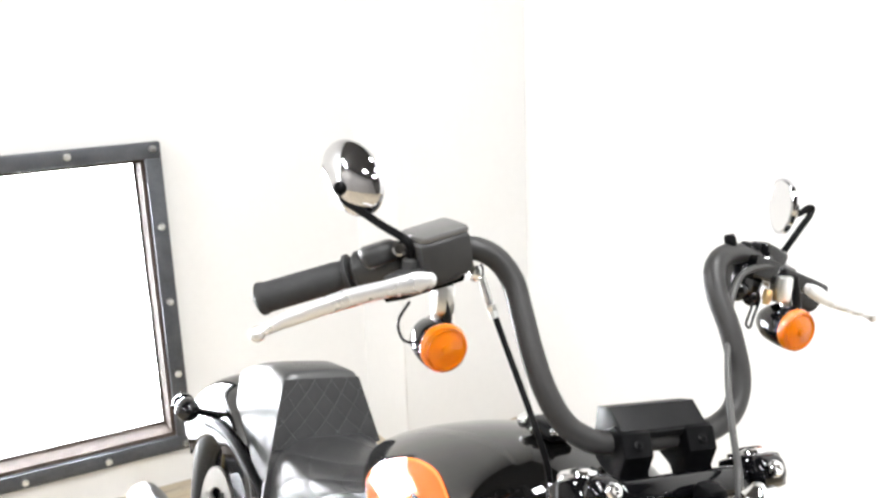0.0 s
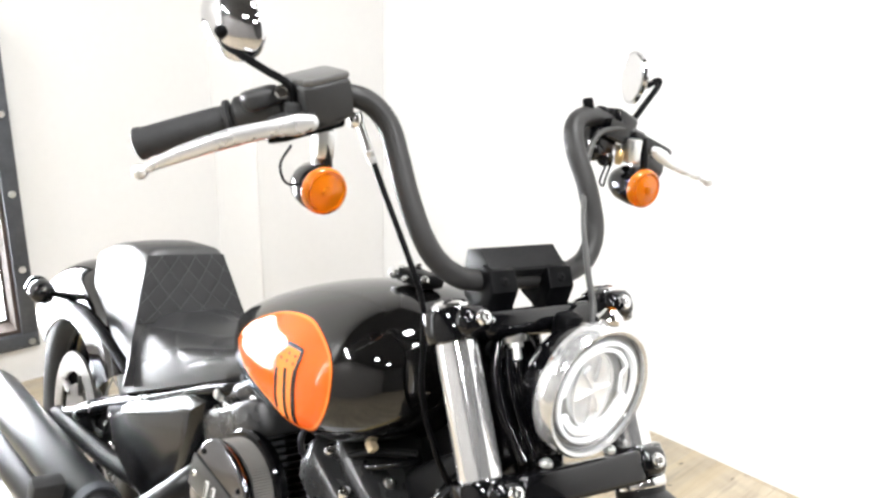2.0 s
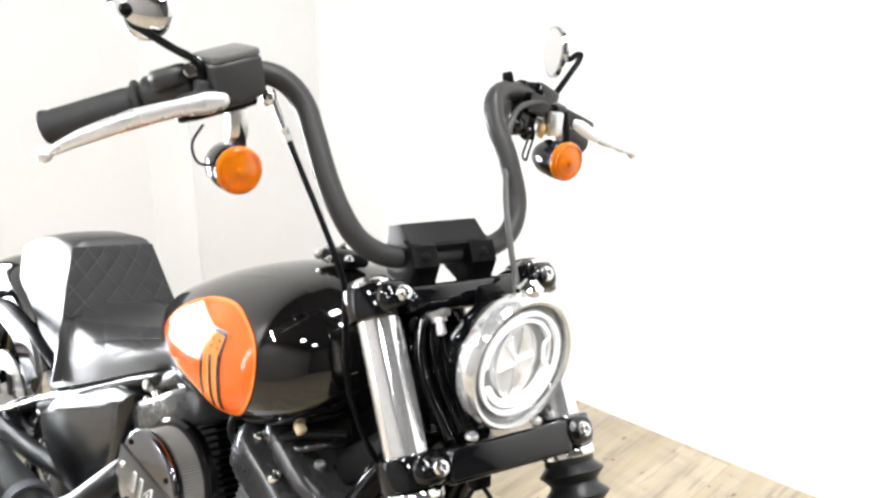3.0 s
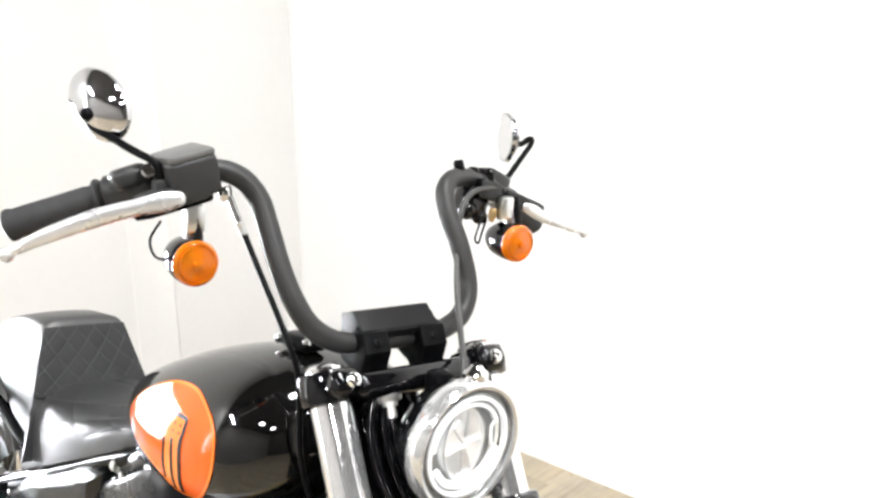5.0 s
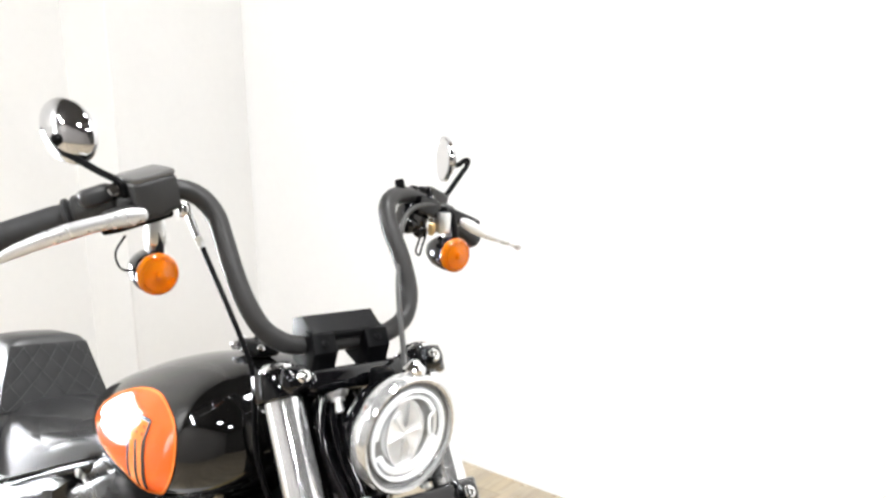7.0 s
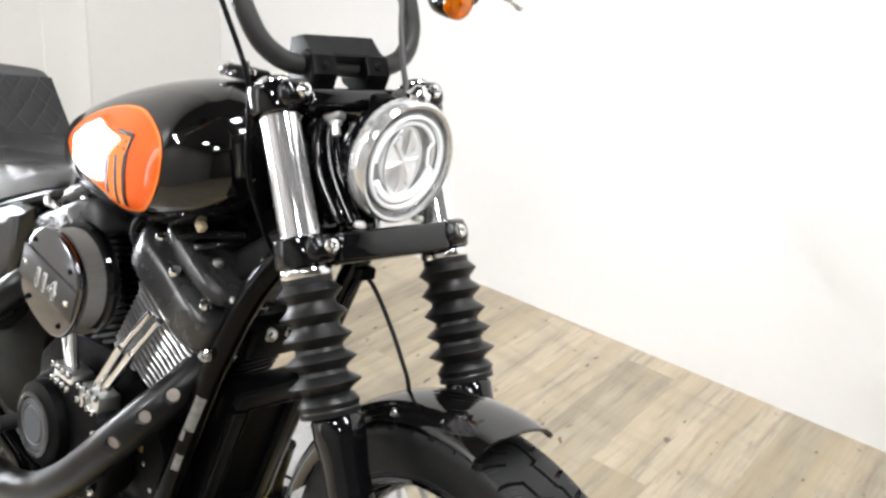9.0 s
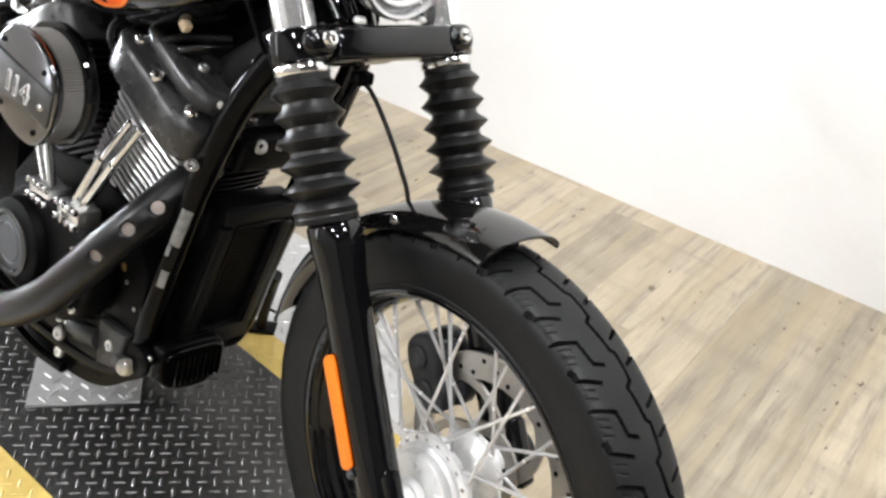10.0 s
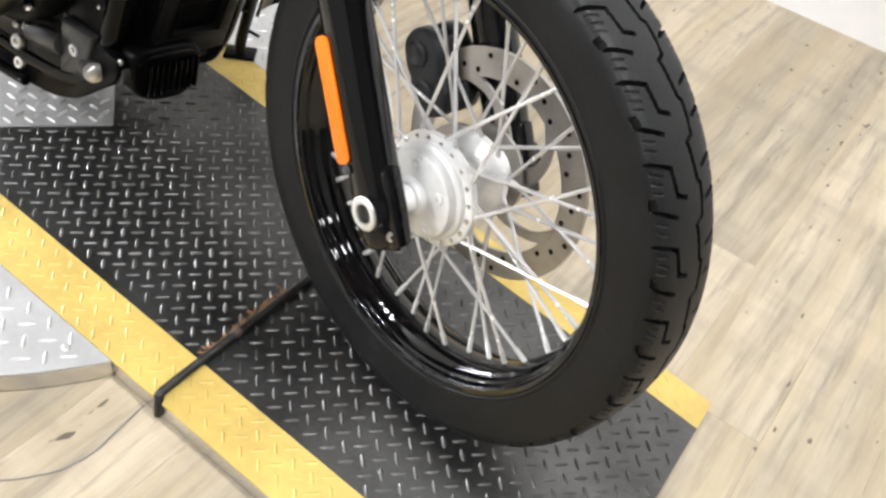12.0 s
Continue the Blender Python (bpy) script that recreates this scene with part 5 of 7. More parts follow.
# mirrors
for sg in (-1, 1):
    nrm = Vector((-0.42, 0.90, 0.08) if sg < 0 else (-0.42, -0.906, 0.05)).normalized()       # the way the glass faces
    c = Vector((-0.605, sg * 0.313, 1.291 if sg < 0 else 1.256))
    ex = Vector((0.90, 0.42, 0.05) if sg < 0 else (0.906, -0.42, 0.0)).normalized()
    MM = frame_m(c, ex, Vector((0, 0, 1)))
    if MM.to_3x3().col[2].dot(nrm) < 0:
        MM = frame_m(c, -ex, Vector((0, 0, 1)))
    shape = []
    for k in range(36):
        a = 2 * math.pi * k / 36
        if sg > 0:
            shape.append((0.054 * math.cos(a) * (1 + 0.10 * math.sin(a)), 0.040 * math.sin(a)))
        else:       # this one is turned on its ball, its long axis leaning
            shape.append((0.0298 * math.cos(a) - 0.0400 * math.sin(a) + 0.005, 0.0393 * math.cos(a) + 0.0176 * math.sin(a)))
    rings = []
    for dz, sc in ((0.002, 0.97), (0.003, 1.0), (-0.002, 1.02), *[(-0.005 - 0.0190 * (1 - q ** 2.2), q) for q in (0.99, 0.95, 0.88, 0.8, 0.7, 0.6, 0.48, 0.36, 0.24, 0.12, 0.04)]) if sg < 0 else ((0.002, 0.97), (0.003, 1.0), (-0.002, 1.02), (-0.004, 0.96), (-0.0045, 0.80), (-0.0085, 0.78), (-0.0120, 0.66), (-0.0140, 0.4), (-0.0145, 0.1)):
        rings.append([MM @ Vector((x * sc, y * sc, dz)) for x, y in shape])
    mir = part("mirror", G().loft(rings), SMOKED_CHROME, bike, "oval handlebar mirror with a dark chrome back", STEER)
    part("mirror_glass", G().prism([(x * 0.90, y * 0.89) for x, y in shape], 0.0028, 0.0036, MM), MIRROR, mir, m=STEER)
    back = MM @ Vector((0, -0.010, -0.024 if sg < 0 else -0.014))
    base = Vector((-0.527, -0.268, 1.206)) if sg < 0 else Vector((-0.570, 0.279, 1.179))
    knee = Vector((-0.604, -0.330, 1.268)) if sg < 0 else Vector((-0.599, 0.362, 1.247))
    top = Vector((-0.525, -0.276, 1.231)) if sg < 0 else base
    rod_pts = [base, base.lerp(knee, 0.15) if sg > 0 else top, top.lerp(knee, 0.35), top.lerp(knee, 0.75), top.lerp(knee, 0.93), knee + Vector((0, 0, 0.006)), knee.lerp(back, 0.22) + Vector((0, 0, 0.007)), knee.lerp(back, 0.6), back]
    part("stem", G().tube(spline(rod_pts, 5), 0.0048, 12), SATIN_BLACK, mir, "bent black mirror stem", m=STEER)
    part("stem_socket", G().ball(back, 0.008), SATIN_BLACK, mir, m=STEER)
    part("stem_nut", G().lathe([(0.009, 0), (0.009, 0.010), (0.007, 0.012)], base - Vector((0, 0, 0.006)), (0, 0, 1), 6), CONTROL_GREY, mir, m=STEER)

# -- fuel tank --
ZT = [(-1.02, 0.772), (-0.985, 0.800), (-0.94, 0.829), (-0.88, 0.860), (-0.79, 0.900), (-0.70, 0.932), (-0.62, 0.951), (-0.56, 0.955), (-0.51, 0.943), (-0.475, 0.915), (-0.455, 0.880)]
ZB = [(-1.02, 0.748), (-0.985, 0.735), (-0.94, 0.725), (-0.88, 0.715), (-0.79, 0.708), (-0.70, 0.708), (-0.62, 0.718), (-0.56, 0.735), (-0.51, 0.762), (-0.475, 0.795), (-0.455, 0.830)]
HW = [(-1.02, 0.030), (-0.985, 0.072), (-0.94, 0.103), (-0.88, 0.132), (-0.79, 0.159), (-0.70, 0.174), (-0.62, 0.180), (-0.56, 0.176), (-0.51, 0.152), (-0.475, 0.108), (-0.455, 0.045)]


def tank_y(x, z):
    """Half width of the tank at x, z (None outside)."""
    t, b, w = smooth_lerp(ZT, x), smooth_lerp(ZB, x), smooth_lerp(HW, x)
    mid = b + (t - b) * 0.40
    q = (z - mid) / (t - mid) if z > mid else (mid - z) / (mid - b)
    if q >= 1:
        return 0.0
    e = 2.35 if z > mid else 4.2
    return w * (1 - q ** e) ** (1 / 2.1)


def tank_section(x, n=28):
    t, b, w = smooth_lerp(ZT, x), smooth_lerp(ZB, x), smooth_lerp(HW, x)
    mid = b + (t - b) * 0.40
    right = []
    for k in range(n + 1):
        a = math.pi * k / n - math.pi / 2
        s = math.sin(a)
        e = 2.35 if s > 0 else 4.2
        q = abs(s) ** (2 / e)
        z = mid + (t - mid) * q if s > 0 else mid - (mid - b) * q
        right.append((x, -w * (max(0, 1 - q ** e)) ** (1 / 2.1), z))
    return [Vector(p) for p in right] + [Vector((x, -y, z)) for _, y, z in reversed(right[1:-1])]


xs = [-1.02 + (1.02 - 0.455) * (k / 44) for k in range(45)]
tank = part("fuel_tank", G().loft([tank_section(x) for x in xs]), BODY_PAINT, bike, "gloss black teardrop fuel tank", sharp=60)


def tank_patch(outline, lift, side=-1, n=8, sub=5):
    """A thin patch on the tank's flank with the given outline in x, z."""
    pts = []
    for i in range(len(outline)):
        a, b = outline[i], outline[(i + 1) % len(outline)]
        pts += [(a[0] + (b[0] - a[0]) * k / sub, a[1] + (b[1] - a[1]) * k / sub) for k in range(sub)]
    cx, cz = sum(p[0] for p in pts) / len(pts), sum(p[1] for p in pts) / len(pts)
    g = G()
    rings = []
    for k in range(n + 1):
        f = max(0.002, k / n)
        ring = []
        for px, pz in pts:
            x, z = cx + (px - cx) * f, cz + (pz - cz) * f
            ring.append(Vector((x, side * (tank_y(x, z) + lift), z)))
        rings.append(ring)
    m = len(pts)
    vs = [p for r in rings for p in r]
    fs = [(i * m + j, i * m + (j + 1) % m, (i + 1) * m + (j + 1) % m, (i + 1) * m + j) for i in range(n) for j in range(m)]
    g.add(vs, fs)
    return g


PAD = [(-0.855, 0.785), (-0.850, 0.805), (-0.820, 0.833), (-0.768, 0.862), (-0.708, 0.884), (-0.640, 0.895), (-0.581, 0.885), (-0.553, 0.863), (-0.546, 0.828), (-0.553, 0.792), (-0.574, 0.766), (-0.605, 0.754), (-0.637, 0.750), (-0.675, 0.761), (-0.738, 0.766), (-0.800, 0.770)]


def tank_strip(line, w, lift, side):
    """A thin painted line on the tank's flank along points in x, z."""
    p = [Vector(q) for q in spline([(x, 0, z) for x, z in line], 6)]
    rows = []
    for i, q in enumerate(p):
        t = (p[min(i + 1, len(p) - 1)] - p[max(i - 1, 0)]).normalized()
        n = Vector((-t.z, 0, t.x)) * w
        rows.append([Vector((c.x, side * (tank_y(c.x, c.z) + lift), c.z)) for c in (q - n, q, q + n)])
    return G().loft(rows, False)


for side in (-1, 1):
    pad = part("tank_panel", tank_patch(rounded(PAD), 0.0011, side), ORANGE_PAINT, tank, "gloss orange tank panel with a black flag motif", sharp=60)
    part("pinstripe", tank_strip([(-0.7 + (x + 0.7) * 0.985, 0.82 + (z - 0.82) * 0.97) for x, z in rounded(PAD, 2)] + [(-0.7 - 0.155 * 0.985, 0.82 - 0.035 * 0.97)], 0.0016, 0.0014, side), PALE_ORANGE, pad, "pale orange pinstripe", sharp=60)
    # the flag: a pale field, a bent border, six dots and three bars
    field = [(-0.664, 0.853), (-0.643, 0.857), (-0.621, 0.859), (-0.624, 0.842), (-0.625, 0.828), (-0.618, 0.800), (-0.611, 0.762), (-0.632, 0.755), (-0.660, 0.762), (-0.674, 0.790), (-0.679, 0.816), (-0.674, 0.836)]
    part("motif_field", tank_patch(field, 0.0015, side), PALE_ORANGE, pad, "pale orange flag field", sharp=60)
    for line, w in (([(-0.665, 0.856), (-0.640, 0.8595), (-0.619, 0.861)], 0.0026), ([(-0.619, 0.862), (-0.619, 0.847), (-0.622, 0.830)], 0.0034), ([(-0.622, 0.832), (-0.621, 0.807), (-0.617, 0.790), (-0.613, 0.759)], 0.0048), ([(-0.648, 0.826), (-0.643, 0.798), (-0.637, 0.775), (-0.633, 0.757)], 0.0038), ([(-0.673, 0.818), (-0.669, 0.788), (-0.660, 0.764)], 0.0038)):
        part("motif_bar", tank_strip(line, w, 0.0021, side), FLAG_BLACK, pad, sharp=60)
    for i in range(3):
        for j in range(2):
            q = (-0.667 + 0.018 * i, 0.8345 + 0.002 * i + 0.0105 * j)
            part("motif_dot", tank_patch([(q[0] + 0.0032 * math.cos(w), q[1] + 0.0022 * math.sin(w)) for w in (0, 0.8, 1.6, 2.4, 3.14, 3.9, 4.7, 5.5)], 0.0021, side, 2, 1), DOT_RED, pad)
sw = part("ignition_switch", G().box((-0.588, -0.022, 0.966), (0.070, 0.040, 0.020), Matrix.Rotation(radians(-4), 4, "Y"), 0.008, 3), SATIN_BLACK, tank, "black ignition switch")
part("switch_knob", G().lathe([(0.013, 0), (0.014, 0.004), (0.012, 0.012), (0.006, 0.014)], (-0.622, -0.030, 0.962), (-0.3, -0.5, 0.8), 18), CHROME, sw, "chrome knob")
for q in ((-0.612, -0.044, 0.966), (-0.59, -0.044, 0.962), (-0.556, -0.038, 0.972), (-0.604, -0.012, 0.976)):
    part("bolt", domebolt(G(), q, (0.2, -0.5, 0.8), 0.0055, 0.006), CHROME, sw, "chrome screw")

# -- seat: a dished rider's part and a tall passenger pad, quilted --
SY = -0.018
seat_z = [(-1.26, 0.696), (-1.20, 0.689), (-1.12, 0.690), (-1.04, 0.702), (-0.97, 0.722), (-0.925, 0.738)]
seat_w = [(-1.27, 0.118), (-1.20, 0.118), (-1.10, 0.112), (-1.02, 0.098), (-0.96, 0.082), (-0.925, 0.068)]
seat_b = [(-1.27, 0.530), (-1.15, 0.585), (-1.05, 0.632), (-0.96, 0.676), (-0.925, 0.690)]


def seat_point(x, a, lift=0.0):
    """A point of the rider's seat: x along, a round its section; quilted in diamonds."""
    t, w, b = smooth_lerp(seat_z, x), smooth_lerp(seat_w, x), smooth_lerp(seat_b, x)
    c, sn = math.cos(a), math.sin(a)
    yy = w * math.copysign(abs(c) ** 0.62, c) * (1 + 0.10 * (1 - abs(sn) ** 0.42))
    u, v = (x + 1.26) / 0.066, (a / math.pi - 0.5) * 7.0
    inside = max(0.0, min(1.0, (0.47 - abs(a / math.pi - 0.5)) * 16)) * max(0.0, min(1.0, (-0.925 - x) * 25))
    puff = 0.0034 * inside * (abs(math.sin(math.pi * (u + v) / 2)) ** 0.6 * abs(math.sin(math.pi * (u - v) / 2)) ** 0.6 - 0.6)
    out = Vector((0, -c, max(sn, 0.15))).normalized() * (puff + lift)
    return Vector((x, SY - yy, b + (t - b) * abs(sn) ** 0.42)) + out


def seat_section(x, n=90):
    w, b = smooth_lerp(seat_w, x), smooth_lerp(seat_b, x)
    return [seat_point(x, math.pi * k / n) for k in range(n + 1)] + [Vector((x, SY + w * 0.9, b - 0.01)), Vector((x, SY - w * 0.9, b - 0.01))]


sx = [-1.285 + (1.285 - 0.915) * k / 100 for k in range(101)]
seat = part("seat", G().loft([seat_section(x) for x in sx]), LEATHER, bike, "black quilted two-piece leather seat", sharp=60)
# passenger pad
PB0, PB1 = (-1.255, 0.660), (-1.318, 0.806)         # foot and top of its front face
rings = []
prof = [(-1.250, 0.640, 0.116), (-1.262, 0.675, 0.112), (-1.290, 0.740, 0.096), (-1.308, 0.790, 0.083), (-1.314, 0.806, 0.080), (-1.325, 0.811, 0.081), (-1.420, 0.797, 0.083), (-1.500, 0.772, 0.083), (-1.560, 0.746, 0.081), (-1.582, 0.722, 0.077), (-1.590, 0.660, 0.072)]
PADY = SY - 0.012


pg = G()
rows = []
for k, (x, z, w) in enumerate(prof):
    base_z = 0.56 + 0.02 * (k / (len(prof) - 1))
    ring = []
    n = 24
    for j in range(n + 1):
        q = -1 + 2 * j / n
        e = abs(q) ** 7
        ring.append(Vector((x, PADY + w * q, z - 0.012 * e - 0.004 * q * q)))
    for fr in (0.25, 0.6, 1.0):
        flare = 1 + (0.18 if k < 3 else 0.10) * fr
        ring.append(Vector((x + 0.02 * fr * (1 if k < 5 else 0), PADY + w * flare, z + (base_z - z) * fr)))
    for fr in (1.0, 0.6, 0.25):
        flare = 1 + (0.18 if k < 3 else 0.10) * fr
        ring.append(Vector((x + 0.02 * fr * (1 if k < 5 else 0), PADY - w * flare, z + (base_z - z) * fr)))
    rows.append(ring)
part("passenger_pad", pg.loft(rows), LEATHER, seat, "raised passenger pad with a quilted face", sharp=50)


def face_point(s, q, lift):
    """A point of the pad's front face: s up from its foot, q across (-1 to 1)."""
    x = -1.252 + (-1.312 + 1.252) * s
    z = 0.676 + (0.798 - 0.676) * s
    w = 0.119 + (0.081 - 0.119) * s
    return Vector((x + lift, PADY + w * q, z + lift * 0.4))


fg = []
NF, MF = 60, 76
for i in range(NF + 1):
    row = []
    for j in range(MF + 1):
        s, q = i / NF, -1 + 2 * j / MF
        a, b = s * 2.6 + q * 2.3, s * 2.6 - q * 2.3
        puff = abs(math.sin(math.pi * a)) ** 0.5 * abs(math.sin(math.pi * b)) ** 0.5
        edge = min(1, 8 * min(s, 1 - s, (1 - abs(q))))
        row.append(face_point(s * 0.98, q * 0.97, 0.0022 + 0.0014 * puff * edge))
    fg.append(row)
part("quilted_face", G().loft(fg, closed=False), QUILT, seat, "diamond-quilted black leather", sharp=70)
th = G()
for fam in (1, -1):
    for k in range(-8, 9):
        pts = []
        for i in range(61):
            s = i / 60
            q = fam * (k / 2.3 - s * 2.6 / 2.3)
            if abs(q) < 0.97:
                pts.append(face_point(s * 0.98, q * 0.97, 0.0032))
        if len(pts) > 2:
            th.tube(pts, 0.0005, 4, False)
part("stitching", th, THREAD, seat, "pale grey diamond stitching")
th = G()
for fam in (1, -1):
    for k in range(-4, 9):
        pts = []
        for j in range(121):
            x = -1.262 + 0.330 * j / 120
            q = fam * (2 * k - (x + 1.26) / 0.066) / 7.0
            if abs(q) < 0.46:
                pts.append(seat_point(x, math.pi * (q + 0.5), 0.0003))
        if len(pts) > 2:
            th.tube(pts, 0.0006, 4, False)
part("stitching", th, THREAD, seat, "diamond stitching on the rider's seat")
# -- rear fender, lamp stalks, rear wheel --
RA = Vector((-1.63, 0, 0.323))
RY = -0.022
rings = []
for k in range(41):
    a = radians(38 + (150 - 38) * k / 40)
    e = Vector((math.cos(a), 0, math.sin(a)))
    row, inner = [], []
    for j in range(25):
        q = -1 + 2 * j / 24
        arc = 1.5 * min(1.0, abs(q) / 0.72)
        yy = math.copysign(0.112 * math.sin(arc) / math.sin(1.5), q)
        drop = 0.052 * (1 - math.cos(arc)) / (1 - math.cos(1.5)) + 0.085 * max(0.0, abs(q) - 0.72) / 0.28
        row.append(RA + e * (0.362 - drop) + Vector((0, RY + yy, 0)))
        inner.append(RA + e * (0.358 - drop) + Vector((0, RY + yy * 0.97, 0)))
    rings.append(row + inner[::-1])
rf = part("rear_fender", G().loft(rings), BODY_PAINT, bike, "gloss black bobbed rear fender")
part("fender_strut", G().tube(spline([(-1.28, RY - 0.118, 0.57), (-1.42, RY - 0.122, 0.60), (-1.56, RY - 0.122, 0.60), (-1.68, RY - 0.120, 0.575)], 5), 0.011, 10), SATIN_BLACK, rf, "black fender strut")
part("fender_strut", G().tube(spline([(-1.28, RY + 0.118, 0.57), (-1.42, RY + 0.122, 0.60), (-1.56, RY + 0.122, 0.60), (-1.68, RY + 0.120, 0.575)], 5), 0.011, 10), SATIN_BLACK, rf, "black fender strut")
for sg in (-1, 1):
    c = Vector((-1.625, RY + sg * 0.185, 0.628))
    rs = part("rear_turn_signal", G().lathe([(0.0001, -0.040), (0.012, -0.036), (0.022, -0.024), (0.0265, -0.006), (0.0265, 0.006), (0.022, 0.022), (0.012, 0.031), (0.0001, 0.034)], c, (1, 0, 0), 28), BLACK_PAINT, bike, "black bullet rear turn signal")
    part("stalk", G().tube([c, (-1.63, RY + sg * 0.105, 0.606)], [0.008, 0.009], 10), BLACK_PAINT, rs)
    part("lens", G().lathe([(0.0255, 0), (0.024, -0.010), (0.0001, -0.014)], c + Vector((-0.03, 0, 0)), (1, 0, 0), 20), BLACK_PAINT, rs)
rw = part("rear_wheel", G().lathe([(0.206, -0.052), (0.211, -0.048), (0.205, -0.044), (0.196, -0.036), (0.188, -0.018), (0.186, 0), (0.188, 0.018), (0.196, 0.036), (0.205, 0.044), (0.211, 0.048), (0.206, 0.052), (0.200, 0.03), (0.197, 0), (0.200, -0.03), (0.206, -0.052)], (0, 0, 0), (0, 1, 0), 72, False), BLACK_PAINT, bike, "black wire-spoked rear wheel")
rw.matrix_local = Matrix.Translation(RA + Vector((0, RY, 0)))
part("tyre", tyre_mesh(0.323, 0.076, 0.208, 0.05, lambda s, y: 0.0, 120), RUBBER, rw, "black tyre", sharp=40)
part("hub", G().lathe([(0.02, -0.07), (0.045, -0.066), (0.062, -0.055), (0.062, -0.045), (0.034, -0.03), (0.034, 0.03), (0.062, 0.045), (0.062, 0.055), (0.02, 0.07)], (0, 0, 0), (0, 1, 0), 36), ALLOY, rw, "alloy hub")


def rear_spoke(y, tw):
    a = radians(tw)
    return G().tube([(0.055, y, 0), (0.192 * math.cos(a), y * 0.2, 0.192 * math.sin(a))], 0.0023, 6)


rsm = [rear_spoke(y, tw).data("spoke", SPOKE) for y in (-0.05, 0.05) for tw in (36, -36)]
for k in range(40):
    sp = new("spoke", rsm[k % 4])
    sp.parent = rw
    sp.matrix_local = Matrix.Rotation(radians(9 * k), 4, "Y")
rd = G().lathe([(0.100, -0.092), (0.146, -0.092), (0.146, -0.086), (0.100, -0.086), (0.100, -0.092)], (0, 0, 0), (0, 1, 0), 60, False)
rd.lathe([(0.030, -0.088), (0.070, -0.090), (0.072, -0.084), (0.030, -0.082)], (0, 0, 0), (0, 1, 0), 40)
for k in range(5):
    a = 2 * math.pi * k / 5
    rd.tube([(0.06 * math.cos(a), -0.087, 0.06 * math.sin(a)), (0.108 * math.cos(a + 0.15), -0.089, 0.108 * math.sin(a + 0.15))], 0.009, 8)
part("brake_disc", rd, STEEL, rw, "bright rear brake disc")
rc = part("rear_brake_caliper", G().box((-1.50, RY - 0.098, 0.375), (0.10, 0.05, 0.07), Matrix.Rotation(radians(-30), 4, "Y"), 0.012, 3), SATIN_BLACK, bike)
part("bolt", hexbolt(G(), (-1.52, RY - 0.124, 0.375), (0, -1, 0), 0.008, 0.008), ALLOY, rc)
# swingarm and seat rail
for sg in (-1, 1):
    part("swingarm", G().tube([(-1.10, RY + sg * 0.11, 0.40), (-1.35, RY + sg * 0.125, 0.36), (-1.64, RY + sg * 0.125, 0.325)], [0.022, 0.020, 0.022], 14), WRINKLE_BLACK, bike, "black swingarm tube")
    part("frame_rail", G().tube(spline([(-0.80, SY + sg * 0.055, 0.715), (-0.90, SY + sg * 0.085, 0.682), (-1.03, SY + sg * 0.10, 0.625), (-1.16, SY + sg * 0.112, 0.562), (-1.32, SY + sg * 0.118, 0.485), (-1.50, SY + sg * 0.12, 0.39), (-1.62, SY + sg * 0.12, 0.335)], 5), 0.0150, 14), FRAME_BLACK, bike, "black frame rail under the seat")
for q in ((-0.936, -0.118, 0.662), (-1.20, -0.137, 0.545), (-1.44, -0.142, 0.425)):
    part("frame_bolt", hexbolt(G(), q, (0, -1, 0), 0.009, 0.010), ALLOY, bike, "bright frame bolt")
part("rail_bracket", G().tube([(-1.16, -0.132, 0.553), (-1.33, -0.142, 0.468)], [0.013, 0.013], 10), WRINKLE_BLACK, bike)
casting = part("rear_frame_casting", G().prism(rounded([(-1.46, 0.365), (-1.43, 0.415), (-1.36, 0.435), (-1.30, 0.455), (-1.26, 0.430), (-1.25, 0.375), (-1.30, 0.335), (-1.40, 0.330)]), 0.070, 0.128, frame_m((0, 0, 0), (1, 0, 0), (0, 0, 1)), 0.010, 3), SATIN_BLACK, bike, "black frame casting behind the side cover")
for q in ((-1.395, -0.129, 0.405), (-1.345, -0.129, 0.372), (-1.315, -0.129, 0.425), (-1.420, -0.129, 0.372)):
    part("bolt", hexbolt(G(), q, (0, -1, 0), 0.006, 0.007), ALLOY, casting)
part("brake_line", G().tube(spline([(-1.26, -0.135, 0.47), (-1.33, -0.146, 0.445), (-1.37, -0.142, 0.40), (-1.43, -0.138, 0.385), (-1.49, -0.130, 0.40)], 6), 0.004, 8), PLASTIC_BLACK, casting, "black rear brake line")
part("axle_nut", G().lathe([(0.017, 0), (0.017, 0.010), (0.014, 0.012)], (-1.63, RY - 0.146, 0.323), (0, -1, 0), 6), CHROME, bike)

# -- side cover, electronics box, frame backbone --
side = G().prism([(-1.30, 0.40), (-1.345, 0.465), (-1.24, 0.535), (-1.02, 0.632), (-0.95, 0.645), (-0.955, 0.52), (-1.00, 0.42), (-1.06, 0.365), (-1.20, 0.355)], -0.100, 0.158, frame_m((0, 0, 0), (1, 0, 0), (0, 0, 1)), 0.034, 5)
sc = part("side_cover", side, COVER_BLACK, bike, "gloss black side cover")
for q in ((-1.300, -0.159, 0.470), (-1.285, -0.159, 0.415)):
    part("bolt", domebolt(G(), q, (0, -1, 0), 0.007, 0.005), CHROME, sc)
part("backbone", G().tube([(-0.42, 0, 0.86), (-0.60, 0, 0.80), (-0.95, 0, 0.70)], [0.035, 0.035, 0.03], 16), SATIN_BLACK, bike)

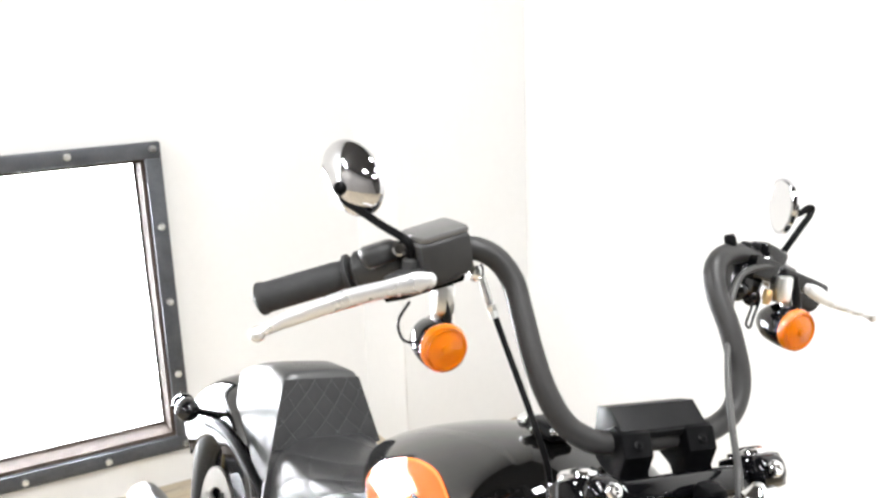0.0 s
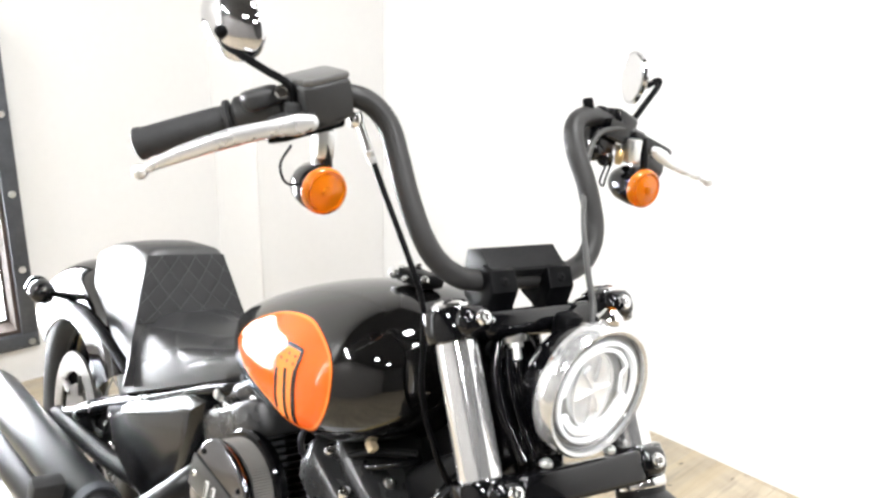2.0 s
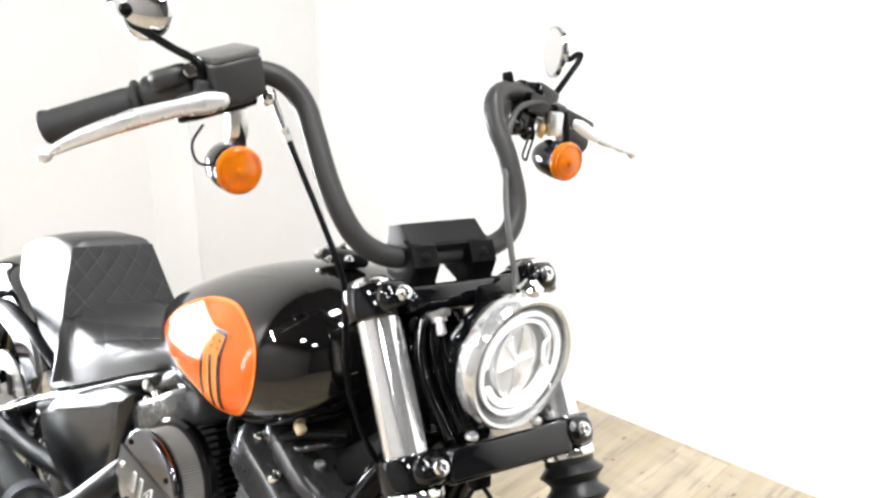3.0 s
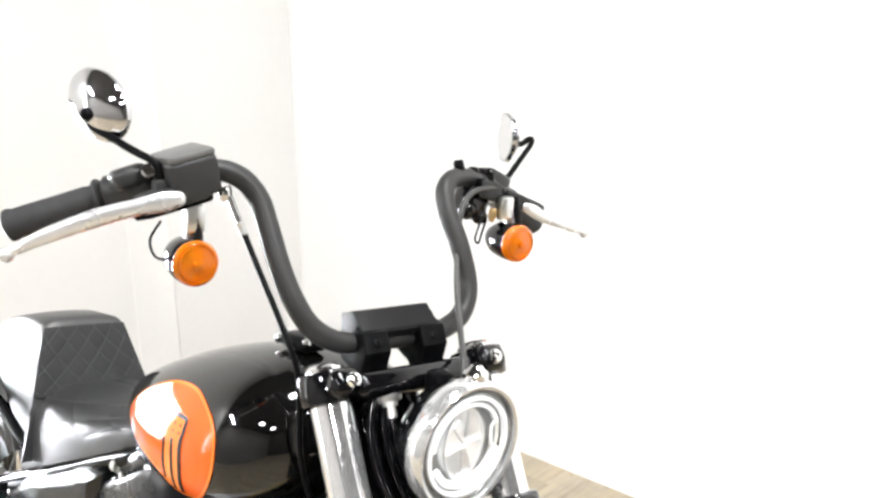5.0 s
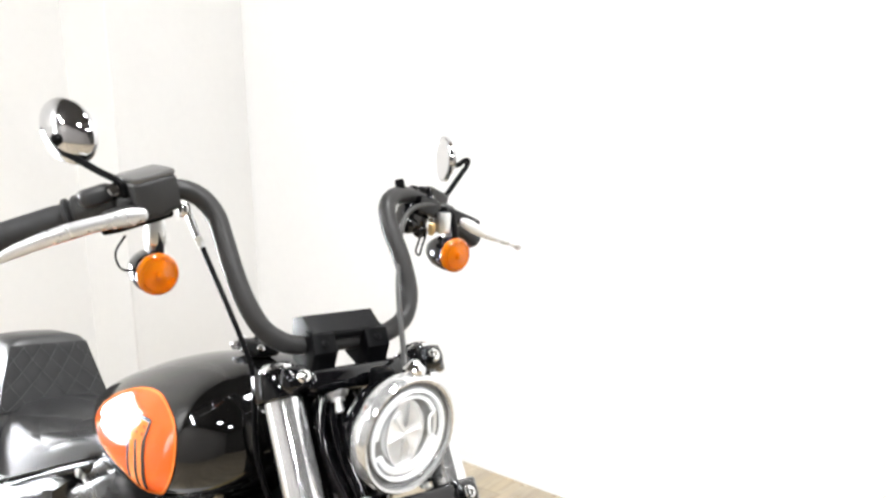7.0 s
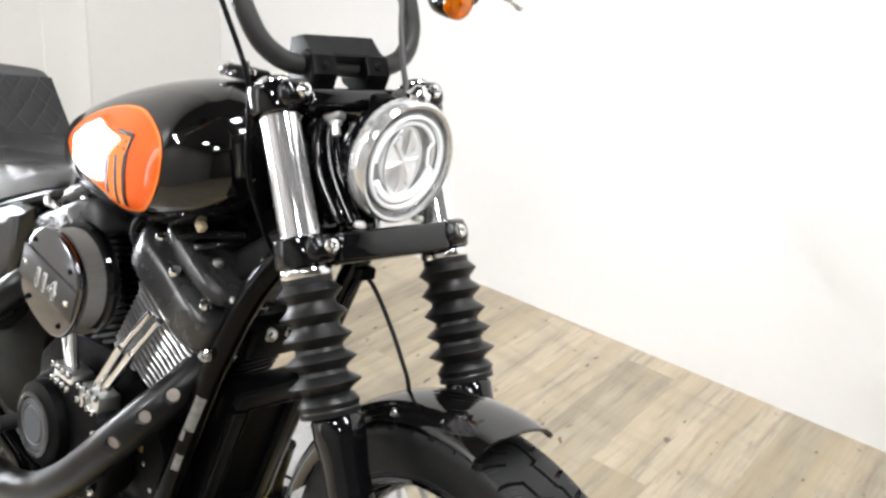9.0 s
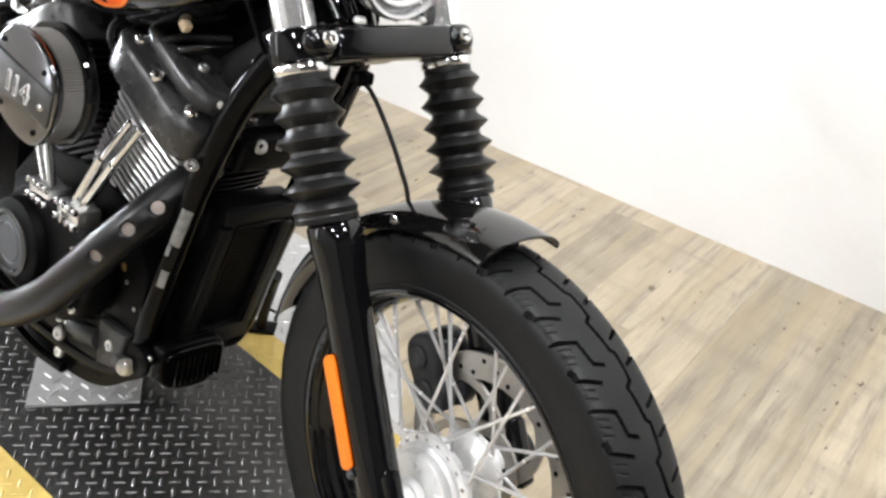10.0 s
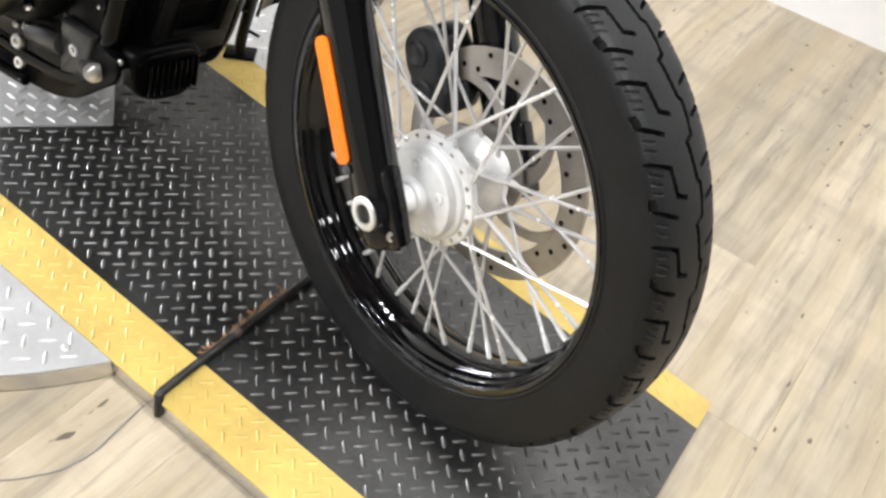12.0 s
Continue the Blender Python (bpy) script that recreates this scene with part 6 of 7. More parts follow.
# -- downtubes, oil cooler, regulator --
for sg in (-1, 1):
    part("downtube", G().tube(spline([(-0.350, sg * 0.035, 0.825), (-0.378, sg * 0.070, 0.768), (-0.414, sg * 0.090, 0.692), (-0.452, sg * 0.098, 0.580), (-0.486, sg * 0.100, 0.460), (-0.516, sg * 0.100, 0.345), (-0.545, sg * 0.100, 0.235), (-0.60, sg * 0.105, 0.175), (-0.75, sg * 0.11, 0.150), (-0.95, sg * 0.115, 0.150), (-1.15, sg * 0.115, 0.20)], 6), 0.0195, 18), FRAME_BLACK, bike, "gloss black frame downtube")
part("neck_gusset", G().prism([(-0.340, 0.830), (-0.385, 0.870), (-0.52, 0.760), (-0.50, 0.70), (-0.385, 0.755)], -0.035, 0.035, frame_m((0, 0, 0), (1, 0, 0), (0, 0, 1)), 0.006), SATIN_BLACK, bike)


def label_on_tube(p0, p1, mid, spread, r=0.0201):
    """A thin label wrapped part of the way round a straight tube."""
    p0, p1 = Vector(p0), Vector(p1)
    ax = (p1 - p0).normalized()
    n = (Vector(mid) - ax * Vector(mid).dot(ax)).normalized()
    b = ax.cross(n)
    rows = []
    for q in (0.0, 0.25, 0.5, 0.75, 1.0):
        rows.append([p0.lerp(p1, q) + (n * math.cos(a) + b * math.sin(a)) * r for a in [spread * (j / 4 - 1) for j in range(9)]])
    return G().loft(rows, False)


for q0, q1, sp, mid in (((-0.4690, -0.0990, 0.521), (-0.4868, -0.1000, 0.458), 0.42, (0.62, -0.78, 0)), ((-0.4868, -0.1000, 0.457), (-0.4922, -0.1000, 0.437), 0.16, (0.35, -0.93, 0)), ((-0.4990, -0.1000, 0.412), (-0.5070, -0.1000, 0.381), 0.30, (0.66, -0.75, 0))):
    part("frame_label", label_on_tube(q0, q1, mid, sp), LABEL_FOIL, bike, "scuffed grey foil label on the downtube")
for q, d, r in (((-0.515, -0.078, 0.700), (0.42, -0.15, 0.91), 0.0085), ((-0.4325, -0.107, 0.680), (-0.2, -0.95, 0.1), 0.005)):
    part("cover_bolt", domebolt(G(), Vector(q), Vector(d).normalized(), r, r * 0.8), ALLOY, bike, "bright cover bolt")
part("wire_plug", G().box((-0.524, -0.110, 0.757), (0.016, 0.012, 0.014), Matrix.Rotation(radians(35), 4, "Y"), 0.003, 2), PLUG_BEIGE, bike, "beige wire plug under the tank")
part("vent_hose", G().tube(spline([(-0.560, -0.090, 0.712), (-0.530, -0.103, 0.722), (-0.505, -0.085, 0.735), (-0.490, -0.050, 0.742)], 6), 0.005, 10), BLACK_PAINT, bike, "thin black hose")
CMX = Matrix.Translation((-0.500, 0.008, 0.385)) @ Matrix.Rotation(radians(14), 4, "Y")
cooler = part("oil_cooler", G().box((0, 0, 0), (0.040, 0.136, 0.285), CMX, 0.010, 2), SATIN_BLACK, bike, "black oil cooler behind the wheel")
for yy, zz, wy, wz in ((0, 0.128, 0.134, 0.026), (0, -0.122, 0.134, 0.040), (-0.055, 0, 0.024, 0.215), (0.055, 0, 0.024, 0.215)):
    part("cooler_frame", G().box(CMX @ Vector((0.025, yy, zz)), (0.014, wy, wz), CMX.to_3x3().to_4x4(), 0.004), PLASTIC_BLACK, cooler)
for yy, zz, wy, wz in ((0, 0.114, 0.090, 0.003), (0, -0.101, 0.090, 0.003), (-0.0435, 0.006, 0.003, 0.215), (0.0435, 0.006, 0.003, 0.215)):
    part("frame_lip", G().box(CMX @ Vector((0.0325, yy, zz)), (0.004, wy, wz), CMX.to_3x3().to_4x4(), 0.001, 1), FRAME_BLACK, cooler)
for k in range(30):
    part("cooling_fin", G().box(CMX @ Vector((0.0205, 0, -0.094 + k * 0.0069)), (0.003, 0.086, 0.0016), CMX.to_3x3().to_4x4()), SATIN_BLACK, cooler)
# the regulator: a rounded black block with upright ribs under a lip
reg_out = rounded([(-0.100, 0.252), (-0.086, 0.268), (-0.012, 0.270), (0.012, 0.260), (0.020, 0.240), (0.012, 0.226), (0.011, 0.200), (-0.012, 0.182), (-0.056, 0.184), (-0.086, 0.198), (-0.100, 0.226)], 4)
REG_M = Matrix(((0, 0, 1, 0), (1, 0, 0, 0), (0, 1, 0, 0), (0, 0, 0, 1)))
regob = part("voltage_regulator", G().prism(reg_out, -0.540, -0.484, REG_M, 0.008, 3), SATIN_BLACK, bike, "black ribbed regulator under the cooler")
for k in range(9):
    part("rib", G().box((-0.4815, -0.074 + k * 0.0102, 0.2235), (0.010, 0.0036, 0.050), None, 0.0014, 2), FRAME_BLACK, regob)
part("lip", G().tube(spline([(-0.484, -0.090, 0.248), (-0.480, -0.080, 0.259), (-0.480, -0.014, 0.261), (-0.482, 0.008, 0.252)], 6), 0.0035, 8), FRAME_BLACK, regob)
part("plug", G().box((-0.500, -0.106, 0.232), (0.026, 0.016, 0.024), None, 0.004), CONTROL_GREY, regob, "charcoal wire plug")
part("horn", G().lathe([(0.048, 0), (0.052, 0.008), (0.050, 0.02), (0.02, 0.03)], (-0.596, -0.088, 0.302), (0.2, -1, 0), 28), SATIN_BLACK, bike, "round black horn")
part("horn_rim", G().lathe([(0.0465, 0.020), (0.0485, 0.0235), (0.0505, 0.020)], (-0.596, -0.090, 0.302), (0.2, -1, 0), 36, False), STEEL_DARK, bike)
# small bright blocks added for the scattered glints on the horn rim
for q in (0.2, 1.1, 2.6, 3.6, 4.4, 5.3):
    part("rim_glint", G().box((-0.596 + 0.049 * math.cos(q), -0.114, 0.302 + 0.049 * math.sin(q)), (0.007, 0.005, 0.007), Matrix.Rotation(-q, 4, "Y"), 0.0015), ALLOY, bike)
part("wire_terminal", G().box((-0.586, -0.112, 0.366), (0.012, 0.010, 0.014), None, 0.003), BRASS, bike, "brass wire terminal above the horn")

# -- V-twin engine --
crank = G().prism([(-0.93, 0.21), (-0.93, 0.38), (-0.86, 0.46), (-0.70, 0.485), (-0.58, 0.46), (-0.525, 0.38), (-0.53, 0.25), (-0.60, 0.185), (-0.85, 0.175)], -0.11, 0.115, frame_m((0, 0, 0), (1, 0, 0), (0, 0, 1)), 0.012)
engine = part("crankcase", crank, WRINKLE_BLACK, bike, "black engine crankcase")
trans = G().prism([(-1.16, 0.24), (-1.16, 0.40), (-1.10, 0.46), (-0.93, 0.46), (-0.93, 0.22), (-1.05, 0.20)], -0.12, 0.11, frame_m((0, 0, 0), (1, 0, 0), (0, 0, 1)), 0.012)
part("gearbox", trans, WRINKLE_BLACK, bike, "black gearbox casing")


def cylinder(base, top, name, edge_mat):
    """A finned barrel and a rocker box from base to top, in the bike's plane."""
    base, top = Vector(base), Vector(top)
    ax = (top - base).normalized()
    L = (top - base).length
    sidev = Vector((0, 1, 0))
    M = Matrix.Translation(base) @ Matrix((sidev.cross(ax), sidev, ax)).transposed().to_4x4()
    core = part(name, G().lathe([(0.060, 0), (0.060, L)], base, ax, 28), SATIN_BLACK, bike, "black finned cylinder")
    for k in range(16):
        d = 0.012 + k * (L * 0.94 - 0.012) / 15
        w = 0.080 if k < 11 else 0.086
        out = rounded([(-w, -0.082), (-w * 0.6, -0.102), (w * 0.6, -0.102), (w, -0.082), (w, 0.082), (w * 0.6, 0.102), (-w * 0.6, 0.102), (-w, 0.082)], 3)
        part("fin", G().prism(out, d - 0.0016, d + 0.0016, M), SATIN_BLACK, core)
        edge = [M @ Vector((x, y, d)) for x, y in out]
        near = [p for p in edge if p.y < base.y - 0.05]
        near.sort(key=lambda p: p.x)
        part("fin_edge", G().tube(near, 0.0033, 8, False), edge_mat, core, "machined fin edge")
    return M, L


f_M, f_L = cylinder((-0.655, 0, 0.448), (-0.570, 0, 0.632), "front_cylinder", FIN_ALLOY)
r_M, r_L = cylinder((-0.770, 0, 0.448), (-0.866, 0, 0.618), "rear_cylinder", STEEL_DARK)


def rocker(M, L, name, sg):
    lower = rounded([(-0.100, -0.125), (0.0, -0.137), (0.100, -0.125), (0.112, 0.0), (0.100, 0.125), (0.0, 0.135), (-0.100, 0.125), (-0.110, 0.0)], 4)
    box = part(name, G().prism(lower, L * 0.94, L + 0.050, M, 0.010, 3), GREY_BLACK, bike, "charcoal rocker box")
    up = rounded([(-0.082, -0.100), (0.0, -0.118), (0.082, -0.100), (0.094, 0.0), (0.082, 0.100), (-0.082, 0.100), (-0.092, 0.0)], 4)
    part("rocker_cover", G().prism(up, L + 0.051, L + 0.085, M, 0.014, 3), GREY_BLACK, box, "charcoal rocker cover")
    for x, y in ((-0.070, -0.112), (0.070, -0.112), (0.0, -0.125), (0.086, -0.02), (0.086, 0.05)):
        part("bolt", domebolt(G(), M @ Vector((x, y, L + 0.050)), M.to_3x3() @ Vector((0, -0.2, 1)), 0.010, 0.009), CHROME, box, "chrome head bolt")
    return box


rocker(f_M, f_L, "front_rocker_box", 1)
rocker(r_M, r_L, "rear_rocker_box", -1)
em = part("engine_mount", G().box((-0.452, -0.012, 0.606), (0.050, 0.105, 0.055), Matrix.Rotation(radians(12), 4, "Y"), 0.010, 3), SATIN_BLACK, bike, "black front engine mount")
for yy, r in ((-0.034, 0.0105), (0.000, 0.0085)):
    part("bolt", domebolt(G(), (-0.428, yy, 0.618), (1, -0.25, 0.35), r, r * 0.8), ALLOY, em, "bright mount bolt")
# pushrod tubes and tappet blocks
for (bx, tx, bz, tz, ty) in ((-0.655, -0.545, 0.430, 0.605, -0.142), (-0.672, -0.585, 0.432, 0.600, -0.132), (-0.735, -0.800, 0.440, 0.585, -0.142), (-0.752, -0.835, 0.440, 0.575, -0.132)):
    g = G().tube([(bx, -0.155, bz), (bx + (tx - bx) * 0.6, -0.150, bz + (tz - bz) * 0.6)], 0.0078, 14)
    g.tube([(bx + (tx - bx) * 0.55, -0.150, bz + (tz - bz) * 0.55), (tx, ty, tz)], 0.0058, 14)
    part("pushrod_tube", g, CHROME, bike, "chrome pushrod tube")
for cx in (-0.662, -0.745):
    tb = part("tappet_block", G().box((cx, -0.150, 0.425), (0.062, 0.040, 0.036), None, 0.006, 2), ALLOY, bike, "polished tappet block")
    for dx in (-0.024, -0.008, 0.008, 0.024):
        for dz in (-0.01, 0.014):
            part("bolt", domebolt(G(), (cx + dx, -0.170, 0.425 + dz), (0, -1, 0.3), 0.0058, 0.007), CHROME, tb)
# cam cover with its round cap
cam_out = rounded([(-0.850, 0.300), (-0.835, 0.385), (-0.775, 0.425), (-0.690, 0.430), (-0.615, 0.405), (-0.590, 0.340), (-0.615, 0.270), (-0.690, 0.235), (-0.790, 0.235)], 4)
cc = part("cam_cover", G().prism(cam_out, 0.115, 0.172, frame_m((0, 0, 0), (1, 0, 0), (0, 0, 1)), 0.014, 3), WRINKLE_BLACK, bike, "matte black cam cover")
part("barrel", G().lathe([(0.072, 0.0), (0.070, 0.018), (0.062, 0.024)], (-0.768, -0.172, 0.335), (0, -1, 0), 40), WRINKLE_BLACK, cc, m=None)
part("cap_ring", G().lathe([(0.052, 0.024), (0.054, 0.028), (0.047, 0.030), (0.045, 0.027)], (-0.768, -0.172, 0.335), (0, -1, 0), 40, False), GREY_BLACK, cc)
part("cap_badge", G().lathe([(0.044, 0.026), (0.034, 0.028), (0.032, 0.026), (0.030, 0.0285), (0.016, 0.0290), (0.0001, 0.0295)], (-0.768, -0.172, 0.335), (0, -1, 0), 36), STEEL_DARK, cc, "dull round badge")
for q in ((-0.625, -0.174, 0.385), (-0.615, -0.174, 0.290), (-0.700, -0.174, 0.245), (-0.665, -0.174, 0.425)):
    part("bolt", domebolt(G(), q, (0, -1, 0), 0.0075, 0.006), CHROME, cc)
# air cleaner
AC = Vector((-0.708, -0.165, 0.613))
acn = Vector((0.06, -1, 0.03)).normalized()
ac = part("air_cleaner", G().lathe([(0.070, 0.0), (0.096, 0.002), (0.100, 0.008), (0.100, 0.016), (0.096, 0.020)], AC, acn, 48), BLACK_PAINT, bike, "black air cleaner with a number plate cover")
ac.matrix_local = Matrix.Translation(AC) @ Matrix.Rotation(radians(9), 4, "Y") @ Matrix.Diagonal((0.89, 1, 0.89, 1)) @ Matrix.Translation(-AC)
fil = G()
ringp = []
for k in range(240):
    a = 2 * math.pi * k / 240
    ringp.append((a, 0.088 if k % 2 else 0.0845))
ax_x = acn.orthogonal().normalized()
ax_y = acn.cross(ax_x)
fil.loft([[AC + acn * h + r * (math.cos(a) * ax_x + math.sin(a) * ax_y) for a, r in ringp] for h in (0.018, 0.050)])
part("filter_element", fil, FILTER, ac, "grey pleated filter element", sharp=20)
FM = frame_m(AC + acn * 0.050, Vector((1, 0.06, 0)), Vector((0, 0, 1)))
plate_out = rounded([(-0.083, -0.030), (-0.062, -0.066), (0.0, -0.086), (0.052, -0.080), (0.080, -0.040), (0.086, 0.020), (0.066, 0.064), (0.010, 0.088), (-0.050, 0.078), (-0.080, 0.034)], 4)
if FM.to_3x3().col[2].dot(acn) < 0:
    FM = FM @ Matrix.Diagonal((1, 1, -1, 1))
part("cover_plate", G().prism(plate_out, 0.0, 0.016, FM, 0.006, 3), BLACK_CHROME, ac, "dark chrome cover")
band = [(-0.0835, -0.026), (0.083, -0.030), (0.086, 0.028), (-0.081, 0.032)]
part("cover_band", G().prism(band, 0.0162, 0.0186, FM, 0.001), BAND, ac, "brushed dark band across the cover")
for x, z in ((-0.066, 0.004), (0.064, -0.003)):
    part("cover_screw", domebolt(G(), FM @ Vector((x, z, 0.0186)), acn, 0.006, 0.004), CHROME, ac, "chrome cover screw")
for x, z in ((-0.058, 0.050), (0.054, 0.050), (0.050, -0.056), (-0.050, -0.056)):
    part("cover_screw", domebolt(G(), FM @ Vector((x, z, 0.0150)), acn, 0.005, 0.004), SATIN_BLACK, ac)
zc = FM.to_3x3().col[2]
xc = Vector((1, 0.06, 0)).normalized()
for digit, dx in (("1", -0.0245), ("1", -0.0045), ("4", 0.0205)):
    for grow, lift, mt, lab in ((0.0014, 0.0196, HUB, "bright outlined numeral"), (-0.0007, 0.0204, BAND, "black face of the numeral")):
        font = bpy.data.curves.new("numeral", "FONT")
        font.body, font.size, font.extrude, font.offset, font.align_x, font.align_y = digit, 0.046, 0.0015, grow, "CENTER", "CENTER"
        tmp = new("numeral", font)
        dg = bpy.context.evaluated_depsgraph_get()
        num_me = bpy.data.meshes.new_from_object(tmp.evaluated_get(dg))
        bpy.data.objects.remove(tmp)
        num_me.materials.clear()
        num_me.materials.append(mt)
        num = new("numeral", num_me)
        num.parent = ac
        num.matrix_local = Matrix.Translation(FM @ Vector((dx, -0.004 + 0.03 * dx, lift))) @ Matrix((xc, zc.cross(xc), zc)).transposed().to_4x4()
        tagged(num, lab)

# -- exhaust --
front_pipe = spline([(-0.520, -0.045, 0.560), (-0.510, -0.082, 0.534), (-0.515, -0.120, 0.4975), (-0.5265, -0.150, 0.467), (-0.5485, -0.175, 0.4255), (-0.599, -0.190, 0.358), (-0.654, -0.200, 0.296), (-0.730, -0.205, 0.237), (-0.800, -0.208, 0.204), (-0.860, -0.210, 0.195), (-0.950, -0.211, 0.185), (-1.10, -0.213, 0.205), (-1.22, -0.215, 0.222)], 6)
shield = G().tube(front_pipe, 0.0295, 32).data("front_exhaust_pipe", EXHAUST_BLACK)
ex = part("front_exhaust_pipe", shield, EXHAUST_BLACK, bike, "satin black exhaust pipe with a drilled shield")
cutter, seats = G(), []
for px_, pz_ in ((-0.515, 0.500), (-0.527, 0.466), (-0.550, 0.424)):
    q = min(front_pipe, key=lambda v: (v.x - px_) ** 2 + (v.z - pz_) ** 2)
    k_ = front_pipe.index(q)
    tg = (front_pipe[k_ + 1] - front_pipe[k_ - 1]).normalized()
    nrm = Vector((0.72, -0.50, 0.48))
    nrm = (nrm - nrm.dot(tg) * tg).normalized()
    seats.append((q, nrm))
    cutter.lathe([(0.0100, 0.0235), (0.0100, 0.0340)], q, nrm, 28)
drill = new("drill", cutter.data("drill", EXHAUST_BLACK))
cut = ex.modifiers.new("holes", "BOOLEAN")
cut.object, cut.operation, cut.solver = drill, "DIFFERENCE", "EXACT"
ex.parent = None
cut_me = bpy.data.meshes.new_from_object(ex.evaluated_get(bpy.context.evaluated_depsgraph_get()))
ex.modifiers.clear()
ex.data, ex.parent = cut_me, bike
bpy.data.objects.remove(drill)
for q, nrm in seats:
    part("shield_hole", G().lathe([(0.0097, 0.0225), (0.0097, 0.0240), (0.0001, 0.0250)], q, nrm, 24), HEADER_STEEL, ex, "round hole in the heat shield")
part("flange_nut", domebolt(G(), (-0.452, -0.122, 0.590), (0.6, -0.7, 0.3), 0.011, 0.010), CHROME, ex)
part("rear_exhaust_pipe", G().tube(spline([(-0.905, -0.11, 0.550), (-0.900, -0.165, 0.530), (-0.935, -0.195, 0.485), (-1.000, -0.205, 0.428), (-1.070, -0.215, 0.383), (-1.150, -0.222, 0.355)], 6), 0.027, 22), EXHAUST_BLACK, bike, "satin black exhaust pipe")
for pts, nm in (([(-1.08, -0.222, 0.372), (-1.14, -0.228, 0.364), (-1.22, -0.232, 0.360), (-1.75, -0.246, 0.345), (-1.80, -0.247, 0.343)], 1), ([(-1.18, -0.222, 0.218), (-1.24, -0.225, 0.226), (-1.32, -0.228, 0.232), (-1.84, -0.243, 0.240), (-1.89, -0.244, 0.241)], 2)):
    mf = part("muffler", G().tube(pts, [0.030, 0.040, 0.0465, 0.0465, 0.040], 32), EXHAUST_BLACK, bike, "long satin black muffler")
    part("muffler_band", G().tube([Vector(pts[1]), Vector(pts[1]) + Vector((-0.022, -0.001, 0))], [0.045, 0.047], 28), STEEL_DARK, mf)
# passenger and rider pegs, brake pedal, lower hardware
part("passenger_peg", G().box((-1.215, -0.300, 0.365), (0.036, 0.060, 0.085), Matrix.Rotation(radians(12), 4, "Y"), 0.008, 2), GRIP_RUBBER, bike, "folded black passenger peg")
peg = part("rider_peg", G().tube([(-0.905, -0.16, 0.262), (-0.905, -0.275, 0.262)], [0.013, 0.017], 16), GRIP_RUBBER, bike, "black rubber rider peg")
for k in range(6):
    part("peg_rib", G().lathe([(0.0175, 0), (0.019, 0.003), (0.0175, 0.006)], (-0.905, -0.19 - 0.014 * k, 0.262), (0, -1, 0), 14), GRIP_RUBBER, peg)
part("brake_pedal", G().tube(spline([(-0.93, -0.135, 0.170), (-0.86, -0.135, 0.128), (-0.78, -0.132, 0.112), (-0.70, -0.128, 0.118)], 6), 0.0085, 12), FRAME_BLACK, bike, "black brake pedal")
XZ = frame_m((0, 0, 0), (1, 0, 0), (0, 0, 1))
foot_out = rounded([(-0.83, 0.092), (-0.74, 0.104), (-0.66, 0.118), (-0.595, 0.142), (-0.54, 0.186), (-0.498, 0.222), (-0.494, 0.250), (-0.53, 0.262), (-0.60, 0.262), (-0.68, 0.235), (-0.83, 0.215)], 4)
part("mount_plate", G().prism(foot_out, 0.100, 0.121, XZ, 0.005), SATIN_BLACK, bike, "black footrest bracket")
mc = part("master_cylinder", G().prism(rounded([(-0.614, 0.258), (-0.606, 0.266), (-0.548, 0.270), (-0.543, 0.262), (-0.555, 0.206), (-0.562, 0.200), (-0.606, 0.184), (-0.613, 0.190)], 3), 0.088, 0.128, XZ, 0.005, 3), CONTROL_GREY, bike, "charcoal rear brake cylinder")
part("sight_ring", G().lathe([(0.0045, 0.0), (0.0055, 0.003), (0.0085, 0.003), (0.0095, 0.0)], (-0.580, -0.1278, 0.232), (0, -1, 0), 20, False), ALLOY, mc)
part("cylinder_barrel", G().tube([(-0.700, -0.120, 0.200), (-0.672, -0.120, 0.208), (-0.670, -0.120, 0.2085), (-0.612, -0.120, 0.224)], [0.0125, 0.0135, 0.0185, 0.0185], 20), CONTROL_GREY, mc)
for q, r in (((-0.725, -0.122, 0.172), 0.0135), ((-0.721, -0.122, 0.138), 0.0115), ((-0.733, -0.122, 0.196), 0.0065), ((-0.703, -0.122, 0.206), 0.0095), ((-0.497, -0.112, 0.252), 0.005)):
    part("bracket_bolt", domebolt(G(), q, (0.15, -1, 0.2), r * 0.92, r * 0.7), ALLOY, bike, "bright bracket bolt")
part("peg_mount", G().tube([(-0.560, -0.122, 0.216), (-0.533, -0.128, 0.222)], [0.013, 0.014], 18), CONTROL_GREY, bike, "charcoal peg mount")
part("peg_bolt", hexbolt(G(), (-0.531, -0.129, 0.2225), (1, -0.45, 0.25), 0.0100, 0.009), ALLOY, bike, "bright bolt on the peg mount")
part("oil_pan", G().box((-0.79, 0, 0.160), (0.26, 0.19, 0.06), None, 0.015), SATIN_BLACK, bike)
part("wiring_loom", G().tube(spline([(-0.50, -0.05, 0.745), (-0.545, -0.09, 0.735), (-0.58, -0.11, 0.715), (-0.62, -0.10, 0.705), (-0.66, -0.08, 0.72)], 6), 0.006, 10), PLASTIC_BLACK, bike, "black wiring under the tank")
part("wiring_loom", G().tube(spline([(-0.66, -0.10, 0.735), (-0.675, -0.118, 0.71), (-0.668, -0.122, 0.685), (-0.65, -0.11, 0.665)], 6), 0.0045, 10), PLASTIC_BLACK, bike)
part("ignition_coil", G().box((-0.45, -0.02, 0.735), (0.13, 0.085, 0.05), Matrix.Rotation(radians(-38), 4, "Y"), 0.012, 3), PLASTIC_BLACK, bike, "black cover under the tank")
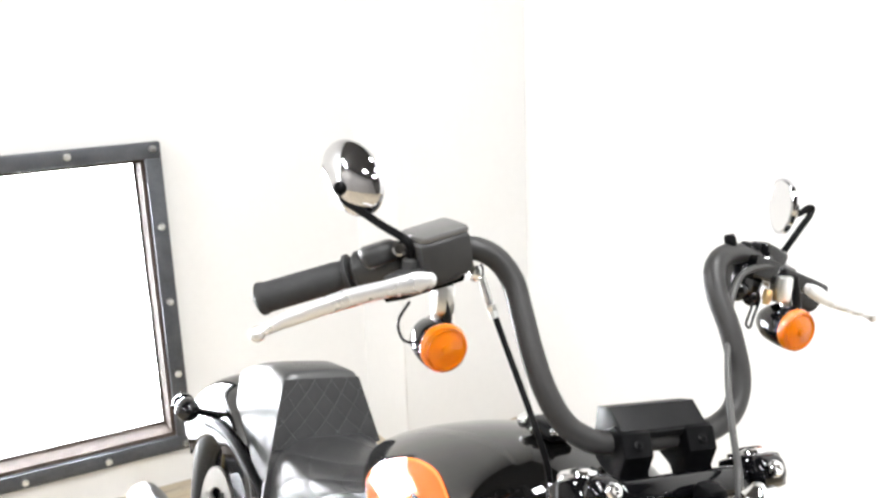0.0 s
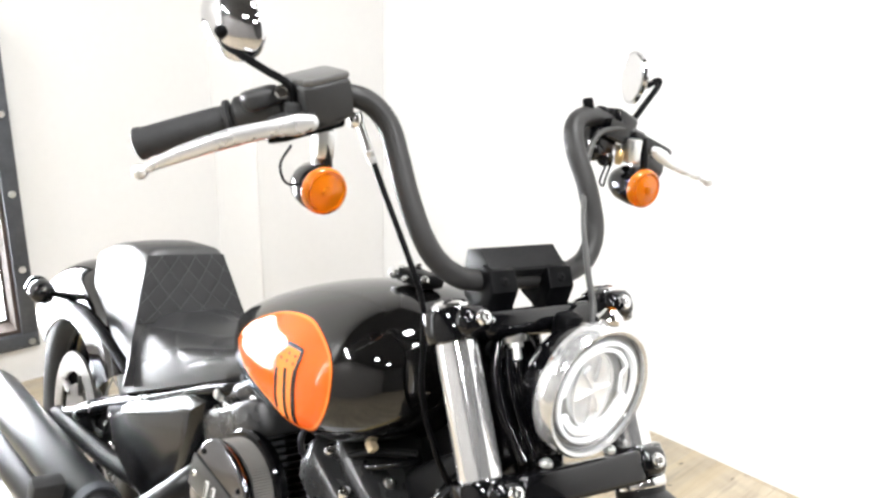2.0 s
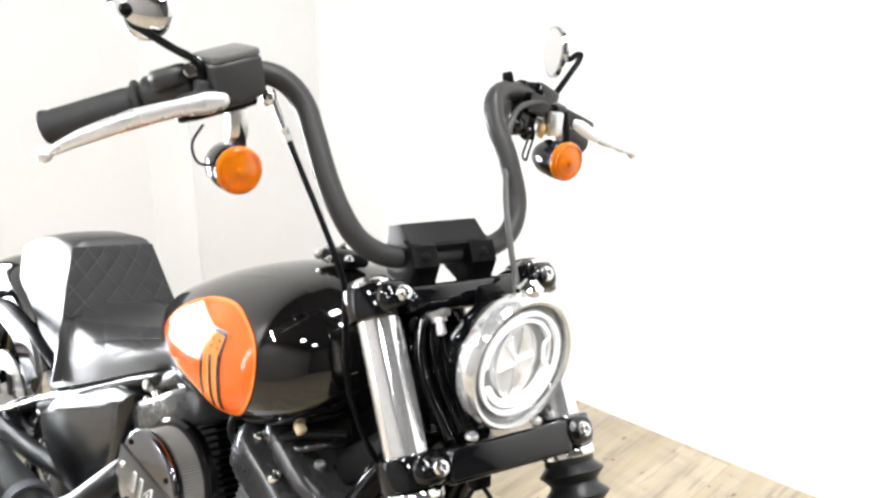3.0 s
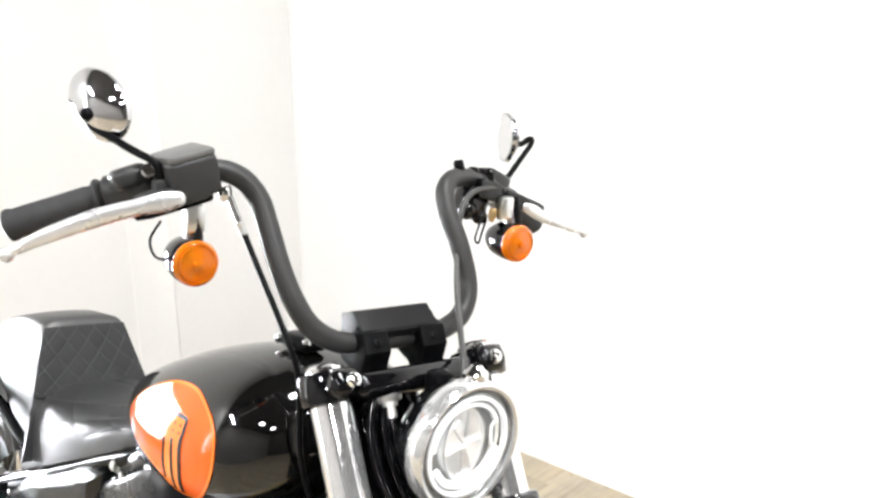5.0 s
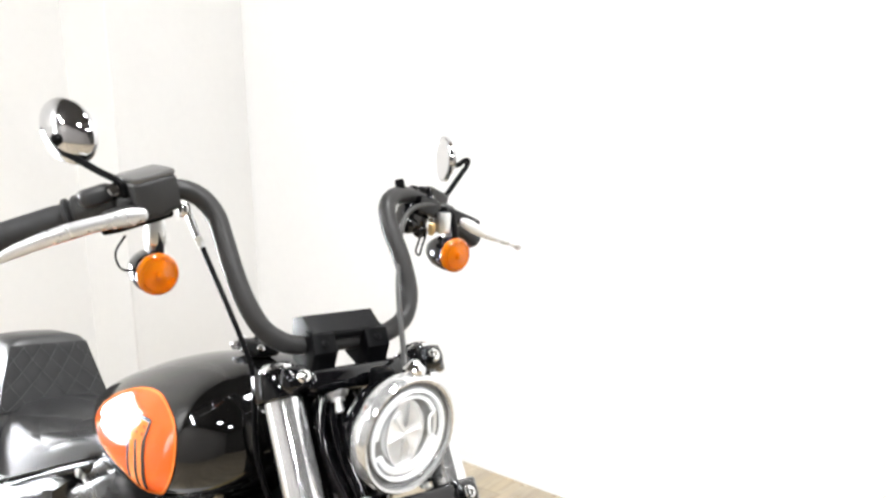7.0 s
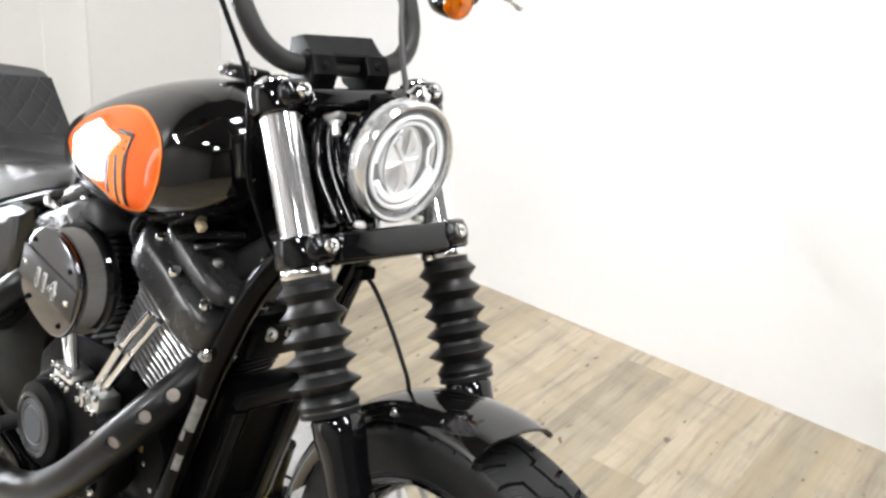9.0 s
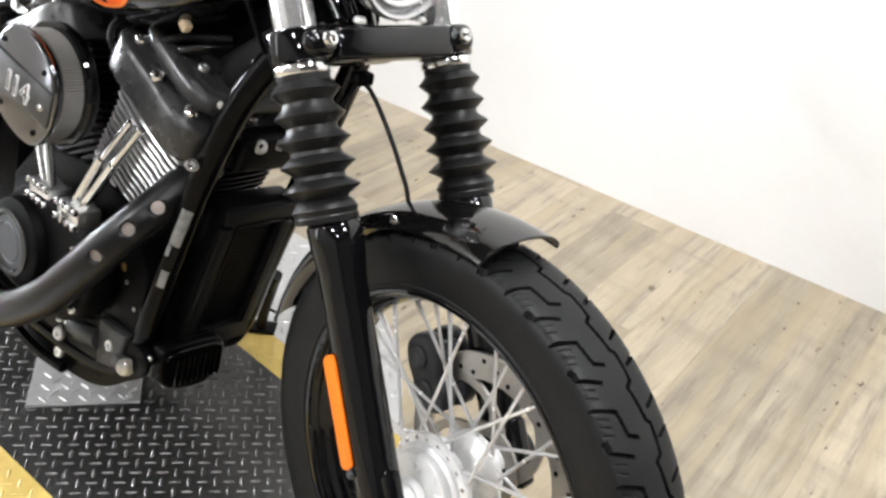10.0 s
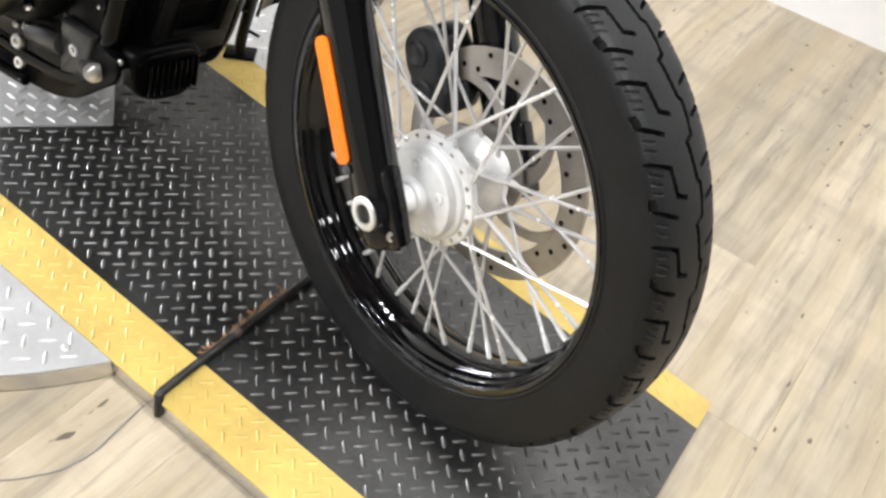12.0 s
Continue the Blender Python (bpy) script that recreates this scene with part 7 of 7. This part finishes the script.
for q in ((-0.522, -0.072, 0.692), (-0.40, -0.085, 0.745)):
    part("bolt_head", domebolt(G(), q, (0.2, -0.8, 0.4), 0.008, 0.008), CHROME, bike, "chrome bolt")
# side stand
stand = part("side_stand", G().tube(spline([(-0.720, 0.321, 0.074), (-0.700, 0.302, 0.120), (-0.655, 0.267, 0.206), (-0.618, 0.236, 0.262)], 5), 0.0105, 12), SATIN_BLACK, bike, "black side stand on the deck")
part("stand_foot", G().box((0, 0, 0), (0.060, 0.040, 0.008), Matrix.Translation((-0.724, 0.327, 0.0655)) @ Matrix.Rotation(radians(10.4), 4, "X") @ Matrix.Rotation(radians(40), 4, "Z"), 0.003), SATIN_BLACK, stand)
part("stand_pin", G().tube([(-0.690, 0.294, 0.140), (-0.665, 0.312, 0.132)], [0.004, 0.003], 8), SATIN_BLACK, stand)
part("stand_arm", G().tube([(-0.655, 0.267, 0.206), (-0.690, 0.190, 0.190), (-0.740, 0.110, 0.165)], 0.0095, 10), SATIN_BLACK, stand)

# ---- floor boards, one by one ----
floor = tagged(part("floor", G().box(((WX + EAST) / 2, (SOUTH + 1.45) / 2, -0.008), (EAST - WX, 1.45 - SOUTH, 0.006)), SUBFLOOR, None), "pale worn oak-look plank floor", "floor", kind="structure")
PW, PL = 0.152, 1.22


def board_mesh(length):
    return G().box((0, 0, -0.0025), (length - 0.0002, PW - 0.0002, 0.005), bev=0.00025, seg=1).data("plank", PLANK)


whole = board_mesh(PL)
turn = Matrix.Rotation(radians(95), 4, "Z")
across = turn.to_3x3() @ Vector((0, 1, 0))
along = turn.to_3x3() @ Vector((1, 0, 0))
random.seed(11)
for i in range(-34, 36):
    o = Vector((0.6, -0.6, 0)) + across * (i * PW)
    k0 = (SOUTH - o.y) / along.y
    k1 = (WALL_Y + WALL_M * o.x + 0.06 - o.y) / along.y
    k = k0 - random.random() * PL
    n = 0
    while k < k1:
        a, b = max(k, k0), min(k + PL, k1)
        c = o + along * ((a + b) / 2)
        if b - a > 0.02 and WX - 0.08 < c.x < EAST + 0.06:
            p = new("plank", whole if b - a > PL - 0.001 else board_mesh(b - a))
            p.parent = floor
            p.matrix_local = Matrix.Translation(c) @ turn @ (Matrix.Rotation(math.pi, 4, "Z") if (i * 7 + n) % 2 else Matrix())
        k += PL
        n += 1
